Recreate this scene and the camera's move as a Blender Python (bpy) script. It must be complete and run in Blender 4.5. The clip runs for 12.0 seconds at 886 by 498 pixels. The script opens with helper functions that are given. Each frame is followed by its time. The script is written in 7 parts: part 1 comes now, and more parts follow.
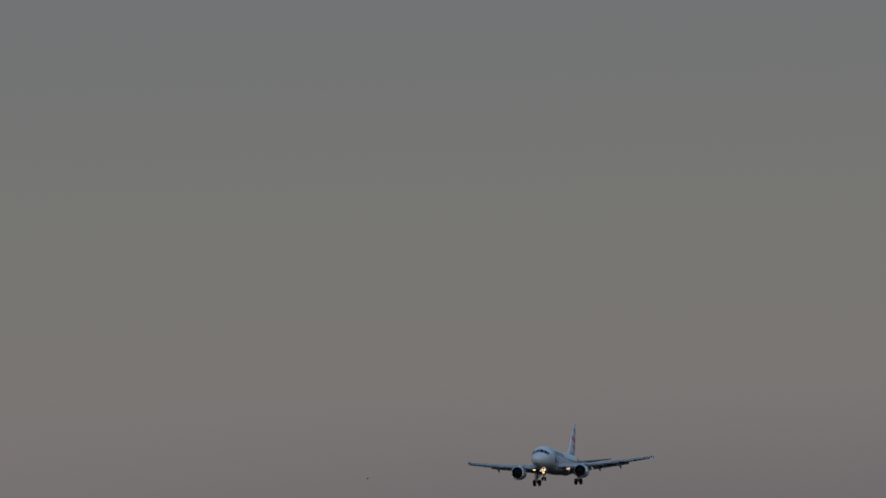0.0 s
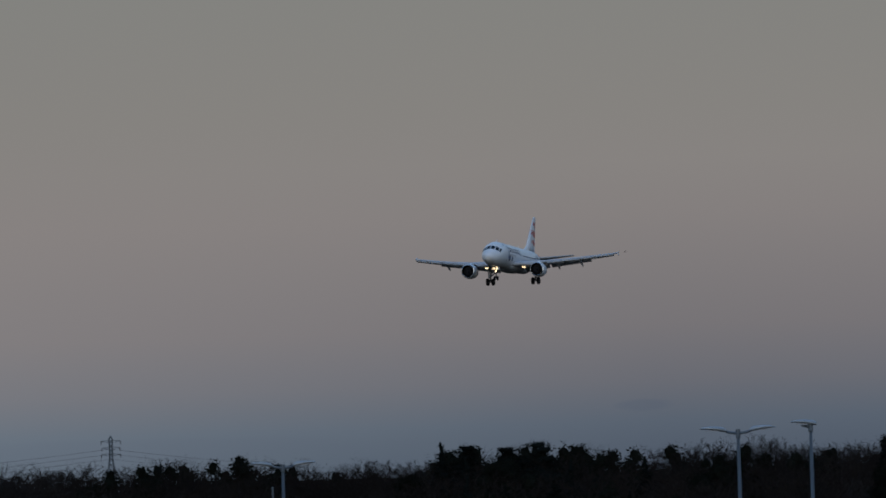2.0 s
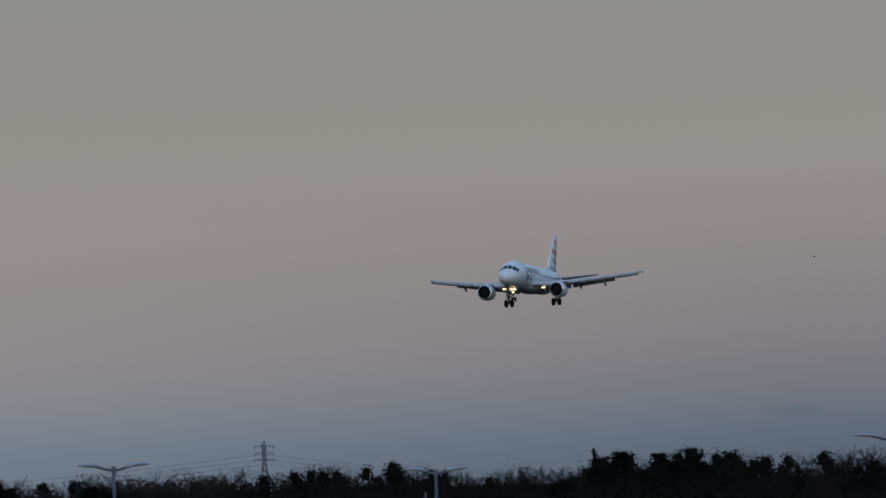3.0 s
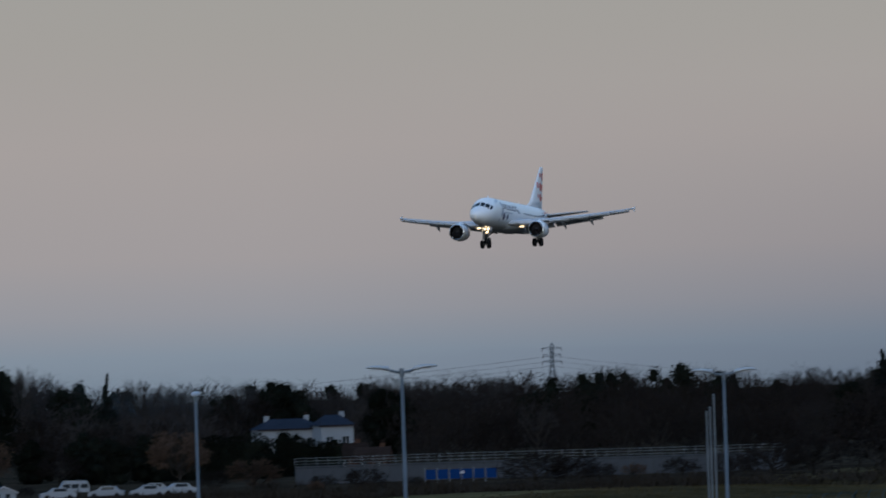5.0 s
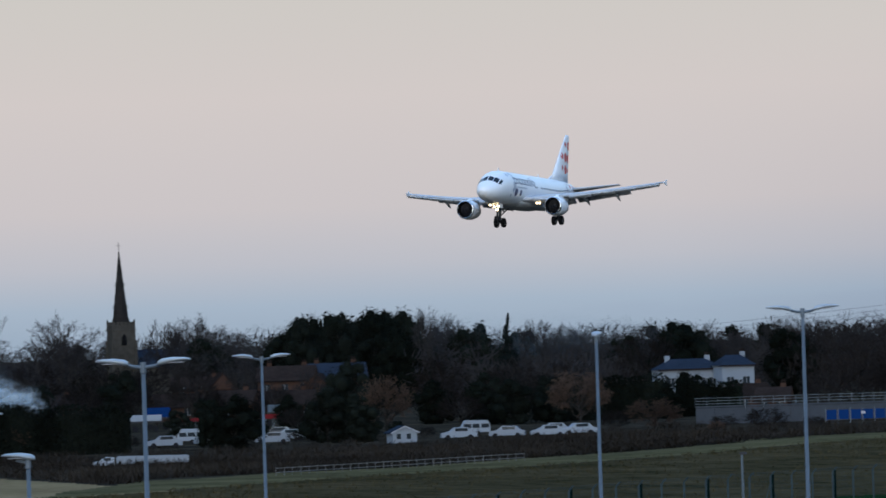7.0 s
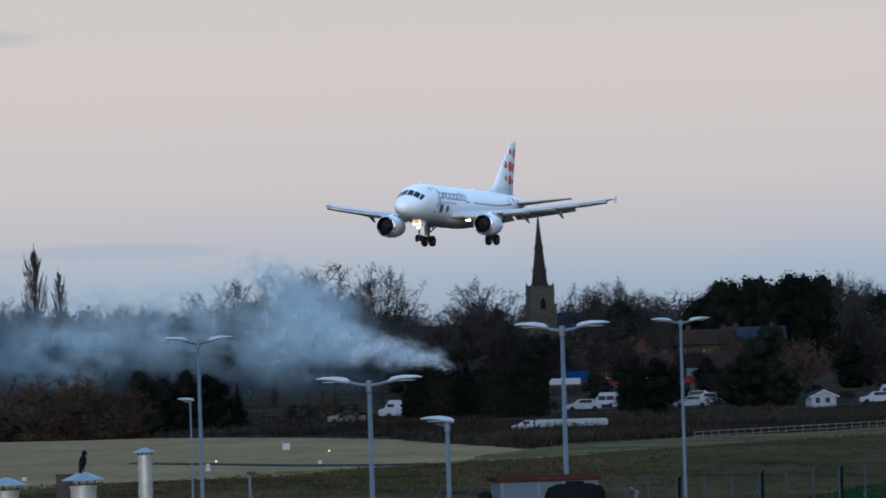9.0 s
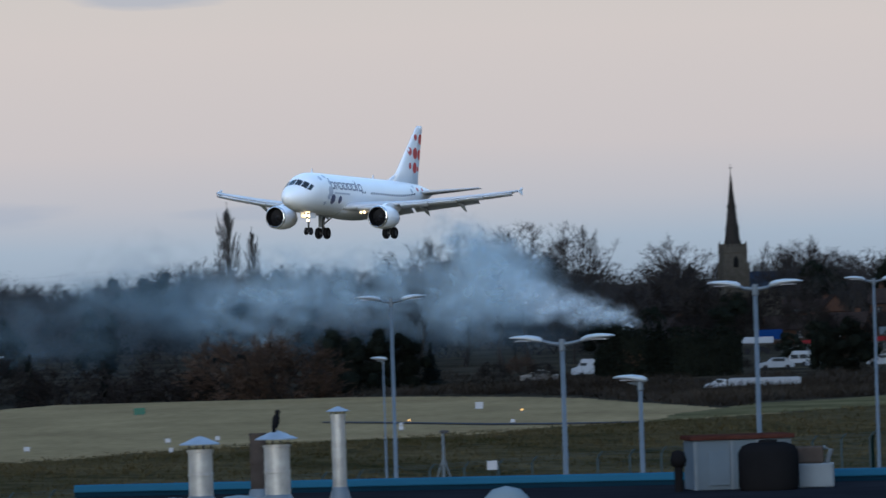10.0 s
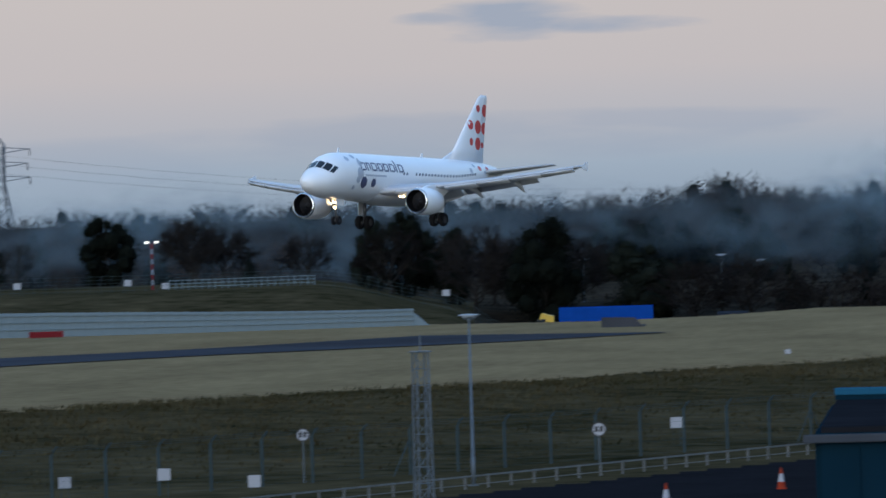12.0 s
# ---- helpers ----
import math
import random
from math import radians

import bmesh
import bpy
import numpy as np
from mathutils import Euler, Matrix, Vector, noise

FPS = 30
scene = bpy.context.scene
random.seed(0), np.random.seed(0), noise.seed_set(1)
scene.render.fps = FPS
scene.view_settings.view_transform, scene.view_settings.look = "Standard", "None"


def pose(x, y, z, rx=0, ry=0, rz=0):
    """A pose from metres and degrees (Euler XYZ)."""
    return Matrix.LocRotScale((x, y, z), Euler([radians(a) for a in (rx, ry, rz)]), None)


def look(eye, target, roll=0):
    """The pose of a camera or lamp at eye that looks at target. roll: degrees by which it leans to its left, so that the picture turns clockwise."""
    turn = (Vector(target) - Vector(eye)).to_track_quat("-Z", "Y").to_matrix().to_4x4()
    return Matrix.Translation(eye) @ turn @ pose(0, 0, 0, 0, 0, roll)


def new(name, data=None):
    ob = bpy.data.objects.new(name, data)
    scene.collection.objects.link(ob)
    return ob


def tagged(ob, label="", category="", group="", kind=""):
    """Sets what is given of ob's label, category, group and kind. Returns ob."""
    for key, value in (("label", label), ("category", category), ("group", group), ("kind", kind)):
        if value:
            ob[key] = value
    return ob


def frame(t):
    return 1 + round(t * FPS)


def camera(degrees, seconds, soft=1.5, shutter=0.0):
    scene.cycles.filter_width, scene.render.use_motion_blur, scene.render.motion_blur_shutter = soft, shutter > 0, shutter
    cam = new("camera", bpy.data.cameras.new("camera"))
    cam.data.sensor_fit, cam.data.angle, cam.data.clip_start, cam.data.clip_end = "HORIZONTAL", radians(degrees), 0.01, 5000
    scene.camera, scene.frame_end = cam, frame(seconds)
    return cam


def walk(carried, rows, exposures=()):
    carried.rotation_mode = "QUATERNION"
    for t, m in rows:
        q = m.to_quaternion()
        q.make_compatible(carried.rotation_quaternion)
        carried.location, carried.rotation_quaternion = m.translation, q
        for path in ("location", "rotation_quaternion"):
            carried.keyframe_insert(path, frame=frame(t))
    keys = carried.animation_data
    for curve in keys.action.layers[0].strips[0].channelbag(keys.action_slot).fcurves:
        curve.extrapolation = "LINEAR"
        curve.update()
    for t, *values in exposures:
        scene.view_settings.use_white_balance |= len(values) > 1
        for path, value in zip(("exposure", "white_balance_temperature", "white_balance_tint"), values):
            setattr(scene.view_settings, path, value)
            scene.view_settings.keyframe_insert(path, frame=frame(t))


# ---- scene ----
# Camera: stands on a terrace and pans; bearings in degrees (right positive), elevation, roll.
EYE = (0.0, 0.0, 11.5)
cam = camera(6.4105, 12.0, soft=1.6, shutter=0.25)
CAMERA_ROWS = [
    (0, 8.8840, 3.1765, -1.70), (0.5, 8.3732, 2.8934, -1.70), (1, 8.2608, 2.3589, -1.70),
    (1.1, 8.1851, 2.0258, -1.56), (1.5, 7.8185, 1.5557, -1.66), (2, 7.4830, 1.5928, -1.82),
    (2.5, 6.9022, 1.3788, -1.98), (3, 6.3734, 1.6670, -1.70), (3.2, 6.1294, 1.6731, -1.47),
    (4.8, 4.6866, 1.1464, -1.93), (5, 4.2711, 1.0192, -1.81), (5.5, 3.3701, 0.6840, -1.62),
    (6, 2.6361, 0.8087, -1.56), (6.5, 1.9427, 0.7012, -1.74), (7, 1.3575, 0.6746, -1.77),
    (7.5, 0.7224, 0.5658, -1.45), (7.7, 0.4251, 0.5330, -1.76), (9.3, -1.9781, 0.4632, -1.62),
    (9.5, -2.1430, 0.4141, -1.67), (10, -3.0866, 0.2459, -1.77), (10.5, -4.2519, 0.1547, -1.46),
    (11, -5.7198, 0.0067, -1.81), (11.3, -6.5081, -0.0352, -1.68), (11.5, -7.1555, -0.0691, -1.73),
    (12, -8.6117, -0.2921, -1.72),
]


def aim(b, e, r):
    b, e = radians(b), radians(e)
    way = Vector((math.sin(b) * math.cos(e), math.cos(b) * math.cos(e), math.sin(e)))
    return look(EYE, Vector(EYE) + way * 100, r)


walk(cam, [(t, aim(b, e, r)) for t, b, e, r in CAMERA_ROWS],
     exposures=[(0, -1.72), (0.7, -1.66), (1.2, -1.72), (1.5, -1.62), (2.5, -1.22), (3.2, -1.08), (4.8, -0.88), (5.5, -0.42), (6.5, -0.1), (7.1, 0.0), (7.7, 0.0), (9.5, 0.0), (12, -0.15)])

# World: dusk sky, a pale band low down that turns blue-grey at the horizon, thin cloud streaks, and the sky's own light above.
world = bpy.data.worlds.new("dusk_sky")
scene.world = world
world.use_nodes = True
wt = world.node_tree
wt.nodes.clear()


def wnode(kind, **kw):
    n = wt.nodes.new(kind)
    for k, v in kw.items():
        if k == "op":
            n.operation = v
        elif k == "clamp":
            n.use_clamp = v
    return n


def wmath(op, a, b=None, clamp=False):
    n = wnode("ShaderNodeMath", op=op, clamp=clamp)
    for i, v in enumerate((a, b)):
        if v is None:
            continue
        if isinstance(v, (int, float)):
            n.inputs[i].default_value = v
        else:
            wt.links.new(v, n.inputs[i])
    return n.outputs[0]


coord = wnode("ShaderNodeTexCoord")
split = wnode("ShaderNodeSeparateXYZ")
wt.links.new(coord.outputs["Generated"], split.inputs[0])
dx, dy, dz = split.outputs
elev = wmath("MULTIPLY", wmath("ARCSINE", dz), 57.2958)
bear = wmath("MULTIPLY", wmath("ARCTAN2", dx, dy), 57.2958)
ramp = wnode("ShaderNodeValToRGB")
wt.links.new(wmath("DIVIDE", elev, 6.0, clamp=True), ramp.inputs[0])


def lin(r, g, b):
    return tuple(((c / 255 + 0.055) / 1.055) ** 2.4 for c in (r, g, b)) + (1.0,)


stops = [(0.0, lin(152, 170, 190)), (0.3, lin(165, 181, 199)), (0.6, lin(188, 190, 199)), (1.0, lin(203, 197, 199)),
         (1.8, lin(210, 202, 200)), (2.6, lin(206, 202, 197)), (3.6, lin(202, 202, 197)), (5.0, lin(194, 197, 199)), (6.0, lin(188, 193, 199))]
els = ramp.color_ramp.elements
while len(els) < len(stops):
    els.new(0.5)
for el_, (deg, col) in zip(els, stops):
    el_.position, el_.color = deg / 6.0, col
streak_map = wnode("ShaderNodeMapping")
streak_map.inputs["Scale"].default_value = (55, 55, 300)
wt.links.new(coord.outputs["Generated"], streak_map.inputs[0])
streak = wnode("ShaderNodeTexNoise")
streak.inputs["Scale"].default_value = 1.0
streak.inputs["Detail"].default_value = 5.0
wt.links.new(streak_map.outputs[0], streak.inputs["Vector"])
ragged = wmath("MULTIPLY", wmath("SUBTRACT", streak.outputs[0], 0.5), 2.6)


def cloud(b, e, wide, high, strength):
    """A soft flat cloud round a bearing and an elevation."""
    u = wmath("DIVIDE", wmath("SUBTRACT", bear, b), wide)
    v = wmath("DIVIDE", wmath("SUBTRACT", elev, e), high)
    r2 = wmath("ADD", wmath("MULTIPLY", u, u), wmath("MULTIPLY", v, v))
    body = wmath("ADD", wmath("SUBTRACT", 1.0, r2), ragged)
    return wmath("MULTIPLY", wmath("MULTIPLY", body, 1.3, clamp=True), strength)


cover = None
for spec in ((-8.05, 1.33, 0.72, 0.17, 0.8), (-7.45, 1.3, 0.95, 0.085, 0.8), (-8.6, 1.37, 0.4, 0.06, 0.6), (-5.1, 2.12, 0.75, 0.08, 0.5), (-8.6, 0.5, 2.6, 0.18, 0.38), (-7.0, 0.6, 1.4, 0.1, 0.36), (-11.0, 0.4, 1.6, 0.2, 0.3), (-4.2, 0.55, 1.1, 0.06, 0.35),
             (8.9, 0.42, 0.22, 0.05, 0.4), (5.0, 0.2, 3.0, 0.09, 0.25)):
    c = cloud(*spec)
    cover = c if cover is None else wmath("MAXIMUM", cover, c)
clouded = wnode("ShaderNodeMixRGB")
wt.links.new(cover, clouded.inputs[0])
wt.links.new(ramp.outputs[0], clouded.inputs[1])
clouded.inputs[2].default_value = lin(156, 171, 193)
sky = wnode("ShaderNodeTexSky")
sky.sky_type = "NISHITA"
sky.sun_disc = False
sky.sun_elevation = radians(4)
sky.sun_rotation = radians(200)
sky.air_density, sky.dust_density, sky.ozone_density = 1.2, 1.5, 2.0
dim = wnode("ShaderNodeMixRGB")
dim.blend_type = "MULTIPLY"
dim.inputs[0].default_value = 1.0
wt.links.new(sky.outputs[0], dim.inputs[1])
dim.inputs[2].default_value = (0.88, 1.0, 1.24, 1)
rise = wmath("DIVIDE", wmath("SUBTRACT", elev, 7.0), 25.0, clamp=True)
both = wnode("ShaderNodeMixRGB")
wt.links.new(rise, both.inputs[0])
# low sky right of 3 degrees darkened in colour, standing in for lens vignetting
low_right = wmath("MULTIPLY", wmath("DIVIDE", wmath("SUBTRACT", bear, 3.0), 6.0, clamp=True), wmath("SUBTRACT", 1.0, wmath("DIVIDE", elev, 2.2, clamp=True)))
dimmed_right = wnode("ShaderNodeMixRGB")
dimmed_right.blend_type = "MULTIPLY"
dimmed_right.inputs[2].default_value = (0.64, 0.65, 0.7, 1)
wt.links.new(low_right, dimmed_right.inputs[0])
wt.links.new(clouded.outputs[0], dimmed_right.inputs[1])
wt.links.new(dimmed_right.outputs[0], both.inputs[1])
wt.links.new(dim.outputs[0], both.inputs[2])
bg = wnode("ShaderNodeBackground")
bg.inputs[1].default_value = 1.0
wt.links.new(both.outputs[0], bg.inputs[0])
out = wnode("ShaderNodeOutputWorld")
wt.links.new(bg.outputs[0], out.inputs[0])

# The afterglow behind the camera: a weak, wide, warm sun.
sun_data = bpy.data.lights.new("sun", "SUN")
sun_data.energy, sun_data.angle, sun_data.color = 1.6, radians(30), (0.86, 0.95, 1.0)
sun = new("sun", sun_data)
sun.matrix_world = look((-20, -100, 9), (0, 0, 0))

# ---- materials ----


def material(name, color, rough=0.7, metal=0.0, vary=0.25, size=1.0, bump=0.0, second=None, stretch=(1, 1, 1), emit=0.0, alpha=None, per_object=0.0, spec=0.5):
    """A principled material with two scales of colour variation (size in metres) and optional relief."""
    m = bpy.data.materials.new(name)
    m.use_nodes = True
    nt = m.node_tree
    p = nt.nodes["Principled BSDF"]
    p.inputs["Roughness"].default_value = rough
    p.inputs["Metallic"].default_value = metal
    p.inputs["Specular IOR Level"].default_value = spec if rough < 0.84 else 0.0
    tc = nt.nodes.new("ShaderNodeTexCoord")
    mp = nt.nodes.new("ShaderNodeMapping")
    mp.inputs["Scale"].default_value = stretch
    nt.links.new(tc.outputs["Object"], mp.inputs[0])
    fine, coarse = nt.nodes.new("ShaderNodeTexNoise"), nt.nodes.new("ShaderNodeTexNoise")
    for n, s, d in ((fine, 1 / size, 6), (coarse, 0.13 / size, 3)):
        n.inputs["Scale"].default_value, n.inputs["Detail"].default_value = s, d
        nt.links.new(mp.outputs[0], n.inputs["Vector"])
    add = nt.nodes.new("ShaderNodeMath")
    add.operation = "ADD"
    nt.links.new(fine.outputs[0], add.inputs[0])
    nt.links.new(coarse.outputs[0], add.inputs[1])
    cr = nt.nodes.new("ShaderNodeMapRange")
    cr.inputs["From Min"].default_value, cr.inputs["From Max"].default_value = 0.6, 1.4
    nt.links.new(add.outputs[0], cr.inputs[0])
    mix = nt.nodes.new("ShaderNodeMixRGB")
    nt.links.new(cr.outputs[0], mix.inputs[0])
    lo = tuple(c * (1 - vary) for c in color)
    hi = tuple(min(1, c * (1 + vary)) for c in color) if second is None else second
    mix.inputs[1].default_value, mix.inputs[2].default_value = (*lo, 1), (*hi, 1)
    last = mix.outputs[0]
    if per_object:
        oi = nt.nodes.new("ShaderNodeObjectInfo")
        mr = nt.nodes.new("ShaderNodeMapRange")
        mr.inputs["To Min"].default_value, mr.inputs["To Max"].default_value = 1 - per_object, 1 + per_object
        nt.links.new(oi.outputs["Random"], mr.inputs[0])
        mul = nt.nodes.new("ShaderNodeMixRGB")
        mul.blend_type = "MULTIPLY"
        mul.inputs[0].default_value = 1
        nt.links.new(last, mul.inputs[1])
        nt.links.new(mr.outputs[0], mul.inputs[2])
        last = mul.outputs[0]
    nt.links.new(last, p.inputs["Base Color"])
    if bump:
        bp = nt.nodes.new("ShaderNodeBump")
        bp.inputs["Strength"].default_value, bp.inputs["Distance"].default_value = 0.6, bump
        nt.links.new(fine.outputs[0], bp.inputs["Height"])
        nt.links.new(bp.outputs[0], p.inputs["Normal"])
    if emit:
        p.inputs["Emission Color"].default_value, p.inputs["Emission Strength"].default_value = (*color, 1), emit
    return m


M = dict(
    dry_grass=material("dry_grass", (0.2, 0.142, 0.076), 0.95, vary=0.3, size=1.2, bump=0.05, stretch=(1, 0.35, 1)),
    bank_grass=material("bank_grass", (0.013, 0.0185, 0.008), 0.95, vary=0.55, size=2.2, bump=0.16, second=(0.092, 0.069, 0.037)),
    scrub_floor=material("scrub_floor", (0.014, 0.013, 0.011), 0.95, vary=0.5, size=2.5, bump=0.1, second=(0.06, 0.048, 0.034)),
    lawn=material("lawn", (0.007, 0.026, 0.008), 0.95, vary=0.35, size=1.0, bump=0.05),
    crest_grass=material("crest_grass", (0.052, 0.048, 0.024), 0.95, vary=0.35, size=1.8, bump=0.06, second=(0.14, 0.115, 0.058)),
    post_dark=material("post_dark", (0.004, 0.011, 0.01), 0.86, vary=0.2, size=0.5),
    asphalt=material("asphalt", (0.013, 0.013, 0.015), 0.86, vary=0.25, size=0.6, bump=0.01),
    runway_asphalt=material("runway_asphalt", (0.05, 0.052, 0.06), 0.86, vary=0.3, size=3.0),
    aircraft_white=material("aircraft_white", (0.83, 0.84, 0.86), 0.28, vary=0.03, size=2.0),
    aircraft_grey=material("aircraft_grey", (0.5, 0.52, 0.55), 0.35, vary=0.08, size=1.5),
    wing_grey=material("wing_grey", (0.46, 0.48, 0.52), 0.4, vary=0.1, size=1.2),
    bare_metal=material("bare_metal", (0.62, 0.63, 0.65), 0.25, 1.0, vary=0.08, size=0.8),
    dark_metal=material("dark_metal", (0.035, 0.035, 0.04), 0.6, 0.6, vary=0.3, size=0.3),
    tyre=material("tyre", (0.018, 0.018, 0.02), 0.85, vary=0.2, size=0.2),
    cockpit_glass=material("cockpit_glass", (0.012, 0.014, 0.018), 0.08, vary=0.1),
    cabin_glass=material("cabin_glass", (0.16, 0.19, 0.25), 0.2, vary=0.1),
    title_blue=material("title_blue", (0.035, 0.05, 0.13), 0.4, vary=0.05),
    pale_grey_print=material("pale_grey_print", (0.42, 0.46, 0.54), 0.4, vary=0.05),
    dot_red=material("dot_red", (0.55, 0.03, 0.035), 0.35, vary=0.06),
    dot_navy=material("dot_navy", (0.03, 0.045, 0.12), 0.35, vary=0.06),
    lamp_glow=material("lamp_glow", (1.0, 0.74, 0.44), 0.3, emit=9.0),
    strut=material("strut", (0.10, 0.105, 0.115), 0.45, 0.5, vary=0.15, size=0.3),
    galvanised=material("galvanised", (0.10, 0.125, 0.15), 0.55, 0.3, vary=0.14, size=0.4),
    lamp_head=material("lamp_head", (0.34, 0.38, 0.42), 0.45, 0.2, vary=0.08, size=0.4),
    bark=material("bark", (0.026, 0.0235, 0.022), 0.95, vary=0.3, size=0.5, per_object=0.3),
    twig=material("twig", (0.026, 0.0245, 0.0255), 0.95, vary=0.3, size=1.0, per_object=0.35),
    # twig colour made darker: for thickets, and to dim the woods on the right
    dimmed_twig=material("dimmed_twig", (0.0155, 0.0135, 0.013), 0.95, vary=0.35, size=1.0, per_object=0.35),
    russet_twig=material("russet_twig", (0.056, 0.038, 0.029), 0.95, vary=0.3, size=1.0, per_object=0.3),
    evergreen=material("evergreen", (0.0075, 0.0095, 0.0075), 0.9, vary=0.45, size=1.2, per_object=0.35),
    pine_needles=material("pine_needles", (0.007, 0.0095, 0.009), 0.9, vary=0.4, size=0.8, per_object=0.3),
    blue_paint=material("blue_paint", (0.016, 0.085, 0.15), 0.86, vary=0.12, size=1.5),
    wall_blue=material("wall_blue", (0.005, 0.02, 0.034), 0.86, vary=0.15, size=1.5),
    grass_tuft=material("grass_tuft", (0.016, 0.024, 0.008), 0.95, vary=0.4, size=3.0, second=(0.1, 0.076, 0.04)),
    roof_felt=material("roof_felt", (0.014, 0.015, 0.018), 0.9, vary=0.3, size=1.0, bump=0.01),
    flue_steel=material("flue_steel", (0.34, 0.33, 0.31), 0.5, 0.45, vary=0.42, size=0.3),
    scrub_twig=material("scrub_twig", (0.02, 0.016, 0.013), 0.95, vary=0.4, size=6.0, second=(0.042, 0.035, 0.028)),
    brick=material("brick", (0.05, 0.029, 0.022), 0.9, vary=0.3, size=0.5, per_object=0.25),
    clay_tile=material("clay_tile", (0.022, 0.016, 0.014), 0.9, vary=0.3, size=0.6, per_object=0.3),
    slate=material("slate", (0.022, 0.03, 0.045), 0.86, vary=0.2, size=0.6),
    render_white=material("render_white", (0.2, 0.225, 0.26), 0.85, vary=0.1, size=2.0),
    glass_dark=material("glass_dark", (0.02, 0.025, 0.03), 0.1, vary=0.1),
    stone=material("stone", (0.05, 0.046, 0.04), 0.9, vary=0.3, size=0.8, bump=0.03),
    spire_stone=material("spire_stone", (0.022, 0.02, 0.019), 0.9, vary=0.3, size=0.7, bump=0.03),
    vehicle_white=material("vehicle_white", (0.24, 0.265, 0.3), 0.86, vary=0.06, size=1.0, per_object=0.15),
    vehicle_dark=material("vehicle_dark", (0.05, 0.055, 0.065), 0.35, vary=0.1, size=1.0, per_object=0.5),
    tarpaulin_blue=material("tarpaulin_blue", (0.006, 0.05, 0.26), 0.86, vary=0.12, size=0.8, bump=0.01),
    hoarding_blue=material("hoarding_blue", (0.006, 0.028, 0.11), 0.86, vary=0.15),
    cab_yellow=material("cab_yellow", (0.55, 0.34, 0.02), 0.4, vary=0.08),
    hoarding_red=material("hoarding_red", (0.15, 0.018, 0.022), 0.86, vary=0.15),
    concrete=material("concrete", (0.05, 0.057, 0.068), 0.88, vary=0.18, size=1.5, bump=0.01),
    barrier_steel=material("barrier_steel", (0.145, 0.19, 0.215), 0.85, 0.0, vary=0.16, size=1.2),
    fence_green=material("fence_green", (0.042, 0.06, 0.065), 0.86, 0.0, vary=0.2, size=0.5),
    wood_rail=material("wood_rail", (0.15, 0.15, 0.145), 0.9, vary=0.25, size=0.6),
    sign_white=material("sign_white", (0.34, 0.35, 0.38), 0.86, vary=0.05),
    sign_black=material("sign_black", (0.02, 0.02, 0.025), 0.5, vary=0.05),
    cone_orange=material("cone_orange", (0.24, 0.035, 0.018), 0.86, vary=0.1),
    box_green=material("box_green", (0.015, 0.09, 0.06), 0.6, vary=0.15),
    black_cast=material("black_cast", (0.009, 0.009, 0.01), 0.88, vary=0.3),
    rust_roof=material("rust_roof", (0.05, 0.02, 0.016), 0.86, vary=0.4, size=0.3),
    cabin_blue=material("cabin_blue", (0.085, 0.11, 0.135), 0.86, vary=0.12, size=0.6),
    white_light=material("white_light", (1.0, 0.93, 0.8), 0.4, emit=3.0),
    amber_light=material("amber_light", (1.0, 0.5, 0.15), 0.4, emit=1.2),
    cap_metal=material("cap_metal", (0.19, 0.235, 0.29), 0.6, 0.2, vary=0.2, size=0.3),
    flue_rust=material("flue_rust", (0.055, 0.045, 0.04), 0.86, 0.0, vary=0.4, size=0.3),
)


# ---- mesh helpers ----
def at(b, d, z=0.0):
    """A place by its bearing in degrees and its distance from the camera."""
    return (d * math.sin(radians(b)), d * math.cos(radians(b)), z)


def level(e, d):
    """The height seen at an elevation (degrees) at a distance."""
    return EYE[2] + d * math.tan(radians(e))


def mesh_of(name, verts, faces, mat=None, smooth=False):
    me = bpy.data.meshes.new(name)
    me.from_pydata([tuple(v) for v in verts], [], faces)
    if mat is not None:
        me.materials.append(mat)
    if smooth:
        me.polygons.foreach_set("use_smooth", [True] * len(me.polygons))
    me.update()
    return me


def thing(name, label, category, m=None, group="", kind=""):
    """An empty at the base of a thing, to parent its parts."""
    ob = tagged(new(name), label, category, group, kind)
    if m is not None:
        ob.matrix_basis = m
    return ob


def part(name, bm, mat, parent=None, label="", smooth=False, m=None, kind=""):
    """Links a bmesh (or a mesh) as one mesh object under a thing or a part."""
    if isinstance(bm, bpy.types.Mesh):
        me = bm
    else:
        bmesh.ops.recalc_face_normals(bm, faces=bm.faces)
        me = bpy.data.meshes.new(name)
        bm.to_mesh(me)
        bm.free()
        me.materials.append(mat)
        if smooth:
            me.polygons.foreach_set("use_smooth", [True] * len(me.polygons))
    ob = new(name, me)
    if parent is not None:
        ob.parent = parent
    if m is not None:
        ob.matrix_basis = m
    if label:
        ob["label"] = label
    if kind:
        ob["kind"] = kind
    return ob


def box(sx, sy, sz, x=0, y=0, z=0, bevel=0.0, bm=None):
    """A box with its base centre at x, y, z."""
    own = bm or bmesh.new()
    r = bmesh.ops.create_cube(own, size=1, matrix=Matrix.Translation((x, y, z + sz / 2)) @ Matrix.Diagonal((sx, sy, sz, 1)))
    if bevel:
        es = list({e for v in r["verts"] for e in v.link_edges})
        bmesh.ops.bevel(own, geom=es, offset=bevel, segments=2, affect="EDGES", profile=0.6)
    return own


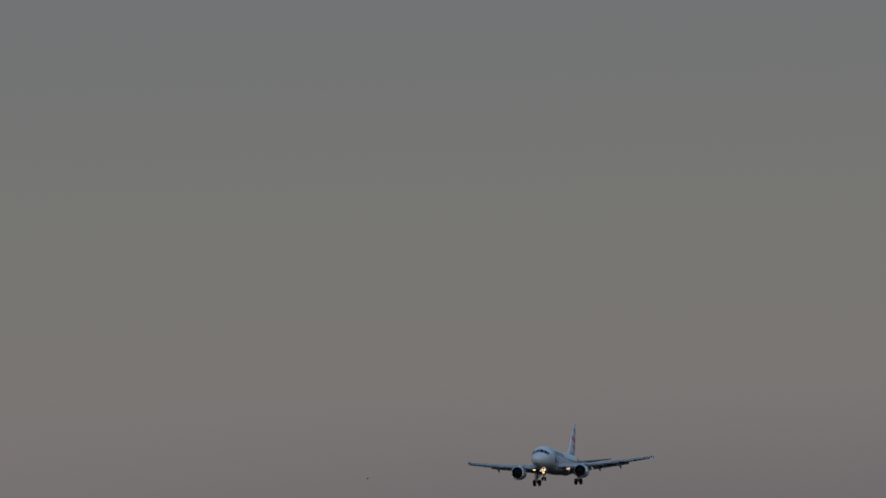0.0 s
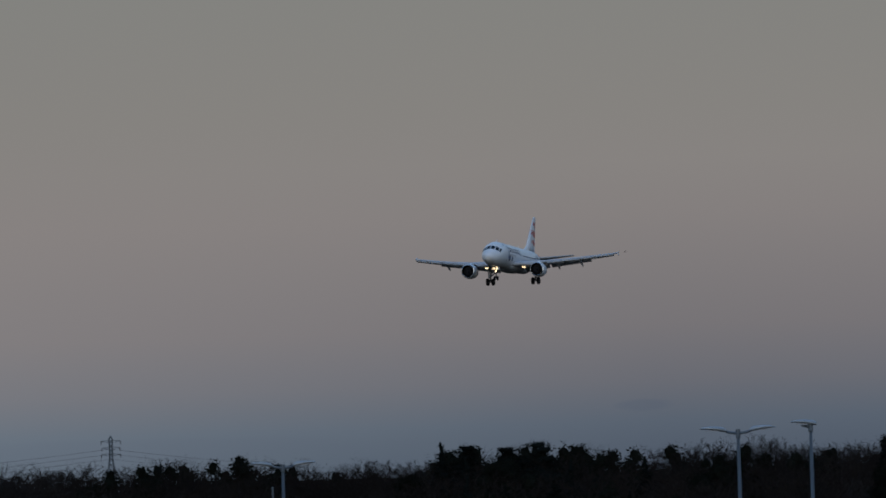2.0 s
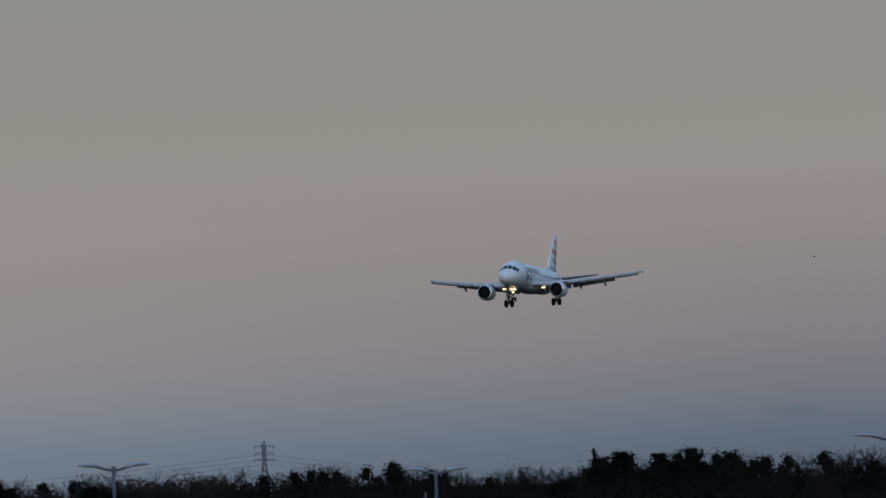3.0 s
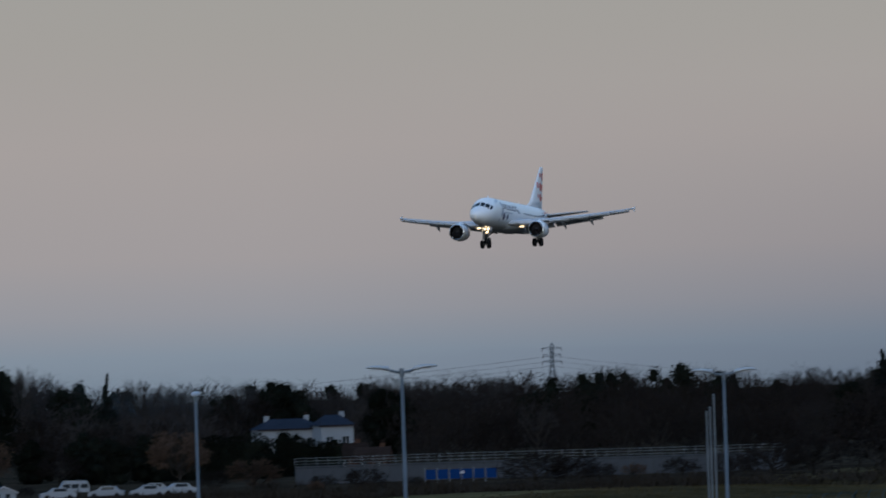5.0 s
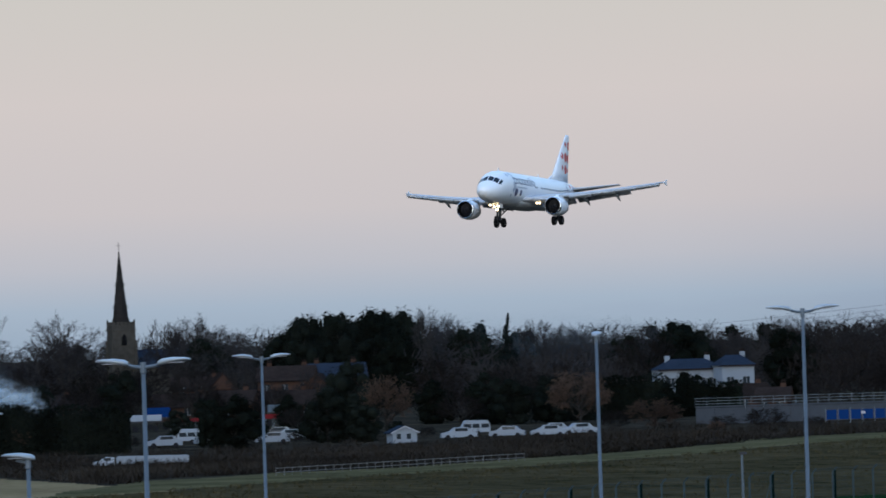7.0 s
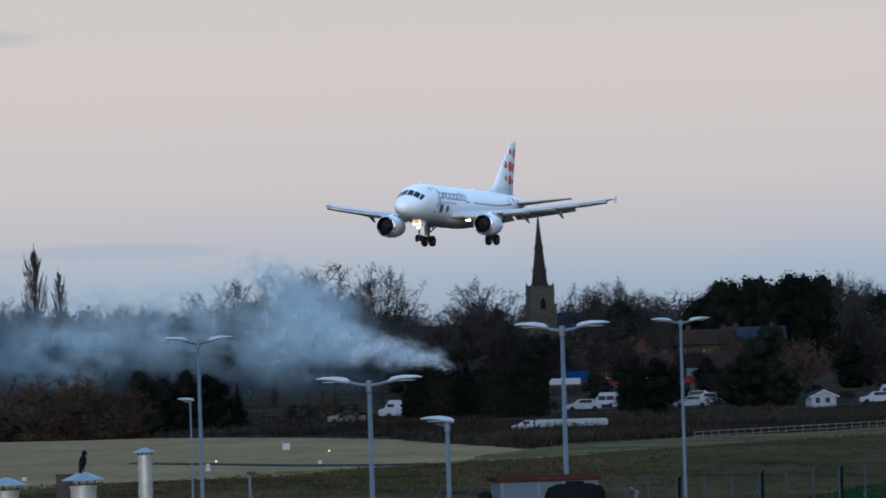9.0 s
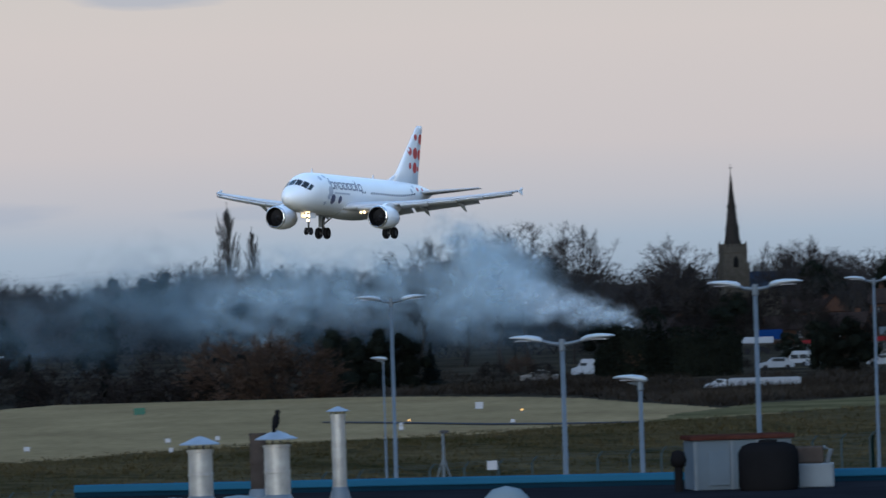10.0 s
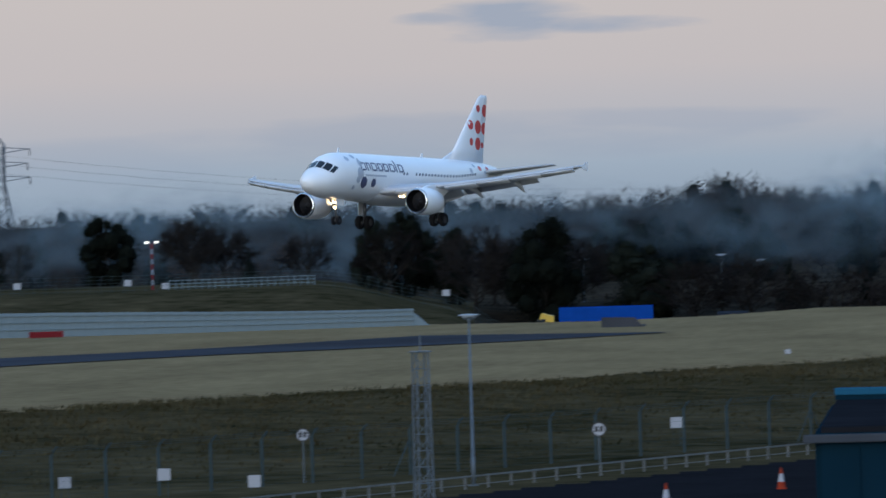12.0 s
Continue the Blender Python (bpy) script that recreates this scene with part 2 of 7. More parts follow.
def tube(points, radii, sides=10, bm=None, caps=True):
    """A tube along points."""
    own = bm or bmesh.new()
    rings = []
    pts = [Vector(p) for p in points]
    for i, p in enumerate(pts):
        d = (pts[min(i + 1, len(pts) - 1)] - pts[max(i - 1, 0)]).normalized()
        a = d.orthogonal().normalized() if abs(d.z) < 0.95 else Vector((1, 0, 0))
        a = (a - d * a.dot(d)).normalized()
        b = d.cross(a)
        r = radii[i] if isinstance(radii, (list, tuple)) else radii
        rings.append([own.verts.new(p + (a * math.cos(k * 2 * math.pi / sides) + b * math.sin(k * 2 * math.pi / sides)) * r) for k in range(sides)])
    for r0, r1 in zip(rings, rings[1:]):
        for k in range(sides):
            own.faces.new((r0[k], r0[(k + 1) % sides], r1[(k + 1) % sides], r1[k]))
    if caps:
        own.faces.new(rings[0][::-1])
        own.faces.new(rings[-1])
    return own


def lathe(profile, sides=32, axis="Z", bm=None, origin=(0, 0, 0)):
    """Turns (radius, height) pairs round an axis through origin."""
    own = bm or bmesh.new()
    o = Vector(origin)
    rings = []
    for r, h in profile:
        ring = []
        for k in range(sides):
            c, s = math.cos(2 * math.pi * k / sides), math.sin(2 * math.pi * k / sides)
            v = {"Z": (r * c, r * s, h), "X": (h, r * c, r * s), "Y": (r * c, h, r * s)}[axis]
            ring.append(own.verts.new(o + Vector(v)))
        rings.append(ring)
    for a, b in zip(rings, rings[1:]):
        for k in range(sides):
            own.faces.new((a[k], a[(k + 1) % sides], b[(k + 1) % sides], b[k]))
    return own


def prism(outline, depth, m=None, bm=None):
    """An outline in x, z pushed out along y, centred."""
    own = bm or bmesh.new()
    m = m or Matrix()
    f = [own.verts.new(m @ Vector((x, -depth / 2, z))) for x, z in outline]
    b = [own.verts.new(m @ Vector((x, depth / 2, z))) for x, z in outline]
    own.faces.new(f)
    own.faces.new(b[::-1])
    n = len(outline)
    for i in range(n):
        own.faces.new((f[i], b[i], b[(i + 1) % n], f[(i + 1) % n]))
    return own

# ---- ground ----
AXIS = radians(64.15)  # the runway's direction in plan
RU, RW = Vector((math.cos(AXIS), math.sin(AXIS))), Vector((-math.sin(AXIS), math.cos(AXIS)))


def along(x, y):
    """Metres along the runway and across it, from below the camera."""
    return x * RU.x + y * RU.y, x * RW.x + y * RW.y


def spot(s, w, z=0.0):
    return (s * RU.x + w * RW.x, s * RU.y + w * RW.y, z)


def ease(a, b, v):
    t = min(1, max(0, (v - a) / (b - a)))
    return t * t * (3 - 2 * t)


def far_edge(b):
    """How far the mown airfield reaches, by bearing."""
    return float(np.interp(b, [-14, -8.7, -8.3, -7.5, -6.7, -5.9, -3.8, -2.1, -1.2, 0], [792, 792, 785, 776, 790, 825, 822, 766, 690, 600]))


def height(x, y):
    d = math.hypot(x, y)
    b = math.degrees(math.atan2(x, y)) if d > 1 else 0
    s, w = along(x, y)
    z = -2.0 + 2.0 * ease(228, 288, w)
    if w > 225:
        z += 0.18 * noise.noise((x * 0.02, y * 0.02, 0))
    if abs(b) < 30:
        edge = far_edge(b)
        deep = float(np.interp(b, [-8.1, -7.2, -6.8, -6.3, -5.9, -5.5], [3.8, 3.8, 4.5, 5.1, 5.5, 5.8]))
        z -= deep * ease(edge + 2, edge + 24, d) * (1 - ease(880, 930, d)) * ease(-8.6, -8.1, b) * (1 - ease(-4.3, -3.6, b))  # sunken road
        z += 3.3 * ease(800, 850, d) * (1 - ease(960, 1100, d)) * (1 - ease(-9.6, -8.35, b))  # mound behind the barrier
        z += 0.5 * ease(560, 800, d) * (1 - ease(830, 860, d)) * ease(2.5, 4.5, b)
    z += 3.0 * ease(1000, 1500, d) + 4.0 * ease(1800, 4000, d)
    return z


def region(x, y):
    d = math.hypot(x, y)
    b = math.degrees(math.atan2(x, y))
    s, w = along(x, y)
    if w < min(222.5, 209.0 + (s - 280) * 0.1375) - 2.5 and d < 1500:
        return 3
    if b > 0.6 and w < 243 - 4.0 * (b - 2.0) - 14 * (1 - ease(0.5, 1.7, b)) + 1.5 * noise.noise((x * 0.08, y * 0.08, 3)) and d < 1500:
        return 4
    if b > -1.7 + 0.035 * (w - 292) + 0.3 * noise.noise((x * 0.03, y * 0.03, 8)) and 292 < w < 316 + 3 * noise.noise((x * 0.04, y * 0.04, 5)) and d < 1100:
        return 5
    if w < 292 + 4 * noise.noise((x * 0.05, y * 0.05, 7)) and d < 1500:
        return 1
    if b < -8.4 and d > 792:
        return 1 if d < 960 else 2
    if d < far_edge(b):
        return 0
    return 2


def build_ground():
    bears = sorted(set([round(-13.5 + 0.05 * i, 3) for i in range(int(27 / 0.05) + 1)] + [float(v) for v in range(-180, -13, 6)] + [float(v) for v in range(18, 180, 6)]))
    dists, d = [0.0, 30, 80, 140], 200.0
    while d < 4900:
        dists.append(d)
        d += 3.2 if 330 < d < 960 else (10 if d < 330 else d * 0.035)
    dists.append(4900)
    verts = [at(b, d, height(*at(b, d)[:2])) for d in dists for b in bears]
    n = len(bears)
    faces, slots = [], []
    for i in range(len(dists) - 1):
        for k in range(n):
            j = (k + 1) % n
            if i == 0:
                faces.append((i * n + k, (i + 1) * n + k, (i + 1) * n + j))
            else:
                faces.append((i * n + k, (i + 1) * n + k, (i + 1) * n + j, i * n + j))
            mid = [sum(verts[q][c] for q in faces[-1]) / len(faces[-1]) for c in (0, 1)]
            slots.append(region(*mid))
    me = mesh_of("ground", verts, faces, smooth=True)
    for k in ("dry_grass", "bank_grass", "scrub_floor", "asphalt", "lawn", "crest_grass"):
        me.materials.append(M[k])
    me.polygons.foreach_set("material_index", slots)
    me.flip_normals()
    tagged(new("ground", me), "mown straw-coloured airfield with a rough grass bank and dark scrub", "ground", kind="structure")


build_ground()


def strip(name, s0, s1, w0, w1, mat, label, lift=0.06, step=4.0):
    """A paved strip that lies on the ground."""
    ns, nw = max(2, int((s1 - s0) / step)), max(2, int(abs(w1 - w0) / 3))
    verts, faces = [], []
    for i in range(ns + 1):
        for k in range(nw + 1):
            x, y, _ = spot(s0 + (s1 - s0) * i / ns, w0 + (w1 - w0) * k / nw)
            verts.append((x, y, height(x, y) + lift))
    for i in range(ns):
        for k in range(nw):
            a = i * (nw + 1) + k
            faces.append((a, a + nw + 1, a + nw + 2, a + 1))
    me = mesh_of(name, verts, faces, mat, smooth=True)
    me.flip_normals()
    return tagged(new(name, me), label, "runway" if "runway" in name else "road", kind="structure")


strip("runway", 250, 588, 379, 406, M["runway_asphalt"], "dark asphalt runway across straw-coloured grass", lift=0.07)


def airfield_road():
    """A narrow asphalt road that bends across the grass."""
    verts, faces = [], []
    n = 60
    for i in range(n + 1):
        b = -4.0 + 2.3 * i / n
        d = float(np.interp(b, [-4.0, -3.4, -2.8, -2.3, -1.7], [669, 656, 640, 633, 629]))
        for k in (-1, 1):
            x, y, _ = at(b, d + k * (2.2 + 0.8 * math.sin(math.pi * i / n)))
            verts.append((x, y, height(x, y) + 0.07))
        if i:
            a = 2 * i - 2
            faces.append((a, a + 2, a + 3, a + 1))
    tagged(new("taxiway", mesh_of("taxiway", verts, faces, M["runway_asphalt"], smooth=True)), "narrow dark asphalt road on the airfield", "road", kind="structure")


airfield_road()

# ---- the airliner: x forward, y to its left, z up; origin on the centreline above the main gear ----
NOSE = 16.1
FUS = [(0.0, -0.62, -0.62, 0.02), (0.12, -0.32, -0.98, 0.36), (0.4, -0.05, -1.28, 0.68), (0.9, 0.28, -1.54, 1.03), (1.5, 0.58, -1.74, 1.33), (2.1, 0.98, -1.87, 1.54),
       (2.7, 1.42, -1.96, 1.68), (3.4, 1.78, -2.02, 1.81), (4.3, 1.98, -2.06, 1.92), (5.5, 2.06, -2.07, 1.97), (7.0, 2.07, -2.07, 1.975), (12, 2.07, -2.07, 1.975),
       (20.5, 2.07, -2.07, 1.975), (22.5, 2.07, -1.98, 1.96), (25, 2.06, -1.5, 1.82), (27.5, 2.02, -0.86, 1.5), (30, 1.9, -0.2, 1.05), (32, 1.66, 0.34, 0.62), (33.4, 1.4, 0.8, 0.28), (33.84, 1.2, 0.98, 0.1)]
FX = [f[0] for f in FUS]


def hull(x, th, off=0.0):
    """A point of the fuselage x metres behind the nose; th: degrees from the top, positive to the left."""
    top, bot, half = (float(np.interp(x, FX, [f[i] for f in FUS])) for i in (1, 2, 3))
    c, h = (top + bot) / 2, (top - bot) / 2
    a = radians(th)
    return Vector((NOSE - x, (half + off) * math.sin(a), c + (h + off) * math.cos(a)))


def hull_patch(outline, off=0.02):
    """A thin patch on the fuselage from an outline in x (behind the nose) and angle, filled by a fan."""
    bm = bmesh.new()
    n = len(outline)
    cx, ct = sum(p[0] for p in outline) / n, sum(p[1] for p in outline) / n
    rings = []
    for k in (1.0, 0.66, 0.33):
        rings.append([bm.verts.new(hull(cx + (x - cx) * k, ct + (t - ct) * k, off)) for x, t in outline])
    mid = bm.verts.new(hull(cx, ct, off))
    for a, b in zip(rings, rings[1:]):
        for i in range(n):
            bm.faces.new((a[i], a[(i + 1) % n], b[(i + 1) % n], b[i]))
    for i in range(n):
        bm.faces.new((rings[-1][i], rings[-1][(i + 1) % n], mid))
    return bm


def disc_on_hull(x, th, r, off=0.02):
    k = math.degrees(1 / 2.0)
    return hull_patch([(x + r * math.cos(a), th + r * k * math.sin(a)) for a in np.linspace(0, 2 * math.pi, 20, endpoint=False)], off)


def bar_on_hull(x0, x1, t0, t1, off=0.02):
    n = 5
    e = [(x0 + (x1 - x0) * i / n, t0) for i in range(n)] + [(x1, t0 + (t1 - t0) * i / n) for i in range(n)] + \
        [(x1 - (x1 - x0) * i / n, t1) for i in range(n)] + [(x0, t1 - (t1 - t0) * i / n) for i in range(n)]
    return hull_patch(e, off)


FOIL = [(0.0, 0.0), (0.02, 0.028), (0.08, 0.055), (0.2, 0.078), (0.38, 0.082), (0.6, 0.06), (0.82, 0.028), (1.0, 0.004),
        (1.0, -0.002), (0.82, -0.012), (0.6, -0.028), (0.38, -0.042), (0.2, -0.042), (0.08, -0.032), (0.02, -0.018)]


def loft(sections, bm=None, foil=FOIL, upright=False):
    """Joins aerofoil sections (x of the leading edge behind the nose, y, z, chord, twist degrees, thickness factor)."""
    own = bm or bmesh.new()
    rings = []
    for x, y, z, c, tw, th in sections:
        ring = []
        for u, v in foil:
            a = radians(tw)
            px, pz = u * c, v * c * th
            dxx, dzz = px * math.cos(a) + pz * math.sin(a), -px * math.sin(a) + pz * math.cos(a)
            ring.append(own.verts.new((NOSE - x - dxx, y + (pz if upright else 0), z + (0 if upright else dzz))))
        rings.append(ring)
    n = len(foil)
    for a, b in zip(rings, rings[1:]):
        for i in range(n):
            own.faces.new((a[i], a[(i + 1) % n], b[(i + 1) % n], b[i]))
    own.faces.new(rings[0])
    own.faces.new(rings[-1])
    return own


SYM = [(0.0, 0.0), (0.03, 0.03), (0.12, 0.052), (0.3, 0.06), (0.6, 0.042), (1.0, 0.003), (1.0, -0.003), (0.6, -0.042), (0.3, -0.06), (0.12, -0.052), (0.03, -0.03)]


def wing_le(y):
    """Leading edge x, height, chord at |y|."""
    y = abs(y)
    x = 10.1 + (y - 1.9) * math.tan(radians(27.2))
    z = -1.25 + (y - 1.9) * math.tan(radians(5.1)) + 0.5 * max(0, (y - 4) / 13) ** 2
    chord = float(np.interp(y, [1.9, 6.4, 17.0], [6.3, 3.9, 1.55]))
    return x, z, chord


def wheel(parent, x, y, z, r, wide):
    t = part("tyre", lathe([(r * 0.55, -wide / 2), (r * 0.9, -wide / 2), (r, -wide * 0.3), (r, wide * 0.3), (r * 0.9, wide / 2), (r * 0.55, wide / 2)], 24, "Y", origin=(x, y, z)), M["tyre"], parent, smooth=True)
    part("rim", lathe([(0.01, -wide * 0.38), (r * 0.35, -wide * 0.42), (r * 0.56, -wide * 0.46), (r * 0.56, wide * 0.46), (r * 0.35, wide * 0.42), (0.01, wide * 0.38)], 16, "Y", origin=(x, y, z)), M["dark_metal"], parent, "dark metal rim")
    return t


def build_airliner():
    jet = thing("airliner", "white twin-engined airliner, red-dotted fin, wheels down, landing lights lit", "airplane")
    # fuselage
    xs = sorted(set(FX + [i * 0.5 for i in range(1, 14)] + [i * 0.9 for i in range(8, 38)]))
    xs = [x for x in xs if x <= 33.84]
    sides = 56
    verts = [hull(x, 360 * k / sides) for x in xs for k in range(sides)]
    faces = [(i * sides + k, i * sides + (k + 1) % sides, (i + 1) * sides + (k + 1) % sides, (i + 1) * sides + k) for i in range(len(xs) - 1) for k in range(sides)]
    faces += [tuple(range(sides))[::-1], tuple((len(xs) - 1) * sides + k for k in range(sides))]
    body = part("fuselage", mesh_of("fuselage", verts, faces, M["aircraft_white"], True), None, jet)
    # belly fairing
    bm = bmesh.new()
    bmesh.ops.create_uvsphere(bm, u_segments=32, v_segments=16, radius=1)
    bmesh.ops.transform(bm, matrix=Matrix.Translation((NOSE - 14.2, 0, -1.45)) @ Matrix.Diagonal((5.6, 2.1, 0.95, 1)), verts=bm.verts)
    part("belly_fairing", bm, M["aircraft_grey"], jet, "pale grey belly fairing", True)
    # cockpit glazing: three panes a side
    for sgn in (1, -1):
        for pane in ([(1.62, 2), (1.64, 28), (2.36, 25), (2.44, 2)], [(1.68, 31), (1.9, 56), (2.64, 50), (2.46, 28)], [(1.98, 59), (2.3, 71), (3.05, 64), (2.76, 53)]):
            fine = []
            for i in range(4):
                (xa, ta), (xb, tb) = pane[i], pane[(i + 1) % 4]
                fine += [(xa + (xb - xa) * k / 4, sgn * (ta + (tb - ta) * k / 4)) for k in range(4)]
            part("cockpit_window", hull_patch(fine, 0.025), M["cockpit_glass"], body, "dark cockpit window", True)
    # cabin windows: one mesh each side, shared
    for sgn in (1, -1):
        x, first = 13.4, None
        while x < 26.6:
            if not 14.4 < x < 15.2:
                if first is None:
                    bm = bmesh.new()
                    pts = [(0.11 * math.cos(a), 0.16 * math.sin(a)) for a in np.linspace(0, 2 * math.pi, 10, endpoint=False)]
                    ring = [bm.verts.new((u, sgn * 0.02, v)) for u, v in pts]
                    bm.faces.new(ring if sgn < 0 else ring[::-1])
                    back = [bm.verts.new((u, -sgn * 0.02, v)) for u, v in pts]
                    for i in range(10):
                        bm.faces.new((ring[i], ring[(i + 1) % 10], back[(i + 1) % 10], back[i]))
                    ob = part("cabin_window", bm, M["cabin_glass"], body)
                    first = ob.data
                else:
                    ob = part("cabin_window", first, None, body)
                p = hull(x, sgn * 80, 0.012)
                ob.matrix_basis = Matrix.Translation(p) @ Matrix.Rotation(radians(-14 * sgn), 4, "X")
            x += 0.533
    # doors: thin outlines
    for sgn in (1, -1):
        for x in (5.0, 27.2):
            part("cabin_door", bar_on_hull(x - 0.42, x + 0.42, sgn * 62, sgn * 112, 0.012), M["aircraft_white"], body, "white cabin door", True)
    # printed shapes on the sides
    for sgn in (1, -1):
        letters = [(0.0, 0.92, 1), (1.06, 0.6, 0), (1.82, 0.92, 0), (2.9, 0.82, 0), (3.86, 0.82, 0), (4.84, 0.92, 0), (5.9, 0.3, 1), (6.34, 0.82, 0)]
        for dx0, wide, tall in letters:
            x0 = 6.3 + dx0
            part("title_mark", bar_on_hull(x0, x0 + 0.17, sgn * (43 if tall else 55), sgn * 77), M["title_blue"], body, "dark blue printed block", True)
            if wide > 0.4:
                part("title_mark", bar_on_hull(x0 + wide - 0.17, x0 + wide, sgn * 57, sgn * 75), M["title_blue"], body, "dark blue printed block", True)
                part("title_mark", bar_on_hull(x0 + 0.2, x0 + wide - 0.16, sgn * 55, sgn * 59), M["title_blue"], body, "dark blue printed block", True)
                if wide > 0.7:
                    part("title_mark", bar_on_hull(x0 + 0.2, x0 + wide - 0.16, sgn * 73, sgn * 77), M["title_blue"], body, "dark blue printed block", True)
        part("small_print", bar_on_hull(6.9, 10.4, sgn * 86, sgn * 90), M["pale_grey_print"], body, "pale grey printed bar", True)
        for x, th, r, k in ((6.7, 106, 0.5, "dot_navy"), (8.3, 106, 0.38, "dot_navy"), (5.7, 100, 0.28, "pale_grey_print"), (4.7, 44, 0.3, "pale_grey_print"),
                            (6.1, 84, 0.5, "pale_grey_print"), (6.35, 58, 0.34, "pale_grey_print"), (5.9, 36, 0.3, "pale_grey_print"), (5.2, 120, 0.2, "pale_grey_print"),
                            (25.6, 66, 0.3, "pale_grey_print"), (27.6, 60, 0.36, "dot_red"), (28.6, 76, 0.26, "pale_grey_print"), (29.3, 60, 0.3, "dot_red"), (26.6, 48, 0.26, "pale_grey_print")):
            part("printed_dot", disc_on_hull(x, sgn * th, r), M[k], body, {"dot_navy": "navy printed dot", "dot_red": "red printed dot"}.get(k, "pale grey printed dot"), True)
    # wings
    for sgn in (1, -1):
        ys = [1.2, 1.9, 3.2, 4.8, 6.4, 8.5, 11, 13.5, 15.5, 16.9]
        secs = []
        for y in ys:
            x, z, c = wing_le(y)
            secs.append((x, sgn * y, z, c * (0.86 if y < 13 else 0.95), 1.5 - 0.2 * y, 1.35 if y < 6.4 else 1.15))
        wing = part("wing", loft(secs), M["wing_grey"], jet, "pale grey swept wing", True)
        # drooped slats along the leading edge
        for ya, yb in ((2.9, 4.9), (6.7, 9.1), (9.15, 11.6), (11.65, 14.1), (14.15, 16.6)):
            ss = []
            for y in (ya, yb):
                x, z, c = wing_le(y)
                ss.append((x - 0.32, sgn * y, z - 0.16, 0.16 * c + 0.35, 22, 2.2))
            part("slat", loft(ss), M["aircraft_grey"], wing, "pale grey leading-edge slat", True)
        # flaps, lowered
        for ya, yb in ((2.2, 6.2), (6.5, 12.7)):
            ss = []
            for y in (ya, yb):
                x, z, c = wing_le(y)
                ss.append((x + 0.84 * c, sgn * y, z - 0.06 - 0.012 * c, 0.2 * c + 0.35, 32, 1.3))
            part("flap", loft(ss), M["wing_grey"], wing, "lowered trailing-edge flap", True)
        part("aileron", loft([(wing_le(y)[0] + 0.8 * wing_le(y)[2], sgn * y, wing_le(y)[1] + 0.03, 0.22 * wing_le(y)[2], 6, 0.7) for y in (12.9, 16.2)]), M["wing_grey"], wing, smooth=True)
        for y in (3.6, 7.6, 11.2):
            x, z, c = wing_le(y)
            bm = tube([(NOSE - x - 0.45 * c, sgn * y, z - 0.14), (NOSE - x - 0.62 * c, sgn * y, z - 0.36), (NOSE - x - 0.86 * c, sgn * y, z - 0.5), (NOSE - x - c - 0.25, sgn * y, z - 0.85), (NOSE - x - c - 0.75, sgn * y, z - 1.15)],
                      [0.05, 0.19, 0.21, 0.16, 0.03], 12)
            part("flap_fairing", bm, M["aircraft_grey"], wing, "pointed grey flap-track fairing", True)
        # tip fence
        x, z, c = wing_le(17.0)
        part("wingtip_fence", prism([(NOSE - x - 0.3, z), (NOSE - x - 1.3, z + 0.42), (NOSE - x - 1.55, z + 0.42), (NOSE - x - 1.4, z), (NOSE - x - 1.55, z - 0.32), (NOSE - x - 1.3, z - 0.34)], 0.05,
                                    Matrix.Translation((0, sgn * 17.0, 0))), M["aircraft_white"], wing, "white wingtip fence")
        # engine
        ex, ez, ey = 9.0, -2.25, sgn * 5.75
        o = (NOSE - ex, ey, ez)
        cowl = part("engine", lathe([(0.92, -0.75), (0.92, -0.3), (0.95, -0.08), (0.995, 0.0), (1.09, -0.08), (1.17, -0.45), (1.2, -1.2), (1.17, -2.0), (1.03, -2.9), (0.9, -3.35), (0.84, -3.35), (0.84, -2.6)], 44, "X", origin=o),
                    M["aircraft_white"], jet, "white engine nacelle", True)
        part("intake_lip", lathe([(0.975, -0.03), (0.985, 0.0), (1.01, 0.014), (1.1, -0.075), (1.13, -0.16)], 44, "X", origin=o), M["bare_metal"], cowl, "polished intake lip", True)
        part("intake_duct", lathe([(0.98, -0.025), (0.93, -0.1), (0.9, -0.3), (0.88, -0.95), (0.02, -0.98)], 36, "X", origin=o), M["black_cast"], cowl, "dark intake duct", True)
        blade = mesh_of("fan_blade", [(-0.8, -0.05, 0.24), (-0.9, 0.07, 0.24), (-0.92, 0.14, 0.83), (-0.72, -0.08, 0.83), (-0.82, -0.04, 0.24), (-0.92, 0.08, 0.24), (-0.94, 0.15, 0.83), (-0.74, -0.07, 0.83)],
                        [(0, 1, 2, 3), (7, 6, 5, 4), (0, 4, 5, 1), (1, 5, 6, 2), (2, 6, 7, 3), (3, 7, 4, 0)], M["dark_metal"])
        for k in range(24):
            part("fan_blade", blade, None, cowl, m=Matrix.Translation(o) @ Matrix.Rotation(2 * math.pi * k / 24, 4, "X"))
        part("spinner", lathe([(0.0, -0.5), (0.12, -0.58), (0.22, -0.74), (0.26, -0.9)], 20, "X", origin=o), M["dark_metal"], cowl, smooth=True)
        part("exhaust", lathe([(0.7, -2.8), (0.62, -3.7), (0.52, -4.2), (0.46, -4.2), (0.2, -4.6), (0.02, -4.8)], 28, "X", origin=o), M["dark_metal"], cowl, "dark exhaust nozzle", True)
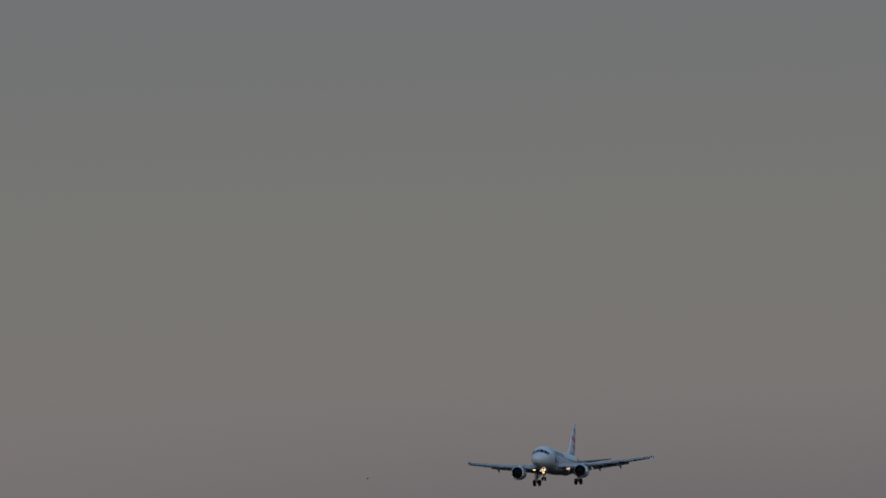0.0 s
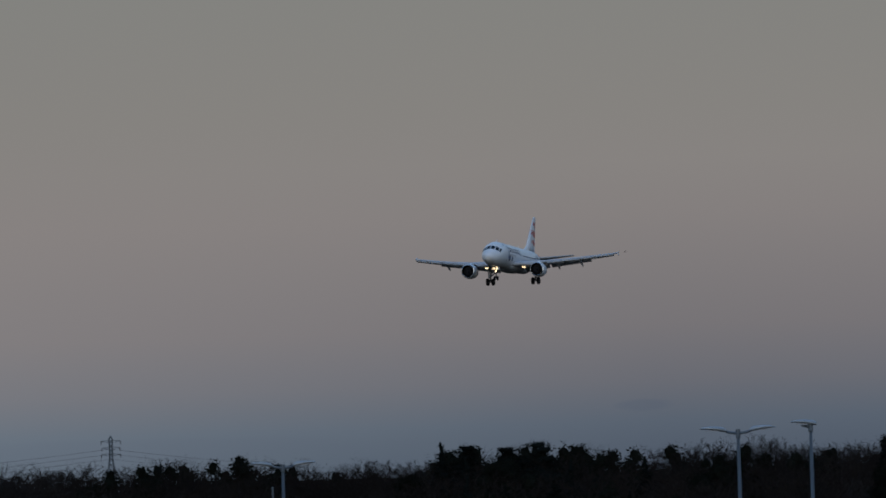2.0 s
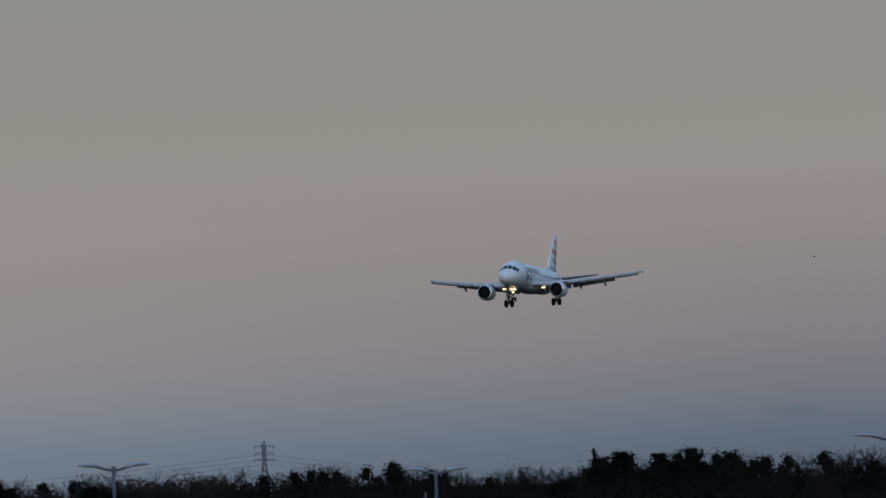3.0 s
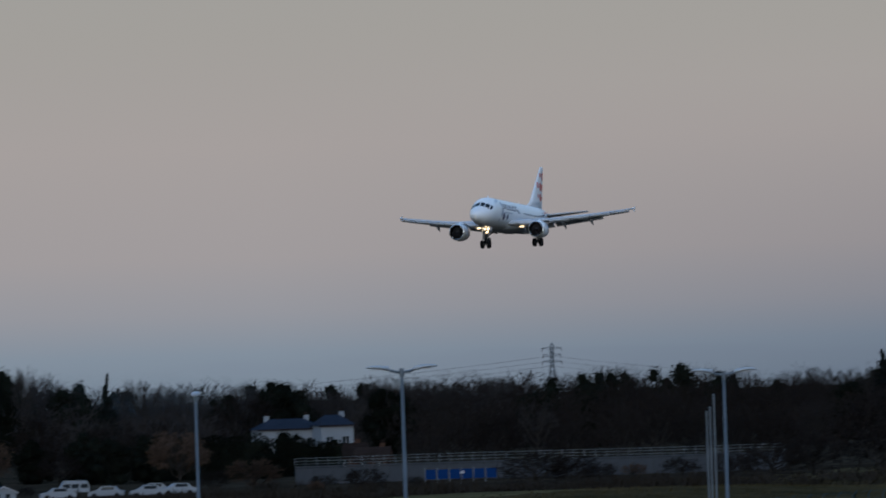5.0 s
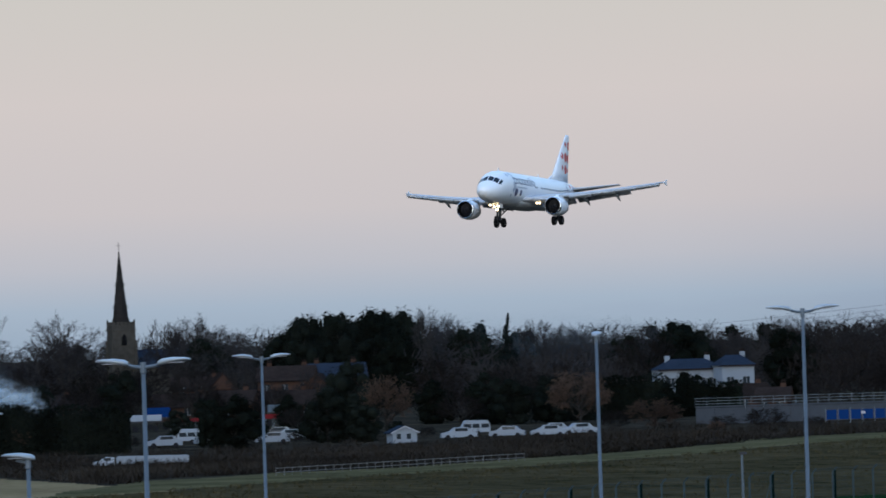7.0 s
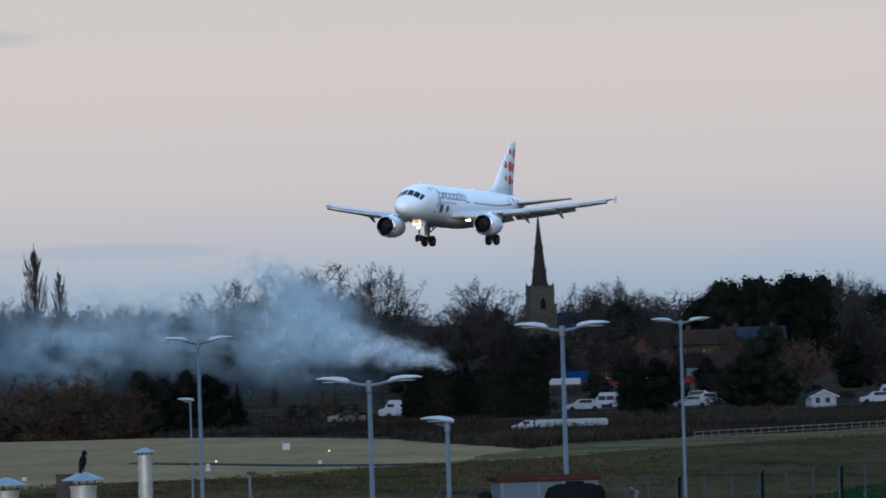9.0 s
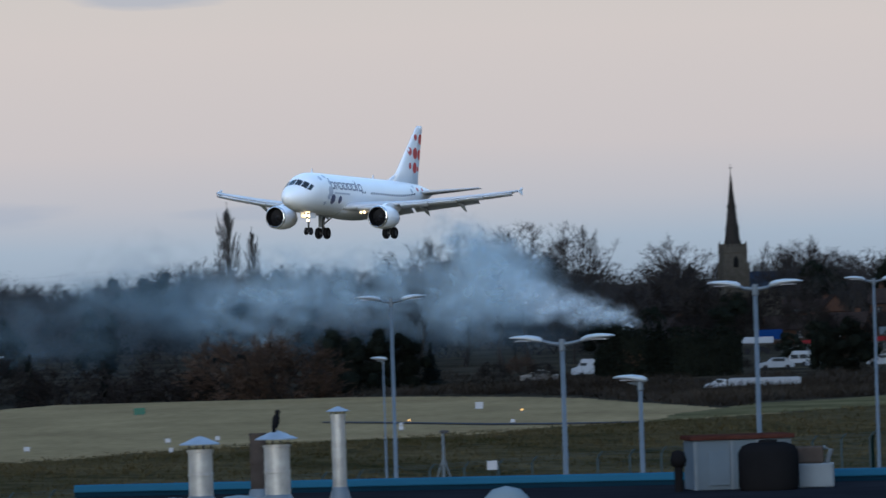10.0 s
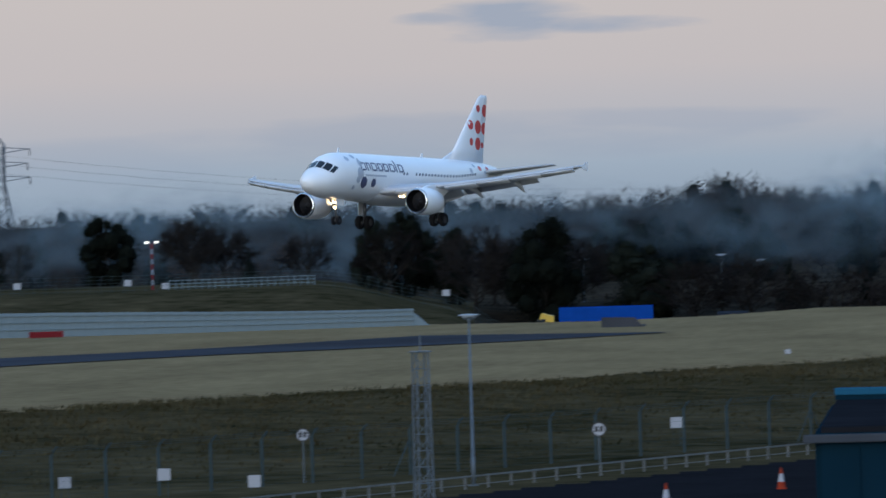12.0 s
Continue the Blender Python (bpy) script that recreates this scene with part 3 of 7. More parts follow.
        part("engine_pylon", prism([(NOSE - ex - 0.9, ez + 1.1), (NOSE - ex - 2.2, ez + 1.45), (NOSE - ex - 4.2, ez + 1.55), (NOSE - ex - 5.6, ez + 1.2), (NOSE - ex - 4.4, ez + 0.5), (NOSE - ex - 3.0, ez + 0.7)], 0.34,
                                   Matrix.Translation((0, ey, 0))), M["aircraft_white"], cowl)
        # main gear
        leg = part("main_gear", tube([(0, sgn * 3.6, -1.35), (0, sgn * 3.78, -2.6), (0, sgn * 3.8, -3.62)], [0.17, 0.15, 0.11], 14), M["strut"], jet, "grey main landing-gear leg", True)
        part("axle", tube([(0, sgn * 3.3, -3.62), (0, sgn * 4.3, -3.62)], 0.09, 10), M["strut"], leg)
        part("side_brace", tube([(0.05, sgn * 2.4, -1.7), (0.02, sgn * 3.75, -2.75)], 0.08, 8), M["strut"], leg)
        part("torque_link", tube([(-0.12, sgn * 3.78, -2.6), (-0.42, sgn * 3.8, -3.1), (-0.1, sgn * 3.8, -3.55)], 0.05, 6), M["strut"], leg)
        for dy in (-0.46, 0.46):
            wheel(leg, 0, sgn * 3.8 + dy, -3.62, 0.585, 0.42)
        part("gear_door", box(1.0, 0.05, 1.55, 0.0, sgn * 4.08, -3.0, 0.02), M["aircraft_white"], leg, "white gear door")
        # lights at the wing root
        for k in (0, 1):
            part("landing_light", lathe([(0.0, 0.06), (0.085, 0.03), (0.1, -0.05)], 16, "X", origin=(NOSE - 11.0 - 0.1 * k, sgn * (2.95 + 0.3 * k), -1.72)), M["lamp_glow"], wing, "lit landing light", True)
        # tailplane
        part("tailplane", loft([(28.3, sgn * 0.5, 1.0, 3.6, 2, 1), (29.6, sgn * 2.6, 1.22, 2.75, 2, 1), (31.55, sgn * 6.2, 1.6, 1.35, 2, 1)], foil=SYM), M["wing_grey"], jet, "grey tailplane", True)
    # fin
    fin = part("fin", loft([(24.2, 0, 1.9, 6.2, 0, 0.95), (25.3, 0, 3.0, 5.2, 0, 1), (29.65, 0, 7.7, 1.6, 0, 1), (30.05, 0, 7.98, 1.1, 0, 0.6)], foil=SYM, upright=True), M["aircraft_white"], jet, "white swept fin", True)
    part("dorsal_fillet", prism([(NOSE - 23.2, 2.02), (NOSE - 25.4, 2.9), (NOSE - 25.4, 1.95)], 0.16), M["aircraft_white"], fin)

    def fin_side(x, z):
        le = float(np.interp(z, [1.9, 3.0, 7.7], [24.2, 25.3, 29.65]))
        c = float(np.interp(z, [1.9, 3.0, 7.7], [6.2, 5.2, 1.6]))
        u = min(1, max(0, (x - le) / c))
        return float(np.interp(u, [0, 0.03, 0.12, 0.3, 0.6, 1], [0, 0.03, 0.052, 0.06, 0.042, 0.003])) * c + 0.015

    for sgn in (1, -1):
        for x, z, r in ((29.45, 6.75, 0.33), (30.75, 6.6, 0.56), (28.0, 5.25, 0.42), (29.35, 5.1, 0.6), (30.6, 5.0, 0.55), (28.0, 3.75, 0.34), (29.3, 3.6, 0.56), (30.2, 3.5, 0.27)):
            bm = bmesh.new()
            rim, mid = [], [bm.verts.new((NOSE - x, sgn * fin_side(x, z), z))]
            for a in np.linspace(0, 2 * math.pi, 24, endpoint=False):
                le = float(np.interp(z, [1.9, 3.0, 7.7], [24.2, 25.3, 29.65]))
                px, pz = x + r * math.cos(a), z + r * math.sin(a)
                px = min(px, float(np.interp(pz, [1.9, 3.0, 7.7], [30.35, 30.45, 31.2])))
                rim.append(bm.verts.new((NOSE - px, sgn * fin_side(px, pz), pz)))
            for i in range(24):
                bm.faces.new((rim[i], rim[(i + 1) % 24], mid[0]))
            part("fin_dot", bm, M["dot_red"], fin, "red printed dot")
    # nose gear and its lamps
    nx = NOSE - 5.07
    leg = part("nose_gear", tube([(nx + 0.1, 0, -1.9), (nx, 0, -2.8), (nx - 0.05, 0, -3.85)], [0.12, 0.1, 0.08], 12), M["strut"], jet, "grey nose landing-gear leg", True)
    part("axle", tube([(nx - 0.05, -0.3, -3.85), (nx - 0.05, 0.3, -3.85)], 0.06, 8), M["strut"], leg)
    part("drag_brace", tube([(nx + 1.0, 0, -2.0), (nx + 0.02, 0, -2.75)], 0.06, 8), M["strut"], leg)
    for dy in (-0.25, 0.25):
        wheel(leg, nx - 0.05, dy, -3.85, 0.38, 0.22)
        part("gear_door", box(1.3, 0.04, 0.55, nx + 0.1, dy * 2.0, -2.55, 0.015), M["aircraft_white"], leg, "white gear door")
        part("taxi_light", lathe([(0.0, 0.09), (0.12, 0.05), (0.15, -0.06)], 16, "X", origin=(nx + 0.2, dy * 0.85, -2.3)), M["lamp_glow"], leg, "lit taxi light", True)
    part("take_off_light", lathe([(0.0, 0.09), (0.11, 0.05), (0.14, -0.06)], 16, "X", origin=(nx + 0.2, 0, -2.72)), M["lamp_glow"], leg, "lit take-off light", True)
    for x, h in ((5.4, 0.42), (19.5, 0.4)):
        part("antenna", prism([(NOSE - x, 2.02), (NOSE - x - 0.18, 2.05 + h), (NOSE - x - 0.34, 2.05 + h), (NOSE - x - 0.45, 2.02)], 0.05), M["aircraft_white"], body)
    return jet


airliner = build_airliner()

# ---- street lamps of the car park ----
def twin_head(parent, sgn, reach):
    """One gull-winged arm with its flat lamp head, along x."""
    arm = part("arm", tube([(0, 0, -0.14), (sgn * 0.3, 0, -0.1), (sgn * (reach - 0.75), 0, -0.02)], [0.05, 0.045, 0.04], 8), M["galvanised"], parent)
    x0, x1 = reach - 0.85, reach
    bm = bmesh.new()
    rings = []
    for u, hw, hz, lift in ((0.0, 0.07, 0.05, -0.03), (0.12, 0.15, 0.08, 0.0), (0.45, 0.19, 0.07, 0.05), (0.8, 0.17, 0.045, 0.06), (1.0, 0.09, 0.02, 0.05)):
        x = sgn * (x0 + (x1 - x0) * u)
        rings.append([bm.verts.new((x, hw * math.cos(a), lift + hz * math.sin(a))) for a in np.linspace(0, 2 * math.pi, 10, endpoint=False)])
    for a, b in zip(rings, rings[1:]):
        for k in range(10):
            bm.faces.new((a[k], a[(k + 1) % 10], b[(k + 1) % 10], b[k]))
    bm.faces.new(rings[0])
    bm.faces.new(rings[-1])
    head = part("lamp_head", bm, M["lamp_head"], parent, "flat pale grey lamp head", True)
    part("lens", box(0.5, 0.2, 0.02, sgn * (x0 + 0.42), 0, -0.035), M["sign_white"], head, "frosted lens")


def lamp_post(b, d, top_e, heads, turn, reach=1.25, foot=-2.0, thick=0.085):
    """A galvanised lamp post: heads 2 or 1; turn: degrees of its arms against the line of sight."""
    z = level(top_e, d)
    post = thing("street_lamp", "tall galvanised twin-headed car-park lamp, unlit" if heads == 2 else "tall galvanised single-headed street lamp, unlit", "street lamp",
                 pose(*at(b, d, z), rz=-b + turn), "car-park lamps")
    h = z - foot
    part("pole", tube([(0, 0, -h), (0, 0, -h + 1.4), (0, 0, -h + 1.41), (0, 0, -0.05)], [thick * 1.3, thick * 1.3, thick, thick * 0.62], 12), M["galvanised"], post, smooth=True)
    part("collar", lathe([(0.0, 0.0), (thick * 0.9, 0.0), (thick * 0.95, -0.28), (thick * 0.7, -0.3)], 12), M["galvanised"], post)
    part("base_plate", box(0.4, 0.4, 0.04, 0, 0, -h), M["galvanised"], post)
    twin_head(post, 1, reach)
    if heads == 2:
        twin_head(post, -1, reach)
    return post


for spec in ((0.02, 336, -0.062, 2, 12), (-0.838, 204, -0.078, 2, -14), (3.944, 270, 0.165, 2, 10), (6.273, 297, 0.07, 2, 8), (9.575, 262, 0.22, 2, 8),
             (-2.246, 197, -0.432, 2, -20, 1.38), (-3.476, 277, -0.1, 2, 14), (-13.6, 200, -0.2, 2, 0)):
    lamp_post(*spec)
lamp_post(10.10, 262, 0.25, 1, 180, reach=0.65)
lamp_post(-3.545, 405, -0.535, 1, 178, reach=0.65, thick=0.06)
lamp_post(-1.69, 200, -0.738, 1, 165, reach=0.68)
lamp_post(2.446, 300, 0.022, 1, 80, reach=0.6)
lamp_post(-8.44, 384, -0.785, 2, 20, reach=0.52, thick=0.07)
for b, d, e in ((6.165, 470, -0.19), (6.195, 455, -0.1), (6.14, 480, -0.22)):
    p = thing("fence_mast", "slim galvanised pole beside a lamp post", "pole", pose(*at(b, d, -2.0)))
    part("pole", tube([(0, 0, 0), (0, 0, level(e, d) + 2.0)], [0.07, 0.05], 8), M["galvanised"], p)
    part("cap", lathe([(0.0, 0.08), (0.07, 0.04), (0.07, 0.0)], 8, origin=(0, 0, level(e, d) + 2.0)), M["galvanised"], p)


for b, e in ((-8.9, -0.345), (-7.6, -0.4), (-6.32, -0.44), (-6.6, -0.395), (-7.97, -0.35)):
    lamp_post(b, 928, e, 2, 10, reach=0.6, foot=height(*at(b, 928)[:2]), thick=0.03)


# ---- lattice mast ----
def lattice_mast(b, d, top_e, foot, wide, label):
    h = level(top_e, d) - foot
    mast = thing("lattice_mast", label, "mast", pose(*at(b, d, foot), rz=-b + 20))
    w0, w1 = wide / 2, wide * 0.38

    def corner(i, z):
        w = w0 + (w1 - w0) * z / h
        return ((w, w), (-w, w), (-w, -w), (w, -w))[i % 4] + (z,)
    for i in range(4):
        part("leg", tube([corner(i, 0), corner(i, h)], 0.035, 6), M["galvanised"], mast)
    n = int(h / 0.62)
    for k in range(n):
        za, zb = h * k / n, h * (k + 1) / n
        bm = bmesh.new()
        for i in range(4):
            tube([corner(i, za), corner(i + 1, zb)], 0.018, 4, bm)
            tube([corner(i, zb), corner(i + 1, zb)], 0.018, 4, bm)
        part("lattice_bay", bm, M["galvanised"], mast)
    part("platform", box(wide * 1.15, wide * 1.15, 0.05, 0, 0, h), M["galvanised"], mast)
    part("rod", tube([(0, 0, h), (0, 0, h + 0.65)], 0.03, 6), M["galvanised"], mast)


lattice_mast(-8.80, 300, -1.035, -2.0, 0.62, "slim galvanised lattice mast beside the perimeter road")


# ---- low workshop with a blue parapet ----
def workshop():
    w = thing("workshop_building", "low dark-roofed workshop with a blue parapet edge", "building")
    zr = 6.5
    fl, fr, nl, nr = Vector((-19.2, 189.2)), Vector((0.6, 183.0)), Vector((-17.3, 166.9)), Vector((0.6, 166.9))

    def run(p, q, thick, z0, z1, bevel=0.0):
        d = q - p
        return box(d.length, thick, z1 - z0, 0, 0, 0, bevel), pose((p.x + q.x) / 2, (p.y + q.y) / 2, z0, rz=math.degrees(math.atan2(d.y, d.x)))

    for p, q, lab in ((nl, nr, "blue metal-clad wall"), (fl, fr, ""), (nl, fl, ""), (nr, fr, "")):
        bm, m = run(p, q, 0.25, -2.0, zr)
        part("wall", bm, M["wall_blue"], w, lab, m=m)
    bm = bmesh.new()
    lo = [bm.verts.new((p.x, p.y, zr + 0.004)) for p in (nl, nr, fr, fl)]
    hi = [bm.verts.new((p.x, p.y, zr + 0.125)) for p in (nl, nr, fr, fl)]
    bm.faces.new(lo[::-1])
    bm.faces.new(hi)
    for k in range(4):
        bm.faces.new((lo[k], lo[(k + 1) % 4], hi[(k + 1) % 4], hi[k]))
    part("roof", bm, M["roof_felt"], w, "dark felt roof")
    bm, m = run(fl, fr, 0.22, zr + 0.128, zr + 0.24)
    part("parapet_base", bm, M["wall_blue"], w, "dark parapet upstand", m=m)
    bm, m = run(fl, fr, 0.3, zr + 0.24, zr + 0.42, 0.03)
    part("parapet", bm, M["blue_paint"], w, "blue painted parapet capping", m=m)
    bm, m = run(nl + Vector((-0.35, -0.2)), nr + Vector((0.3, -0.2)), 0.24, zr - 0.2, zr - 0.02, 0.03)
    part("gutter", bm, M["concrete"], w, "grey gutter", m=m)
    for i in range(15):
        part("cladding_rib", box(0.06, 0.05, zr + 1.7, nl.x + 0.8 + i * 1.15, nl.y - 0.15, -2.0), M["wall_blue"], w)
    sk = part("roof_light", box(1.9, 0.9, 0.16, -7.9, 168.6, zr + 0.13, 0.05), M["rust_roof"], w, "red kerb of a domed rooflight")
    part("dome", lathe([(0.02, 0.75), (0.3, 0.68), (0.48, 0.5), (0.52, 0.3)], 18, origin=(-7.9, 168.6, zr - 0.12)), M["barrier_steel"], sk, "pale dome", True)
    return zr + 0.126


ROOF = workshop()


def flue(b, d, top_e, radius, rusty=False, bird=False, cap=True):
    """A round metal chimney with a conical rain cap on legs."""
    z = level(top_e, d)
    f = thing("flue_chimney", "rusty round metal flue without a cap" if rusty else "round galvanised flue with a conical rain cap", "chimney", pose(*at(b, d, ROOF)), "roof flues")
    h = z - ROOF
    hc = radius * 0.6
    body = h - (hc + radius * 0.5 if cap else 0)
    mat = M["flue_rust"] if rusty else M["flue_steel"]
    part("flue_pipe", lathe([(radius, 0), (radius, body * 0.55), (radius * 1.05, body * 0.555), (radius * 1.05, body * 0.6), (radius, body * 0.605), (radius, body - 0.06), (radius * 1.08, body - 0.055), (radius * 1.08, body), (radius * 0.86, body), (radius * 0.84, body - 0.4)], 28), mat, f, smooth=False)
    part("flashing", lathe([(radius * 1.55, 0.005), (radius * 1.4, 0.12), (radius * 1.04, 0.3), (radius * 1.01, 0.31)], 24), M["galvanised"], f, "pale flashing skirt")
    if cap:
        for k in range(4):
            a = k * math.pi / 2 + 0.4
            part("cap_leg", tube([(radius * 0.95 * math.cos(a), radius * 0.95 * math.sin(a), body - 0.05), (radius * 0.95 * math.cos(a), radius * 0.95 * math.sin(a), body + radius * 0.55)], 0.018, 5), M["dark_metal"], f)
        part("rain_cap", lathe([(radius * 1.65, body + radius * 0.4), (radius * 1.65, body + radius * 0.48), (radius * 0.25, body + radius * 0.48 + hc), (0.02, body + radius * 0.5 + hc), (0.01, body + radius * 0.35 + hc)], 24), M["cap_metal"], f, "conical blue-grey rain cap")
    return z


flue(-4.89, 176, -1.055, 0.27)
zc = flue(-4.335, 175, -1.03, 0.285)
flue(-3.885, 180, -0.87, 0.16)
flue(-4.47, 180.5, -1.045, 0.19, rusty=True, cap=False)
for b, d in ((-5.1, 174), (-4.62, 174.5)):
    v = thing("roof_ventilator", "white rounded roof ventilator hood", "vent", pose(*at(b, d, ROOF), rz=4))
    part("hood", lathe([(0.02, 0.34), (0.3, 0.31), (0.5, 0.22), (0.62, 0.1), (0.66, 0.02), (0.66, 0.0)], 20), M["barrier_steel"], v, smooth=True)
    part("kerb", box(1.5, 0.9, 0.1, 0, 0, 0.0, 0.02), M["galvanised"], v)


def crow(b, d, z):
    c = thing("crow", "black crow perched on a chimney cap", "bird", pose(*at(b, d, z - 0.03), rz=70))
    bm = bmesh.new()
    bmesh.ops.create_uvsphere(bm, u_segments=14, v_segments=10, radius=1)
    bmesh.ops.transform(bm, matrix=Matrix.Translation((0, 0, 0.24)) @ Matrix.Rotation(radians(-62), 4, "Y") @ Matrix.Diagonal((0.19, 0.085, 0.09, 1)), verts=bm.verts)
    part("body", bm, M["black_cast"], c, smooth=True)
    bm = bmesh.new()
    bmesh.ops.create_uvsphere(bm, u_segments=12, v_segments=8, radius=0.062, matrix=Matrix.Translation((0.1, 0, 0.43)))
    part("head", bm, M["black_cast"], c, smooth=True)
    part("beak", tube([(0.14, 0, 0.43), (0.23, 0, 0.41)], [0.022, 0.004], 6), M["black_cast"], c)
    part("tail", box(0.05, 0.07, 0.2, -0.12, 0, -0.02), M["black_cast"], c)
    for y in (-0.03, 0.03):
        part("leg", tube([(0.0, y, 0.0), (0.0, y, 0.12)], 0.01, 5), M["black_cast"], c)


crow(-4.335, 175, zc)


def roof_plant():
    b, d = -1.0, 180.0
    c = thing("plant_cabin", "pale blue plant cabin with a rusty flat top", "cabin", pose(*at(b, d, ROOF), rz=-b + 8))
    top = level(-1.16, d) - ROOF
    part("body", box(2.25, 1.6, top - 0.1, 0, 0, 0, 0.03), M["cabin_blue"], c)
    part("top", box(2.4, 1.75, 0.1, 0, 0, top - 0.1, 0.02), M["rust_roof"], c, "rust-red flat top")
    part("door", box(0.5, 0.04, top - 0.45, -0.55, -0.82, 0.1, 0.01), M["cabin_blue"], c)
    for x in (-1.08, -0.25, 0.35):
        part("corner_post", box(0.07, 0.05, top - 0.12, x, -0.82, 0.0), M["galvanised"], c)
    t = thing("roof_tank", "black rounded tank beside the plant cabin", "tank", pose(*at(-0.78, d - 2.2, ROOF)))
    part("shell", lathe([(0.02, 1.08), (0.4, 1.07), (0.6, 1.0), (0.68, 0.85), (0.68, 0.1), (0.62, 0.0)], 22), M["black_cast"], t, smooth=True)
    part("lid", lathe([(0.02, 1.14), (0.2, 1.13), (0.22, 1.06)], 14), M["black_cast"], t)
    g = thing("equipment_frame", "grey metal equipment frame on the roof", "equipment", pose(*at(-0.46, d - 1.0, ROOF)))
    part("lower_box", box(0.95, 0.7, 0.55, 0, 0, 0, 0.04), M["galvanised"], g)
    part("upper_box", box(0.7, 0.6, 0.38, -0.1, 0, 0.55, 0.05), M["flue_rust"], g)
    part("pipe", tube([(0.3, 0, 0.5), (0.42, 0, 0.85), (0.25, 0, 0.9)], 0.06, 8), M["galvanised"], g)
    k = thing("vent_cowl", "black round vent cowl beside the plant cabin", "vent", pose(*at(-1.43, d - 1.5, ROOF)))
    part("stem", tube([(0, 0, 0), (0, 0, 0.6)], 0.1, 10), M["black_cast"], k)
    part("cowl", lathe([(0.02, 0.95), (0.14, 0.9), (0.19, 0.72), (0.16, 0.58), (0.05, 0.55)], 14), M["black_cast"], k, smooth=True)


roof_plant()


# ---- perimeter: security fence, rail, road signs, cones ----
def on(s, w, lift=0.0):
    x, y, _ = spot(s, w)
    return (x, y, height(x, y) + lift)


def security_fence():
    f = thing("security_fence", "tall green mesh security fence with cranked posts", "fence", kind="")
    turn = math.degrees(AXIS)
    bm = tube([(0, 0, -0.1), (0, 0, 2.35), (0, -0.12, 2.52), (0, -0.38, 2.78)], [0.075, 0.075, 0.06, 0.04], 6)
    post = part("post", bm, M["fence_green"], f)
    first = True
    s0, s1, step = 275.0, 1010.0, 4.3
    n = int((s1 - s0) / step)
    for i in range(n):
        s = s0 + i * step
        ob = post if first else part("post", post.data, None, f)
        first = False
        ob.matrix_basis = pose(*on(s, 229.5), rz=turn)
        if i % 3 == 1 and s > 440:
            part("strainer_post", box(0.2, 0.2, 2.75, 0, 0, -0.2, 0.02), M["post_dark"], f, "dark green square post", m=pose(*on(s + 0.35, 229.5), rz=turn))
        if i % 9 == 4:
            part("brace", tube([on(s + 1.5, 229.5), on(s, 229.5, 1.9)], 0.035, 5), M["fence_green"], f)
            part("brace", tube([on(s - 1.5, 229.5), on(s, 229.5, 1.9)], 0.035, 5), M["fence_green"], f)
    # mesh: thin wires joined into one part
    verts, faces = [], []

    def wire(a, b, r=0.006):
        k = len(verts)
        a, b = Vector(a), Vector(b)
        side = (b - a).cross(Vector((0.35, -0.9, 0.2))).normalized() * r
        verts.extend([a - side, a + side, b + side, b - side])
        faces.append((k, k + 1, k + 2, k + 3))
    for i in range(n):
        a, b = s0 + i * step, s0 + (i + 1) * step
        for k in range(8):
            wire(on(a, 229.5, 0.1 + 0.32 * k), on(b, 229.5, 0.1 + 0.32 * k), 0.004)
        for k in range(14):
            s = a + step * (k + 0.5) / 14
            wire(on(s, 229.5, 0.05), on(s, 229.5, 2.35), 0.003)
        for k in range(3):
            wire((Vector(on(a, 229.5, 2.52 + 0.1 * k)) - Vector((*RW, 0)) * (0.12 + 0.11 * k)), (Vector(on(b, 229.5, 2.52 + 0.1 * k)) - Vector((*RW, 0)) * (0.12 + 0.11 * k)), 0.008)
    part("wire_mesh", mesh_of("wire_mesh", verts, faces, M["fence_green"]), None, f, "fine green wire mesh", kind="stuff")


security_fence()


def guard_rail():
    g = thing("guard_rail", "low pale post-and-rail barrier along the road", "railing")
    s0, n, step = 268.0, 41, 2.5
    post = None

    def row(s):
        return min(223.0, 209.4 + (s - 280) * 0.1375)
    for i in range(n):
        s = s0 + i * step
        if post is None:
            post = part("post", box(0.1, 0.1, 0.72, 0, 0, -0.05, 0.01), M["wood_rail"], g)
            ob = post
        else:
            ob = part("post", post.data, None, g)
        ob.matrix_basis = pose(*on(s, row(s)), rz=math.degrees(AXIS))
        for z, r in ((0.22, 0.03), (0.62, 0.055)):
            a, b = Vector(on(s, row(s) - 0.08, z)), Vector(on(s + step, row(s + step) - 0.08, z))
            part("rail", tube([a, b], r, 4), M["wood_rail"], g)


guard_rail()


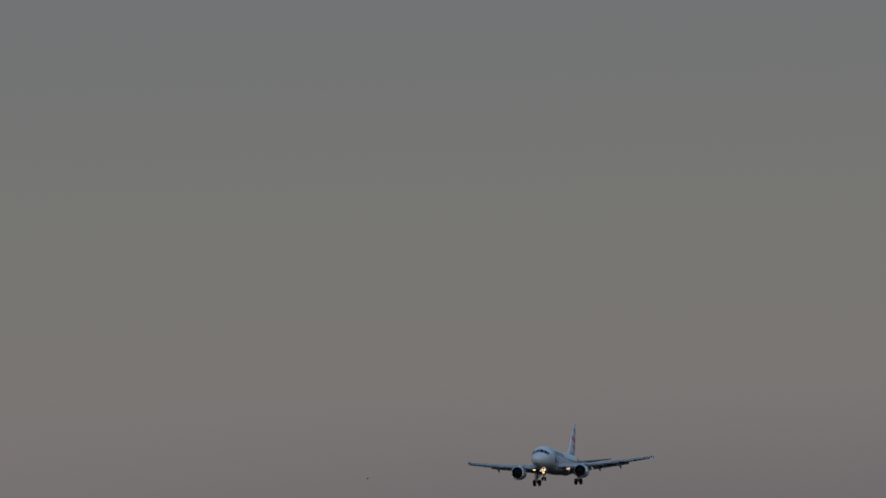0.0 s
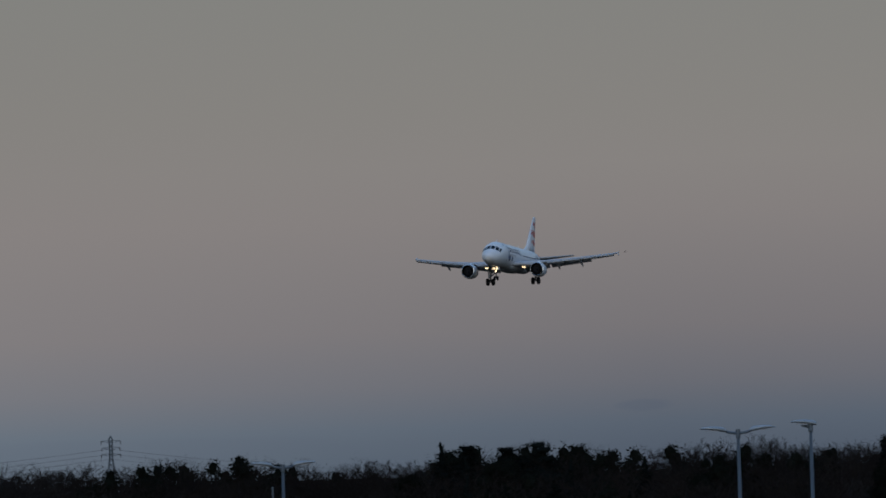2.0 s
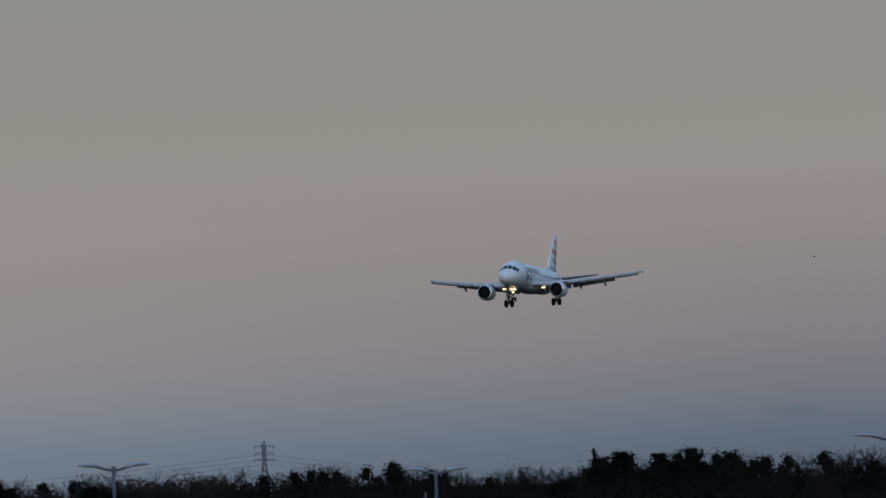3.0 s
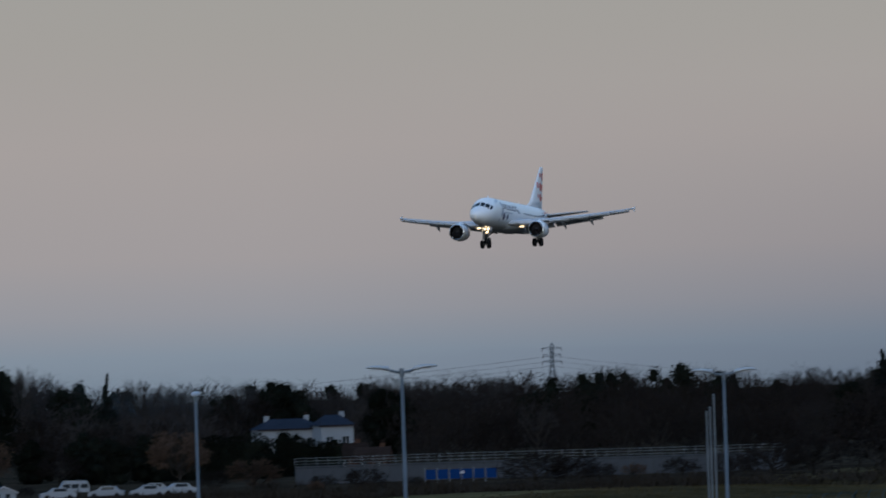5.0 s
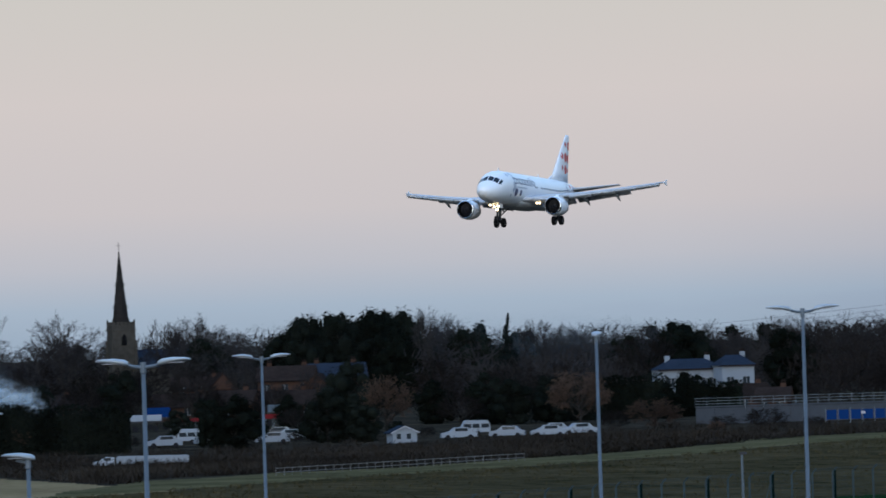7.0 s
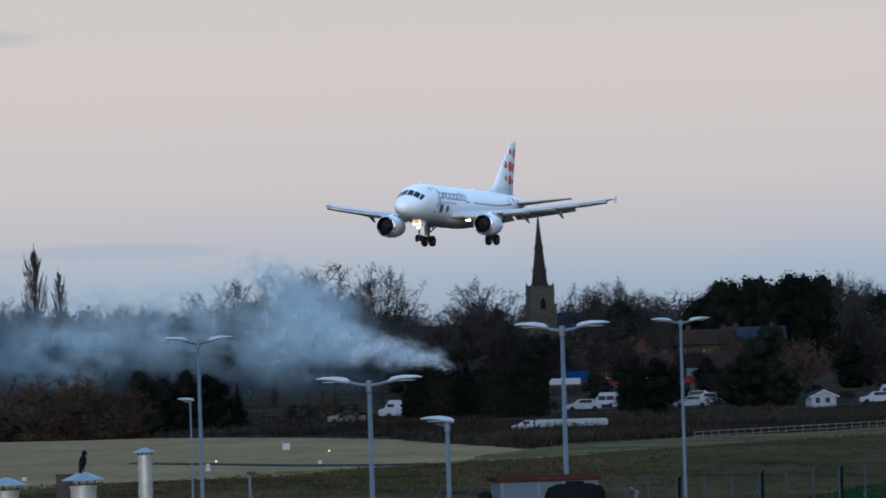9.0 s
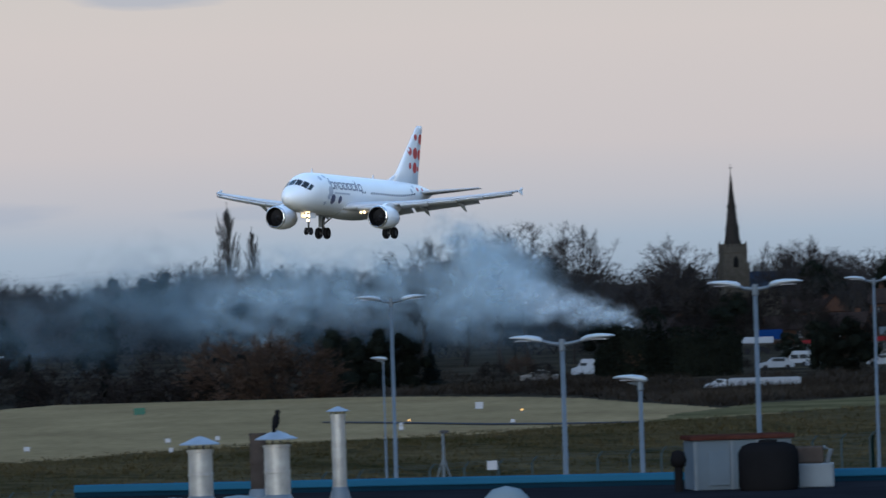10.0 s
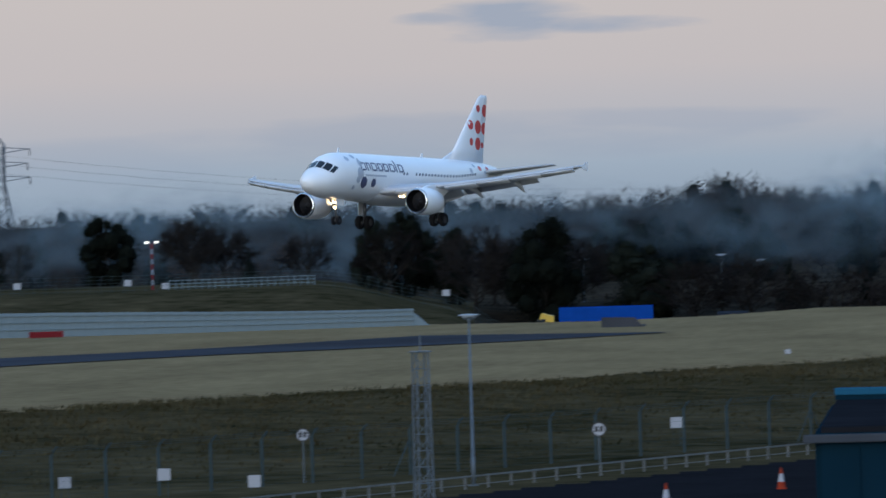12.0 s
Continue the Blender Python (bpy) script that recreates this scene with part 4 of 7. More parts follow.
def round_sign(b, d, e, r):
    """A round speed-limit sign: white face, dark rim, two dark numerals too blurred to read."""
    z = level(e, d)
    foot = height(*at(b, d)[:2])
    s = thing("road_sign", "round white speed-limit sign with dark marks on a post", "road sign", pose(*at(b, d, foot), rz=-b), "round road signs")
    h = z - foot
    part("post", tube([(0, 0.05, 0), (0, 0.05, h + r * 0.6)], 0.035, 8), M["galvanised"], s)
    part("rim", lathe([(r * 0.99, 0.02), (r, 0.0), (r, -0.02), (r * 0.86, -0.022), (r * 0.86, 0.02)], 28, "Y", origin=(0, 0, h)), M["sign_black"], s, "dark rim")
    part("face", lathe([(0.0, -0.012), (r * 0.86, -0.012), (r * 0.86, 0.012)], 28, "Y", origin=(0, 0, h)), M["sign_white"], s, "white sign face")
    for x in (-0.36, 0.34):
        part("mark", box(r * 0.5, 0.012, r * 0.8, x * r, -0.02, h - r * 0.37, 0.004), M["sign_black"], s, "dark blurred numeral bar")


def board(b, d, e, wide, high):
    z = level(e, d)
    foot = height(*at(b, d)[:2])
    s = thing("notice_board", "small blank white notice board on the perimeter fence", "sign", pose(*at(b, d, foot), rz=-b + 6), "fence notices")
    part("panel", box(wide, 0.02, high, 0, -0.06, z - foot - high / 2, 0.006), M["sign_white"], s)
    for x in (-wide * 0.3, wide * 0.3):
        part("bracket", tube([(x, 0, 0), (x, 0, z - foot)], 0.02, 5), M["fence_green"], s)


round_sign(-9.667, 396, -1.607, 0.33)
round_sign(-7.522, 402, -1.63, 0.36)
board(-10.681, 384, -1.862, 0.62, 0.58)
board(-10.028, 388, -1.931, 0.62, 0.6)
board(-6.96, 434, -1.598, 0.66, 0.6)
board(-2.78, 478, -1.33, 0.62, 0.55)
board(-11.4, 380, -1.9, 0.6, 0.55)


def cone(b, d):
    foot = height(*at(b, d)[:2])
    c = thing("traffic_cone", "orange traffic cone with white sleeve on the road", "traffic cone", pose(*at(b, d, foot)), "traffic cones")
    part("base", box(0.46, 0.46, 0.06, 0, 0, 0, 0.01), M["cone_orange"], c)
    part("body", lathe([(0.2, 0.06), (0.155, 0.34), (0.155, 0.341)], 18), M["cone_orange"], c, smooth=True)
    part("sleeve", lathe([(0.157, 0.34), (0.09, 0.72)], 18), M["sign_white"], c, "white reflective sleeve", True)
    part("tip", lathe([(0.089, 0.72), (0.04, 1.0), (0.0, 1.0)], 18), M["cone_orange"], c, smooth=True)


cone(-7.05, 352)
cone(-6.214, 368)


def brace_post(b, d, e, legs=True):
    z = level(e, d)
    foot = height(*at(b, d)[:2])
    p = thing("camera_post", "galvanised camera post with slanting braces by the fence", "post", pose(*at(b, d, foot), rz=-b))
    h = z - foot
    part("post", tube([(0, 0, 0), (0, 0, h)], [0.1, 0.08], 8), M["galvanised"], p)
    part("camera_head", box(0.55, 0.3, 0.2, 0.1, 0, h, 0.03), M["dark_metal"], p, "dark camera housing")
    if legs:
        for sx in (-1, 1):
            part("brace", tube([(sx * 0.9, 0.3, 0), (sx * 0.06, 0, h * 0.62)], 0.05, 6), M["galvanised"], p)


brace_post(-3.13, 484, -1.09)
brace_post(3.474, 600, -0.88, False)


# ---- airfield furniture ----
def marker(b, d, wide, high, mat, label):
    s = thing("marker_board", label, "marker", pose(*at(b, d, height(*at(b, d)[:2])), rz=-b + 10), "airfield markers")
    part("panel", box(wide, 0.12, high, 0, 0, 0.12, 0.02), mat, s)
    for x in (-wide * 0.3, wide * 0.3):
        part("leg", box(0.05, 0.05, 0.13, x, 0, 0), M["galvanised"], s)


for b, d, wd, hh in ((-2.86, 712, 0.7, 0.6), (-6.14, 577, 0.42, 0.32), (-5.12, 596, 0.4, 0.3), (-3.43, 622, 0.36, 0.3), (-3.43, 640, 0.3, 0.25), (-2.62, 640, 0.34, 0.28), (-4.76, 600, 0.34, 0.3), (-5.1, 560, 0.3, 0.3)):
    marker(b, d, wd, hh, M["sign_white"], "small white airfield marker board on the grass")
marker(-5.32, 735, 1.05, 0.62, M["box_green"], "dark green equipment box on the grass")
marker(-11.5, 770, 3.4, 0.6, M["hoarding_red"], "long red runway sign board on the grass")
for b, d in ((-3.37, 655), (-2.55, 690)):
    s = thing("runway_light", "small amber airfield light on the grass", "airfield light", pose(*at(b, d, height(*at(b, d)[:2]))))
    part("stem", tube([(0, 0, 0), (0, 0, 0.2)], 0.04, 6), M["galvanised"], s)
    part("lamp", lathe([(0.0, 0.36), (0.09, 0.33), (0.1, 0.2), (0.0, 0.2)], 10), M["amber_light"], s, "amber lens")
r = thing("asphalt_ramp", "dark grey asphalt ramp block on the grass", "ramp", pose(*at(-7.33, 735, height(*at(-7.33, 735)[:2])), rz=8))
part("block", prism([(-1.9, 0), (1.9, 0), (1.2, 0.85), (-1.9, 0.95)], 1.8), M["runway_asphalt"], r)
part("sill", box(0.3, 1.9, 0.2, 2.0, 0, 0), M["concrete"], r)


# ---- steel barrier at the end of the airfield ----
def blast_barrier():
    w = thing("blast_barrier", "long low ribbed steel barrier wall across the grass", "barrier")
    b0, b1, n = -13.6, -8.84, 44
    rng = random.Random(5)
    for i in range(n):
        ba, bb = b0 + (b1 - b0) * i / n, b0 + (b1 - b0) * (i + 1) / n
        pa, pb = Vector(at(ba, 783 + 6 * (ba + 13) / 5)), Vector(at(bb, 783 + 6 * (bb + 13) / 5))
        mid = (pa + pb) / 2
        ln = (pb - pa).length
        turn = math.degrees(math.atan2(pb.y - pa.y, pb.x - pa.x))
        hgt = 2.45 - 0.75 * ease(-12, -8.84, (ba + bb) / 2)
        z0 = height(mid.x, mid.y)
        bm = box(ln - 0.008, 0.18, hgt, 0, 0, 0)
        part("panel", bm, M["barrier_steel"], w, m=pose(mid.x, mid.y, z0, rx=rng.uniform(-0.6, 0.6), rz=turn))
        for k in range(3):
            part("rib", box(ln, 0.16, 0.12, 0, -0.15, hgt * (0.3 + 0.28 * k), 0.03), M["barrier_steel"], w, m=pose(mid.x, mid.y, z0, rz=turn))
    part("end_ramp", prism([(-1.2, 0), (1.0, 0), (-0.9, 1.6), (-1.2, 1.6)], 0.3), M["barrier_steel"], w, m=pose(*at(-8.8, 788, height(*at(-8.8, 788)[:2]))))


blast_barrier()


def white_railing(name, label, b0, b1, d0, d1, n, high, mat, rails=3, lift=0.0, thick=0.05):
    g = thing(name, label, "railing")
    post = None
    pts = []
    for i in range(n + 1):
        u = i / n
        x, y, _ = at(b0 + (b1 - b0) * u, d0 + (d1 - d0) * u)
        pts.append(Vector((x, y, height(x, y) + lift)))
    for p in pts:
        if post is None:
            post = part("post", box(thick * 1.6, thick * 1.6, high, 0, 0, -0.03), mat, g)
            ob = post
        else:
            ob = part("post", post.data, None, g)
        ob.matrix_basis = Matrix.Translation(p)
    for a, b in zip(pts, pts[1:]):
        for k in range(rails):
            z = Vector((0, 0, high * (k + 0.9) / rails - 0.06))
            part("rail", tube([a + z, b + z], thick, 4), mat, g)


white_railing("bridge_railing", "pale metal railing along the top of the mound", -10.6, -9.55, 902, 905, 22, 1.15, M["barrier_steel"])
white_railing("field_fence", "weathered wooden post-and-rail fence beyond the bank", 0.1, 1.9, 712, 752, 30, 0.75, M["wood_rail"], rails=2, lift=0.0, thick=0.035)
white_railing("mound_fence", "dark green mesh fence posts along the mound", -11.9, -8.2, 880, 880, 46, 2.0, M["fence_green"], rails=5, thick=0.02)


def banded_mast(b, d, top_e):
    foot = height(*at(b, d)[:2])
    h = level(top_e, d) - foot
    m = thing("banded_mast", "red and white banded mast with lit lamps", "mast", pose(*at(b, d, foot)))
    n = 9
    for k in range(n):
        part("band", lathe([(0.13, h * k / n), (0.13, h * (k + 1) / n)], 10), M["render_white"] if k % 2 else M["hoarding_red"], m)
    for sx in (-1, 1):
        part("arm", tube([(0, 0, h * (0.98 if sx > 0 else 1.0)), (sx * 0.5, 0, h + 0.1)], 0.04, 6), M["galvanised"], m)
        part("lamp", lathe([(0.0, 0.12), (0.2, 0.08), (0.22, -0.05), (0.0, -0.06)], 12, origin=(sx * 0.55, 0, h + 0.12)), M["white_light"], m, "lit floodlight")


banded_mast(-10.72, 905, -0.19)
for b, d, e in ((-10.9, 880, -0.47), (-10.63, 895, -0.5), (-9.32, 885, -0.6), (-10.12, 880, -0.6), (-11.7, 880, -0.47), (-8.6, 880, -0.61)):
    board(b, d, e, 0.8, 0.7)


# ---- articulated lorry in the sunken road ----
def lorry(b, d, foot, turn, trailer, cab_mat, label, long=10.0, tall=2.75, flip=1):
    t = thing("lorry", label, "lorry", pose(*at(b, d, foot), rz=turn))
    body = part("trailer", box(long, 2.5, tall, 1.6 * flip, 0, 1.2, 0.06), trailer, t, "curtain-sided trailer")
    part("trailer_frame", box(long, 2.3, 0.25, 1.6 * flip, 0, 0.93), M["dark_metal"], t)
    for i in range(7):
        part("curtain_strap", box(0.05, 0.02, tall - 0.2, 1.6 * flip - long / 2 + long * (i + 0.5) / 7, -1.27, 1.3), trailer, body)
    cx = flip * (1.6 - long / 2 - 1.6)
    cab = part("cab", prism([(-1.05, 0.6), (1.05, 0.6), (1.05, 3.2), (-0.3, 3.55), (-0.85, 2.3), (-1.05, 2.1)] if flip > 0 else [(1.05, 0.6), (-1.05, 0.6), (-1.05, 3.2), (0.3, 3.55), (0.85, 2.3), (1.05, 2.1)], 2.4, Matrix.Translation((cx, 0, 0))), cab_mat, t, "lorry cab")
    part("windscreen", box(0.9, 2.44, 0.75, cx - 0.35 * flip, 0, 2.15, 0.02), M["glass_dark"], cab, "dark cab windows")
    for x in (cx - 0.3, cx + 2.3 * flip, 1.6 * flip + long / 2 - 1.4, 1.6 * flip + long / 2 - 2.6):
        for y in (-1.05, 1.05):
            part("wheel", lathe([(0.0, -0.14), (0.3, -0.15), (0.5, -0.13), (0.5, 0.13), (0.3, 0.15), (0.0, 0.14)], 18, "Y", origin=(x, y, 0.5)), M["tyre"], t)
    return t


lorry_truck = lorry(-7.55, 868, -3.8, 6, M["tarpaulin_blue"], M["cab_yellow"], "blue curtain-sided lorry with a yellow cab, behind the field", long=10.3, tall=2.9)


def parked_trailer(b, d, long, tall, mat, label):
    foot = height(*at(b, d)[:2])
    t = thing("box_trailer", label, "trailer", pose(*at(b, d, foot), rz=-b))
    part("box", box(long, 2.4, tall - 1.1, 0, 0, 1.1, 0.05), mat, t)
    part("chassis", box(long, 2.0, 0.2, 0, 0, 0.88), M["dark_metal"], t)
    for x in (-long * 0.35, long * 0.3):
        for y in (-0.95, 0.95):
            part("wheel", lathe([(0.0, -0.12), (0.45, -0.12), (0.45, 0.12), (0.0, 0.12)], 14, "Y", origin=(x, y, 0.45)), M["tyre"], t)


parked_trailer(-6.53, 884, 3.4, 3.9, M["slate"], "dark grey box trailer parked below the wood")

# ---- houses ----
def house(b, d, wide, deep, eave, ridge, wall, roof, turn, label, hip=0.0, chimneys=1, foot=None, stacks=None, cols=3):
    foot = height(*at(b, d)[:2]) if foot is None else foot
    h = thing("house", label, "house", pose(*at(b, d, foot - 0.2), rz=turn))
    body = part("wall", box(wide, deep, eave + 0.2), wall, h)
    bm = bmesh.new()
    o = 0.35
    lo = [bm.verts.new(v) for v in ((-wide / 2 - o, -deep / 2 - o, eave + 0.15), (wide / 2 + o, -deep / 2 - o, eave + 0.15), (wide / 2 + o, deep / 2 + o, eave + 0.15), (-wide / 2 - o, deep / 2 + o, eave + 0.15))]
    up = [bm.verts.new((-wide / 2 - o + hip, 0, ridge)), bm.verts.new((wide / 2 + o - hip, 0, ridge))]
    bm.faces.new((lo[0], lo[1], up[1], up[0]))
    bm.faces.new((lo[2], lo[3], up[0], up[1]))
    bm.faces.new((lo[1], lo[2], up[1]))
    bm.faces.new((lo[3], lo[0], up[0]))
    bm.faces.new(lo[::-1])
    part("roof", bm, roof, h, "pitched roof")
    if not hip:
        for sx in (-1, 1):
            part("gable", prism([(-deep / 2, eave + 0.15), (deep / 2, eave + 0.15), (0, ridge - 0.25)], 0.1, Matrix.Translation((sx * (wide / 2 + o + 0.02), 0, 0)) @ Matrix.Rotation(radians(90), 4, "Z")), wall, h)
    part("fascia", box(wide + 0.8, 0.1, 0.2, 0, -deep / 2 - 0.4, eave), M["clay_tile"], h, "dark fascia board")
    for k in range(chimneys):
        cx = (-0.32 + 0.64 * k / max(1, chimneys - 1)) * wide if chimneys > 1 else 0.3 * wide
        c = part("chimney", box(0.75, 0.55, 1.2, cx, 0.2, ridge - 0.7, 0.02), wall if wall is not M["render_white"] else M["render_white"], h, "chimney stack")
        for q in (-0.2, 0.2):
            part("chimney_pot", lathe([(0.11, 0), (0.13, 0.35), (0.1, 0.4), (0.0, 0.4)], 10, origin=(cx + q, 0.2, ridge + 0.5)), M["clay_tile"], c)
    rows_ = 2 if eave > 4.2 else 1
    for r_ in range(rows_):
        for k in range(cols):
            wx, wz = (-0.5 + (k + 0.5) / cols) * wide, 1.1 + 2.7 * r_
            win = part("window", box(1.0, 0.06, 1.25, wx, -deep / 2 - 0.005, wz), M["glass_dark"], h, "dark window")
            part("window_frame", box(0.06, 0.1, 1.25, wx, -deep / 2 - 0.01, wz), M["sign_white"], win)
            part("sill", box(1.2, 0.16, 0.08, wx, -deep / 2 - 0.05, wz - 0.08), M["sign_white"], win)
    return h


house(3.1, 1185, 9.5, 8, 6.2, 7.9, M["render_white"], M["slate"], 6, "white rendered house with a blue-grey slate roof", hip=2.5, chimneys=2, foot=0.2)
house(3.43, 1178, 4.8, 9, 6.6, 8.3, M["render_white"], M["slate"], 6, "white rendered house wing with a hipped slate roof", hip=1.6, chimneys=1, foot=0.2, cols=2)
house(3.53, 1120, 5.2, 6, 2.4, 4.6, M["brick"], M["clay_tile"], 12, "low red-brick cottage with a clay-tile roof", foot=0.0, cols=2)
house(3.72, 1115, 4.4, 6, 1.9, 4.0, M["brick"], M["clay_tile"], -10, "low red-brick cottage with a clay-tile roof", foot=0.0, cols=2)
rng = random.Random(3)
for b, d, wd, dp, ea, ri, tn, ch in ((-0.44, 1236, 8, 7, 4.3, 6.6, 4, 1), (-0.28, 1228, 7, 4.2, 4.4, 7.2, 96, 0), (0.2, 1232, 8.5, 7, 5.4, 7.9, -6, 2), (0.55, 1238, 9, 7, 5.6, 8.1, 5, 2), (0.43, 1230, 7, 4.4, 4.2, 6.6, 82, 0),
                                     (-0.55, 1188, 9, 6, 2.1, 4.3, 10, 1), (-0.2, 1184, 7, 6, 2.3, 4.6, -14, 1), (0.2, 1180, 8, 6, 2.0, 4.4, 6, 1), (0.62, 1186, 7, 6, 2.6, 5.0, -8, 1), (-1.5, 1215, 8, 7, 2.3, 4.4, 12, 1)):
    house(b, d, wd, dp, ea, ri, M["brick"], M["slate"] if tn == 5 else M["clay_tile"], tn, "red-brick village house with a slate roof" if tn == 5 else "red-brick village house with a brown tiled roof", chimneys=ch, foot=0.9)


# ---- church ----
def church(b, d):
    foot = height(*at(b, d)[:2])
    c = thing("church", "old stone church tower with a slender spire", "church", pose(*at(b, d, foot), rz=-b + 14))
    top, tip = level(0.195, d) - foot, level(0.735, d) - foot
    w = 4.2
    tower = part("tower", box(w, w, top, 0, 0, 0, 0.05), M["stone"], c, "square stone tower")
    for z in (top * 0.45, top - 1.0):
        part("string_course", box(w + 0.3, w + 0.3, 0.22, 0, 0, z, 0.03), M["stone"], tower)
    for sx in (-1, 1):
        for sy in (-1, 1):
            part("buttress", box(0.6, 0.6, top * 0.8, sx * (w / 2 - 0.05), sy * (w / 2 - 0.05), 0, 0.06), M["stone"], tower)
            part("pinnacle", lathe([(0.2, top), (0.2, top + 0.4), (0.24, top + 0.42), (0.02, top + 1.15)], 6, origin=(sx * w * 0.46, sy * w * 0.46, 0)), M["stone"], tower)
    for k in range(6):
        for sy in (-1, 1):
            part("merlon", box(0.45, 0.3, 0.55, -w / 2 + w * (k + 0.5) / 6, sy * (w / 2 - 0.15), top), M["stone"], tower)
            part("merlon", box(0.3, 0.45, 0.55, sy * (w / 2 - 0.15), -w / 2 + w * (k + 0.5) / 6, top), M["stone"], tower)
    for sy in (-1, 1):
        part("belfry_opening", prism([(-0.45, top - 3.6), (0.45, top - 3.6), (0.45, top - 2.2), (0.0, top - 1.5), (-0.45, top - 2.2)], 0.12, Matrix.Translation((0, sy * (w / 2 + 0.02), 0))), M["black_cast"], tower, "louvred belfry opening")
    spire = part("spire", lathe([(1.6, top - 0.2), (1.48, top + 0.6), (0.78, top + (tip - top) * 0.5), (0.1, tip - 0.3), (0.0, tip - 0.2)], 8), M["spire_stone"], c, "slender octagonal stone spire")
    for u in (0.22, 0.52):
        for k in range(4):
            a = k * math.pi / 2
            r0 = 1.5 * (1 - u)
            part("lucarne", box(0.22, 0.22, 0.6, r0 * math.cos(a), r0 * math.sin(a), top + (tip - top) * u, 0.03), M["spire_stone"], spire)
    part("weather_vane", tube([(0, 0, tip - 0.4), (0, 0, tip + 1.5)], [0.07, 0.04], 6), M["dark_metal"], c)
    part("vane_arms", box(0.9, 0.06, 0.08, 0, 0, tip + 0.8), M["dark_metal"], c)
    part("nave", box(14, 7, 6, 8.5, 4, 0), M["stone"], c)
    part("nave_roof", prism([(-3.9, 6.0), (3.9, 6.0), (0, 9.2)], 14.4, Matrix.Translation((8.5, 4, 0)) @ Matrix.Rotation(radians(90), 4, "Z")), M["slate"], c)


church(-0.99, 1400)


# ---- pylons ----
def electricity_pylon(b, d, top_e, wide, thick):
    foot = height(*at(b, d)[:2])
    h = level(top_e, d) - foot
    p = thing("electricity_pylon", "grey lattice electricity pylon above the far trees", "pylon", pose(*at(b, d, foot), rz=-b + 15), "pylons")

    def half(z):
        u = z / h
        return wide * (0.26 - 0.19 * min(1, u / 0.62)) if u < 0.62 else wide * (0.07 if u < 0.94 else 0.07 * (1 - (u - 0.94) / 0.06) + 0.01)
    zs = [h * u for u in (0, 0.16, 0.3, 0.42, 0.52, 0.62, 0.7, 0.78, 0.86, 0.94, 1.0)]
    for i in range(4):
        sx, sy = ((1, 1), (-1, 1), (-1, -1), (1, -1))[i]
        part("leg", tube([(sx * half(z), sy * half(z), z) for z in zs], thick, 4), M["galvanised"], p)
    for za, zb in zip(zs, zs[1:]):
        bm = bmesh.new()
        for i in range(4):
            sa, sb = ((1, 1), (-1, 1), (-1, -1), (1, -1))[i], ((1, 1), (-1, 1), (-1, -1), (1, -1))[(i + 1) % 4]
            tube([(sa[0] * half(za), sa[1] * half(za), za), (sb[0] * half(zb), sb[1] * half(zb), zb)], thick * 0.6, 4, bm)
            tube([(sb[0] * half(za), sb[1] * half(za), za), (sa[0] * half(zb), sa[1] * half(zb), zb)], thick * 0.6, 4, bm)
        part("lattice_bay", bm, M["galvanised"], p)
    for u, s in ((0.64, 0.5), (0.76, 0.46), (0.88, 0.5)):
        bm = bmesh.new()
        for sx in (-1, 1):
            tube([(sx * half(u * h), 0, u * h), (sx * wide * s, 0, u * h + 0.03 * h)], thick * 0.8, 4, bm)
            tube([(sx * half(u * h), 0, (u + 0.045) * h), (sx * wide * s, 0, u * h + 0.03 * h)], thick * 0.8, 4, bm)
        arm = part("cross_arm", bm, M["galvanised"], p)
        for sx in (-1, 1):
            part("insulator", tube([(sx * wide * s, 0, u * h + 0.03 * h), (sx * wide * s, 0, u * h - 0.03 * h)], thick * 0.9, 5), M["dark_metal"], arm)


electricity_pylon(5.035, 3400, 0.315, 8.6, 0.17)
electricity_pylon(9.33, 4300, 0.07, 10.0, 0.2)
electricity_pylon(-11.8, 1900, 0.6, 15.0, 0.16)


def power_lines(ba, da, ea, bb, db, eb, sag, r):
    w = thing("power_line", "thin sagging overhead power lines between pylons", "power line")
    for k in range(3):
        a, b = Vector(at(ba, da, level(ea - 0.06 * k * 3400 / da * 0.6, da))), Vector(at(bb, db, level(eb - 0.035 * k, db)))
        pts = [a.lerp(b, i / 16) - Vector((0, 0, sag * 4 * (i / 16) * (1 - i / 16))) for i in range(17)]
        part("cable", tube(pts, r, 4), M["dark_metal"], w)


power_lines(5.035, 3400, 0.22, 9.33, 4300, 0.04, 9, 0.06)
power_lines(5.035, 3400, 0.22, -1.8, 3800, 0.06, 9, 0.06)
power_lines(-11.8, 1900, 0.48, -5.5, 3000, 0.16, 7, 0.032)
power_lines(-11.8, 1900, 0.48, -14.5, 1500, 0.6, 5, 0.032)


# ---- retaining wall and road on the far side ----
def retaining_wall():
    w = thing("retaining_wall", "pale concrete retaining wall below a road with railings", "wall")
    b0, b1, n = 3.15, 6.7, 26
    for i in range(n):
        ba, bb = b0 + (b1 - b0) * i / n, b0 + (b1 - b0) * (i + 1) / n
        pa, pb = Vector(at(ba, 1000)), Vector(at(bb, 1000))
        mid = (pa + pb) / 2
        turn = math.degrees(math.atan2(pb.y - pa.y, pb.x - pa.x))
        part("panel", box((pb - pa).length - 0.03, 0.4, 2.05, 0, 0, 0.0), M["concrete"], w, m=pose(mid.x, mid.y, 0.1, rz=turn))
        part("coping", box((pb - pa).length, 0.6, 0.2, 0, 0, 2.1, 0.02), M["concrete"], w, m=pose(mid.x, mid.y, 0.1, rz=turn))


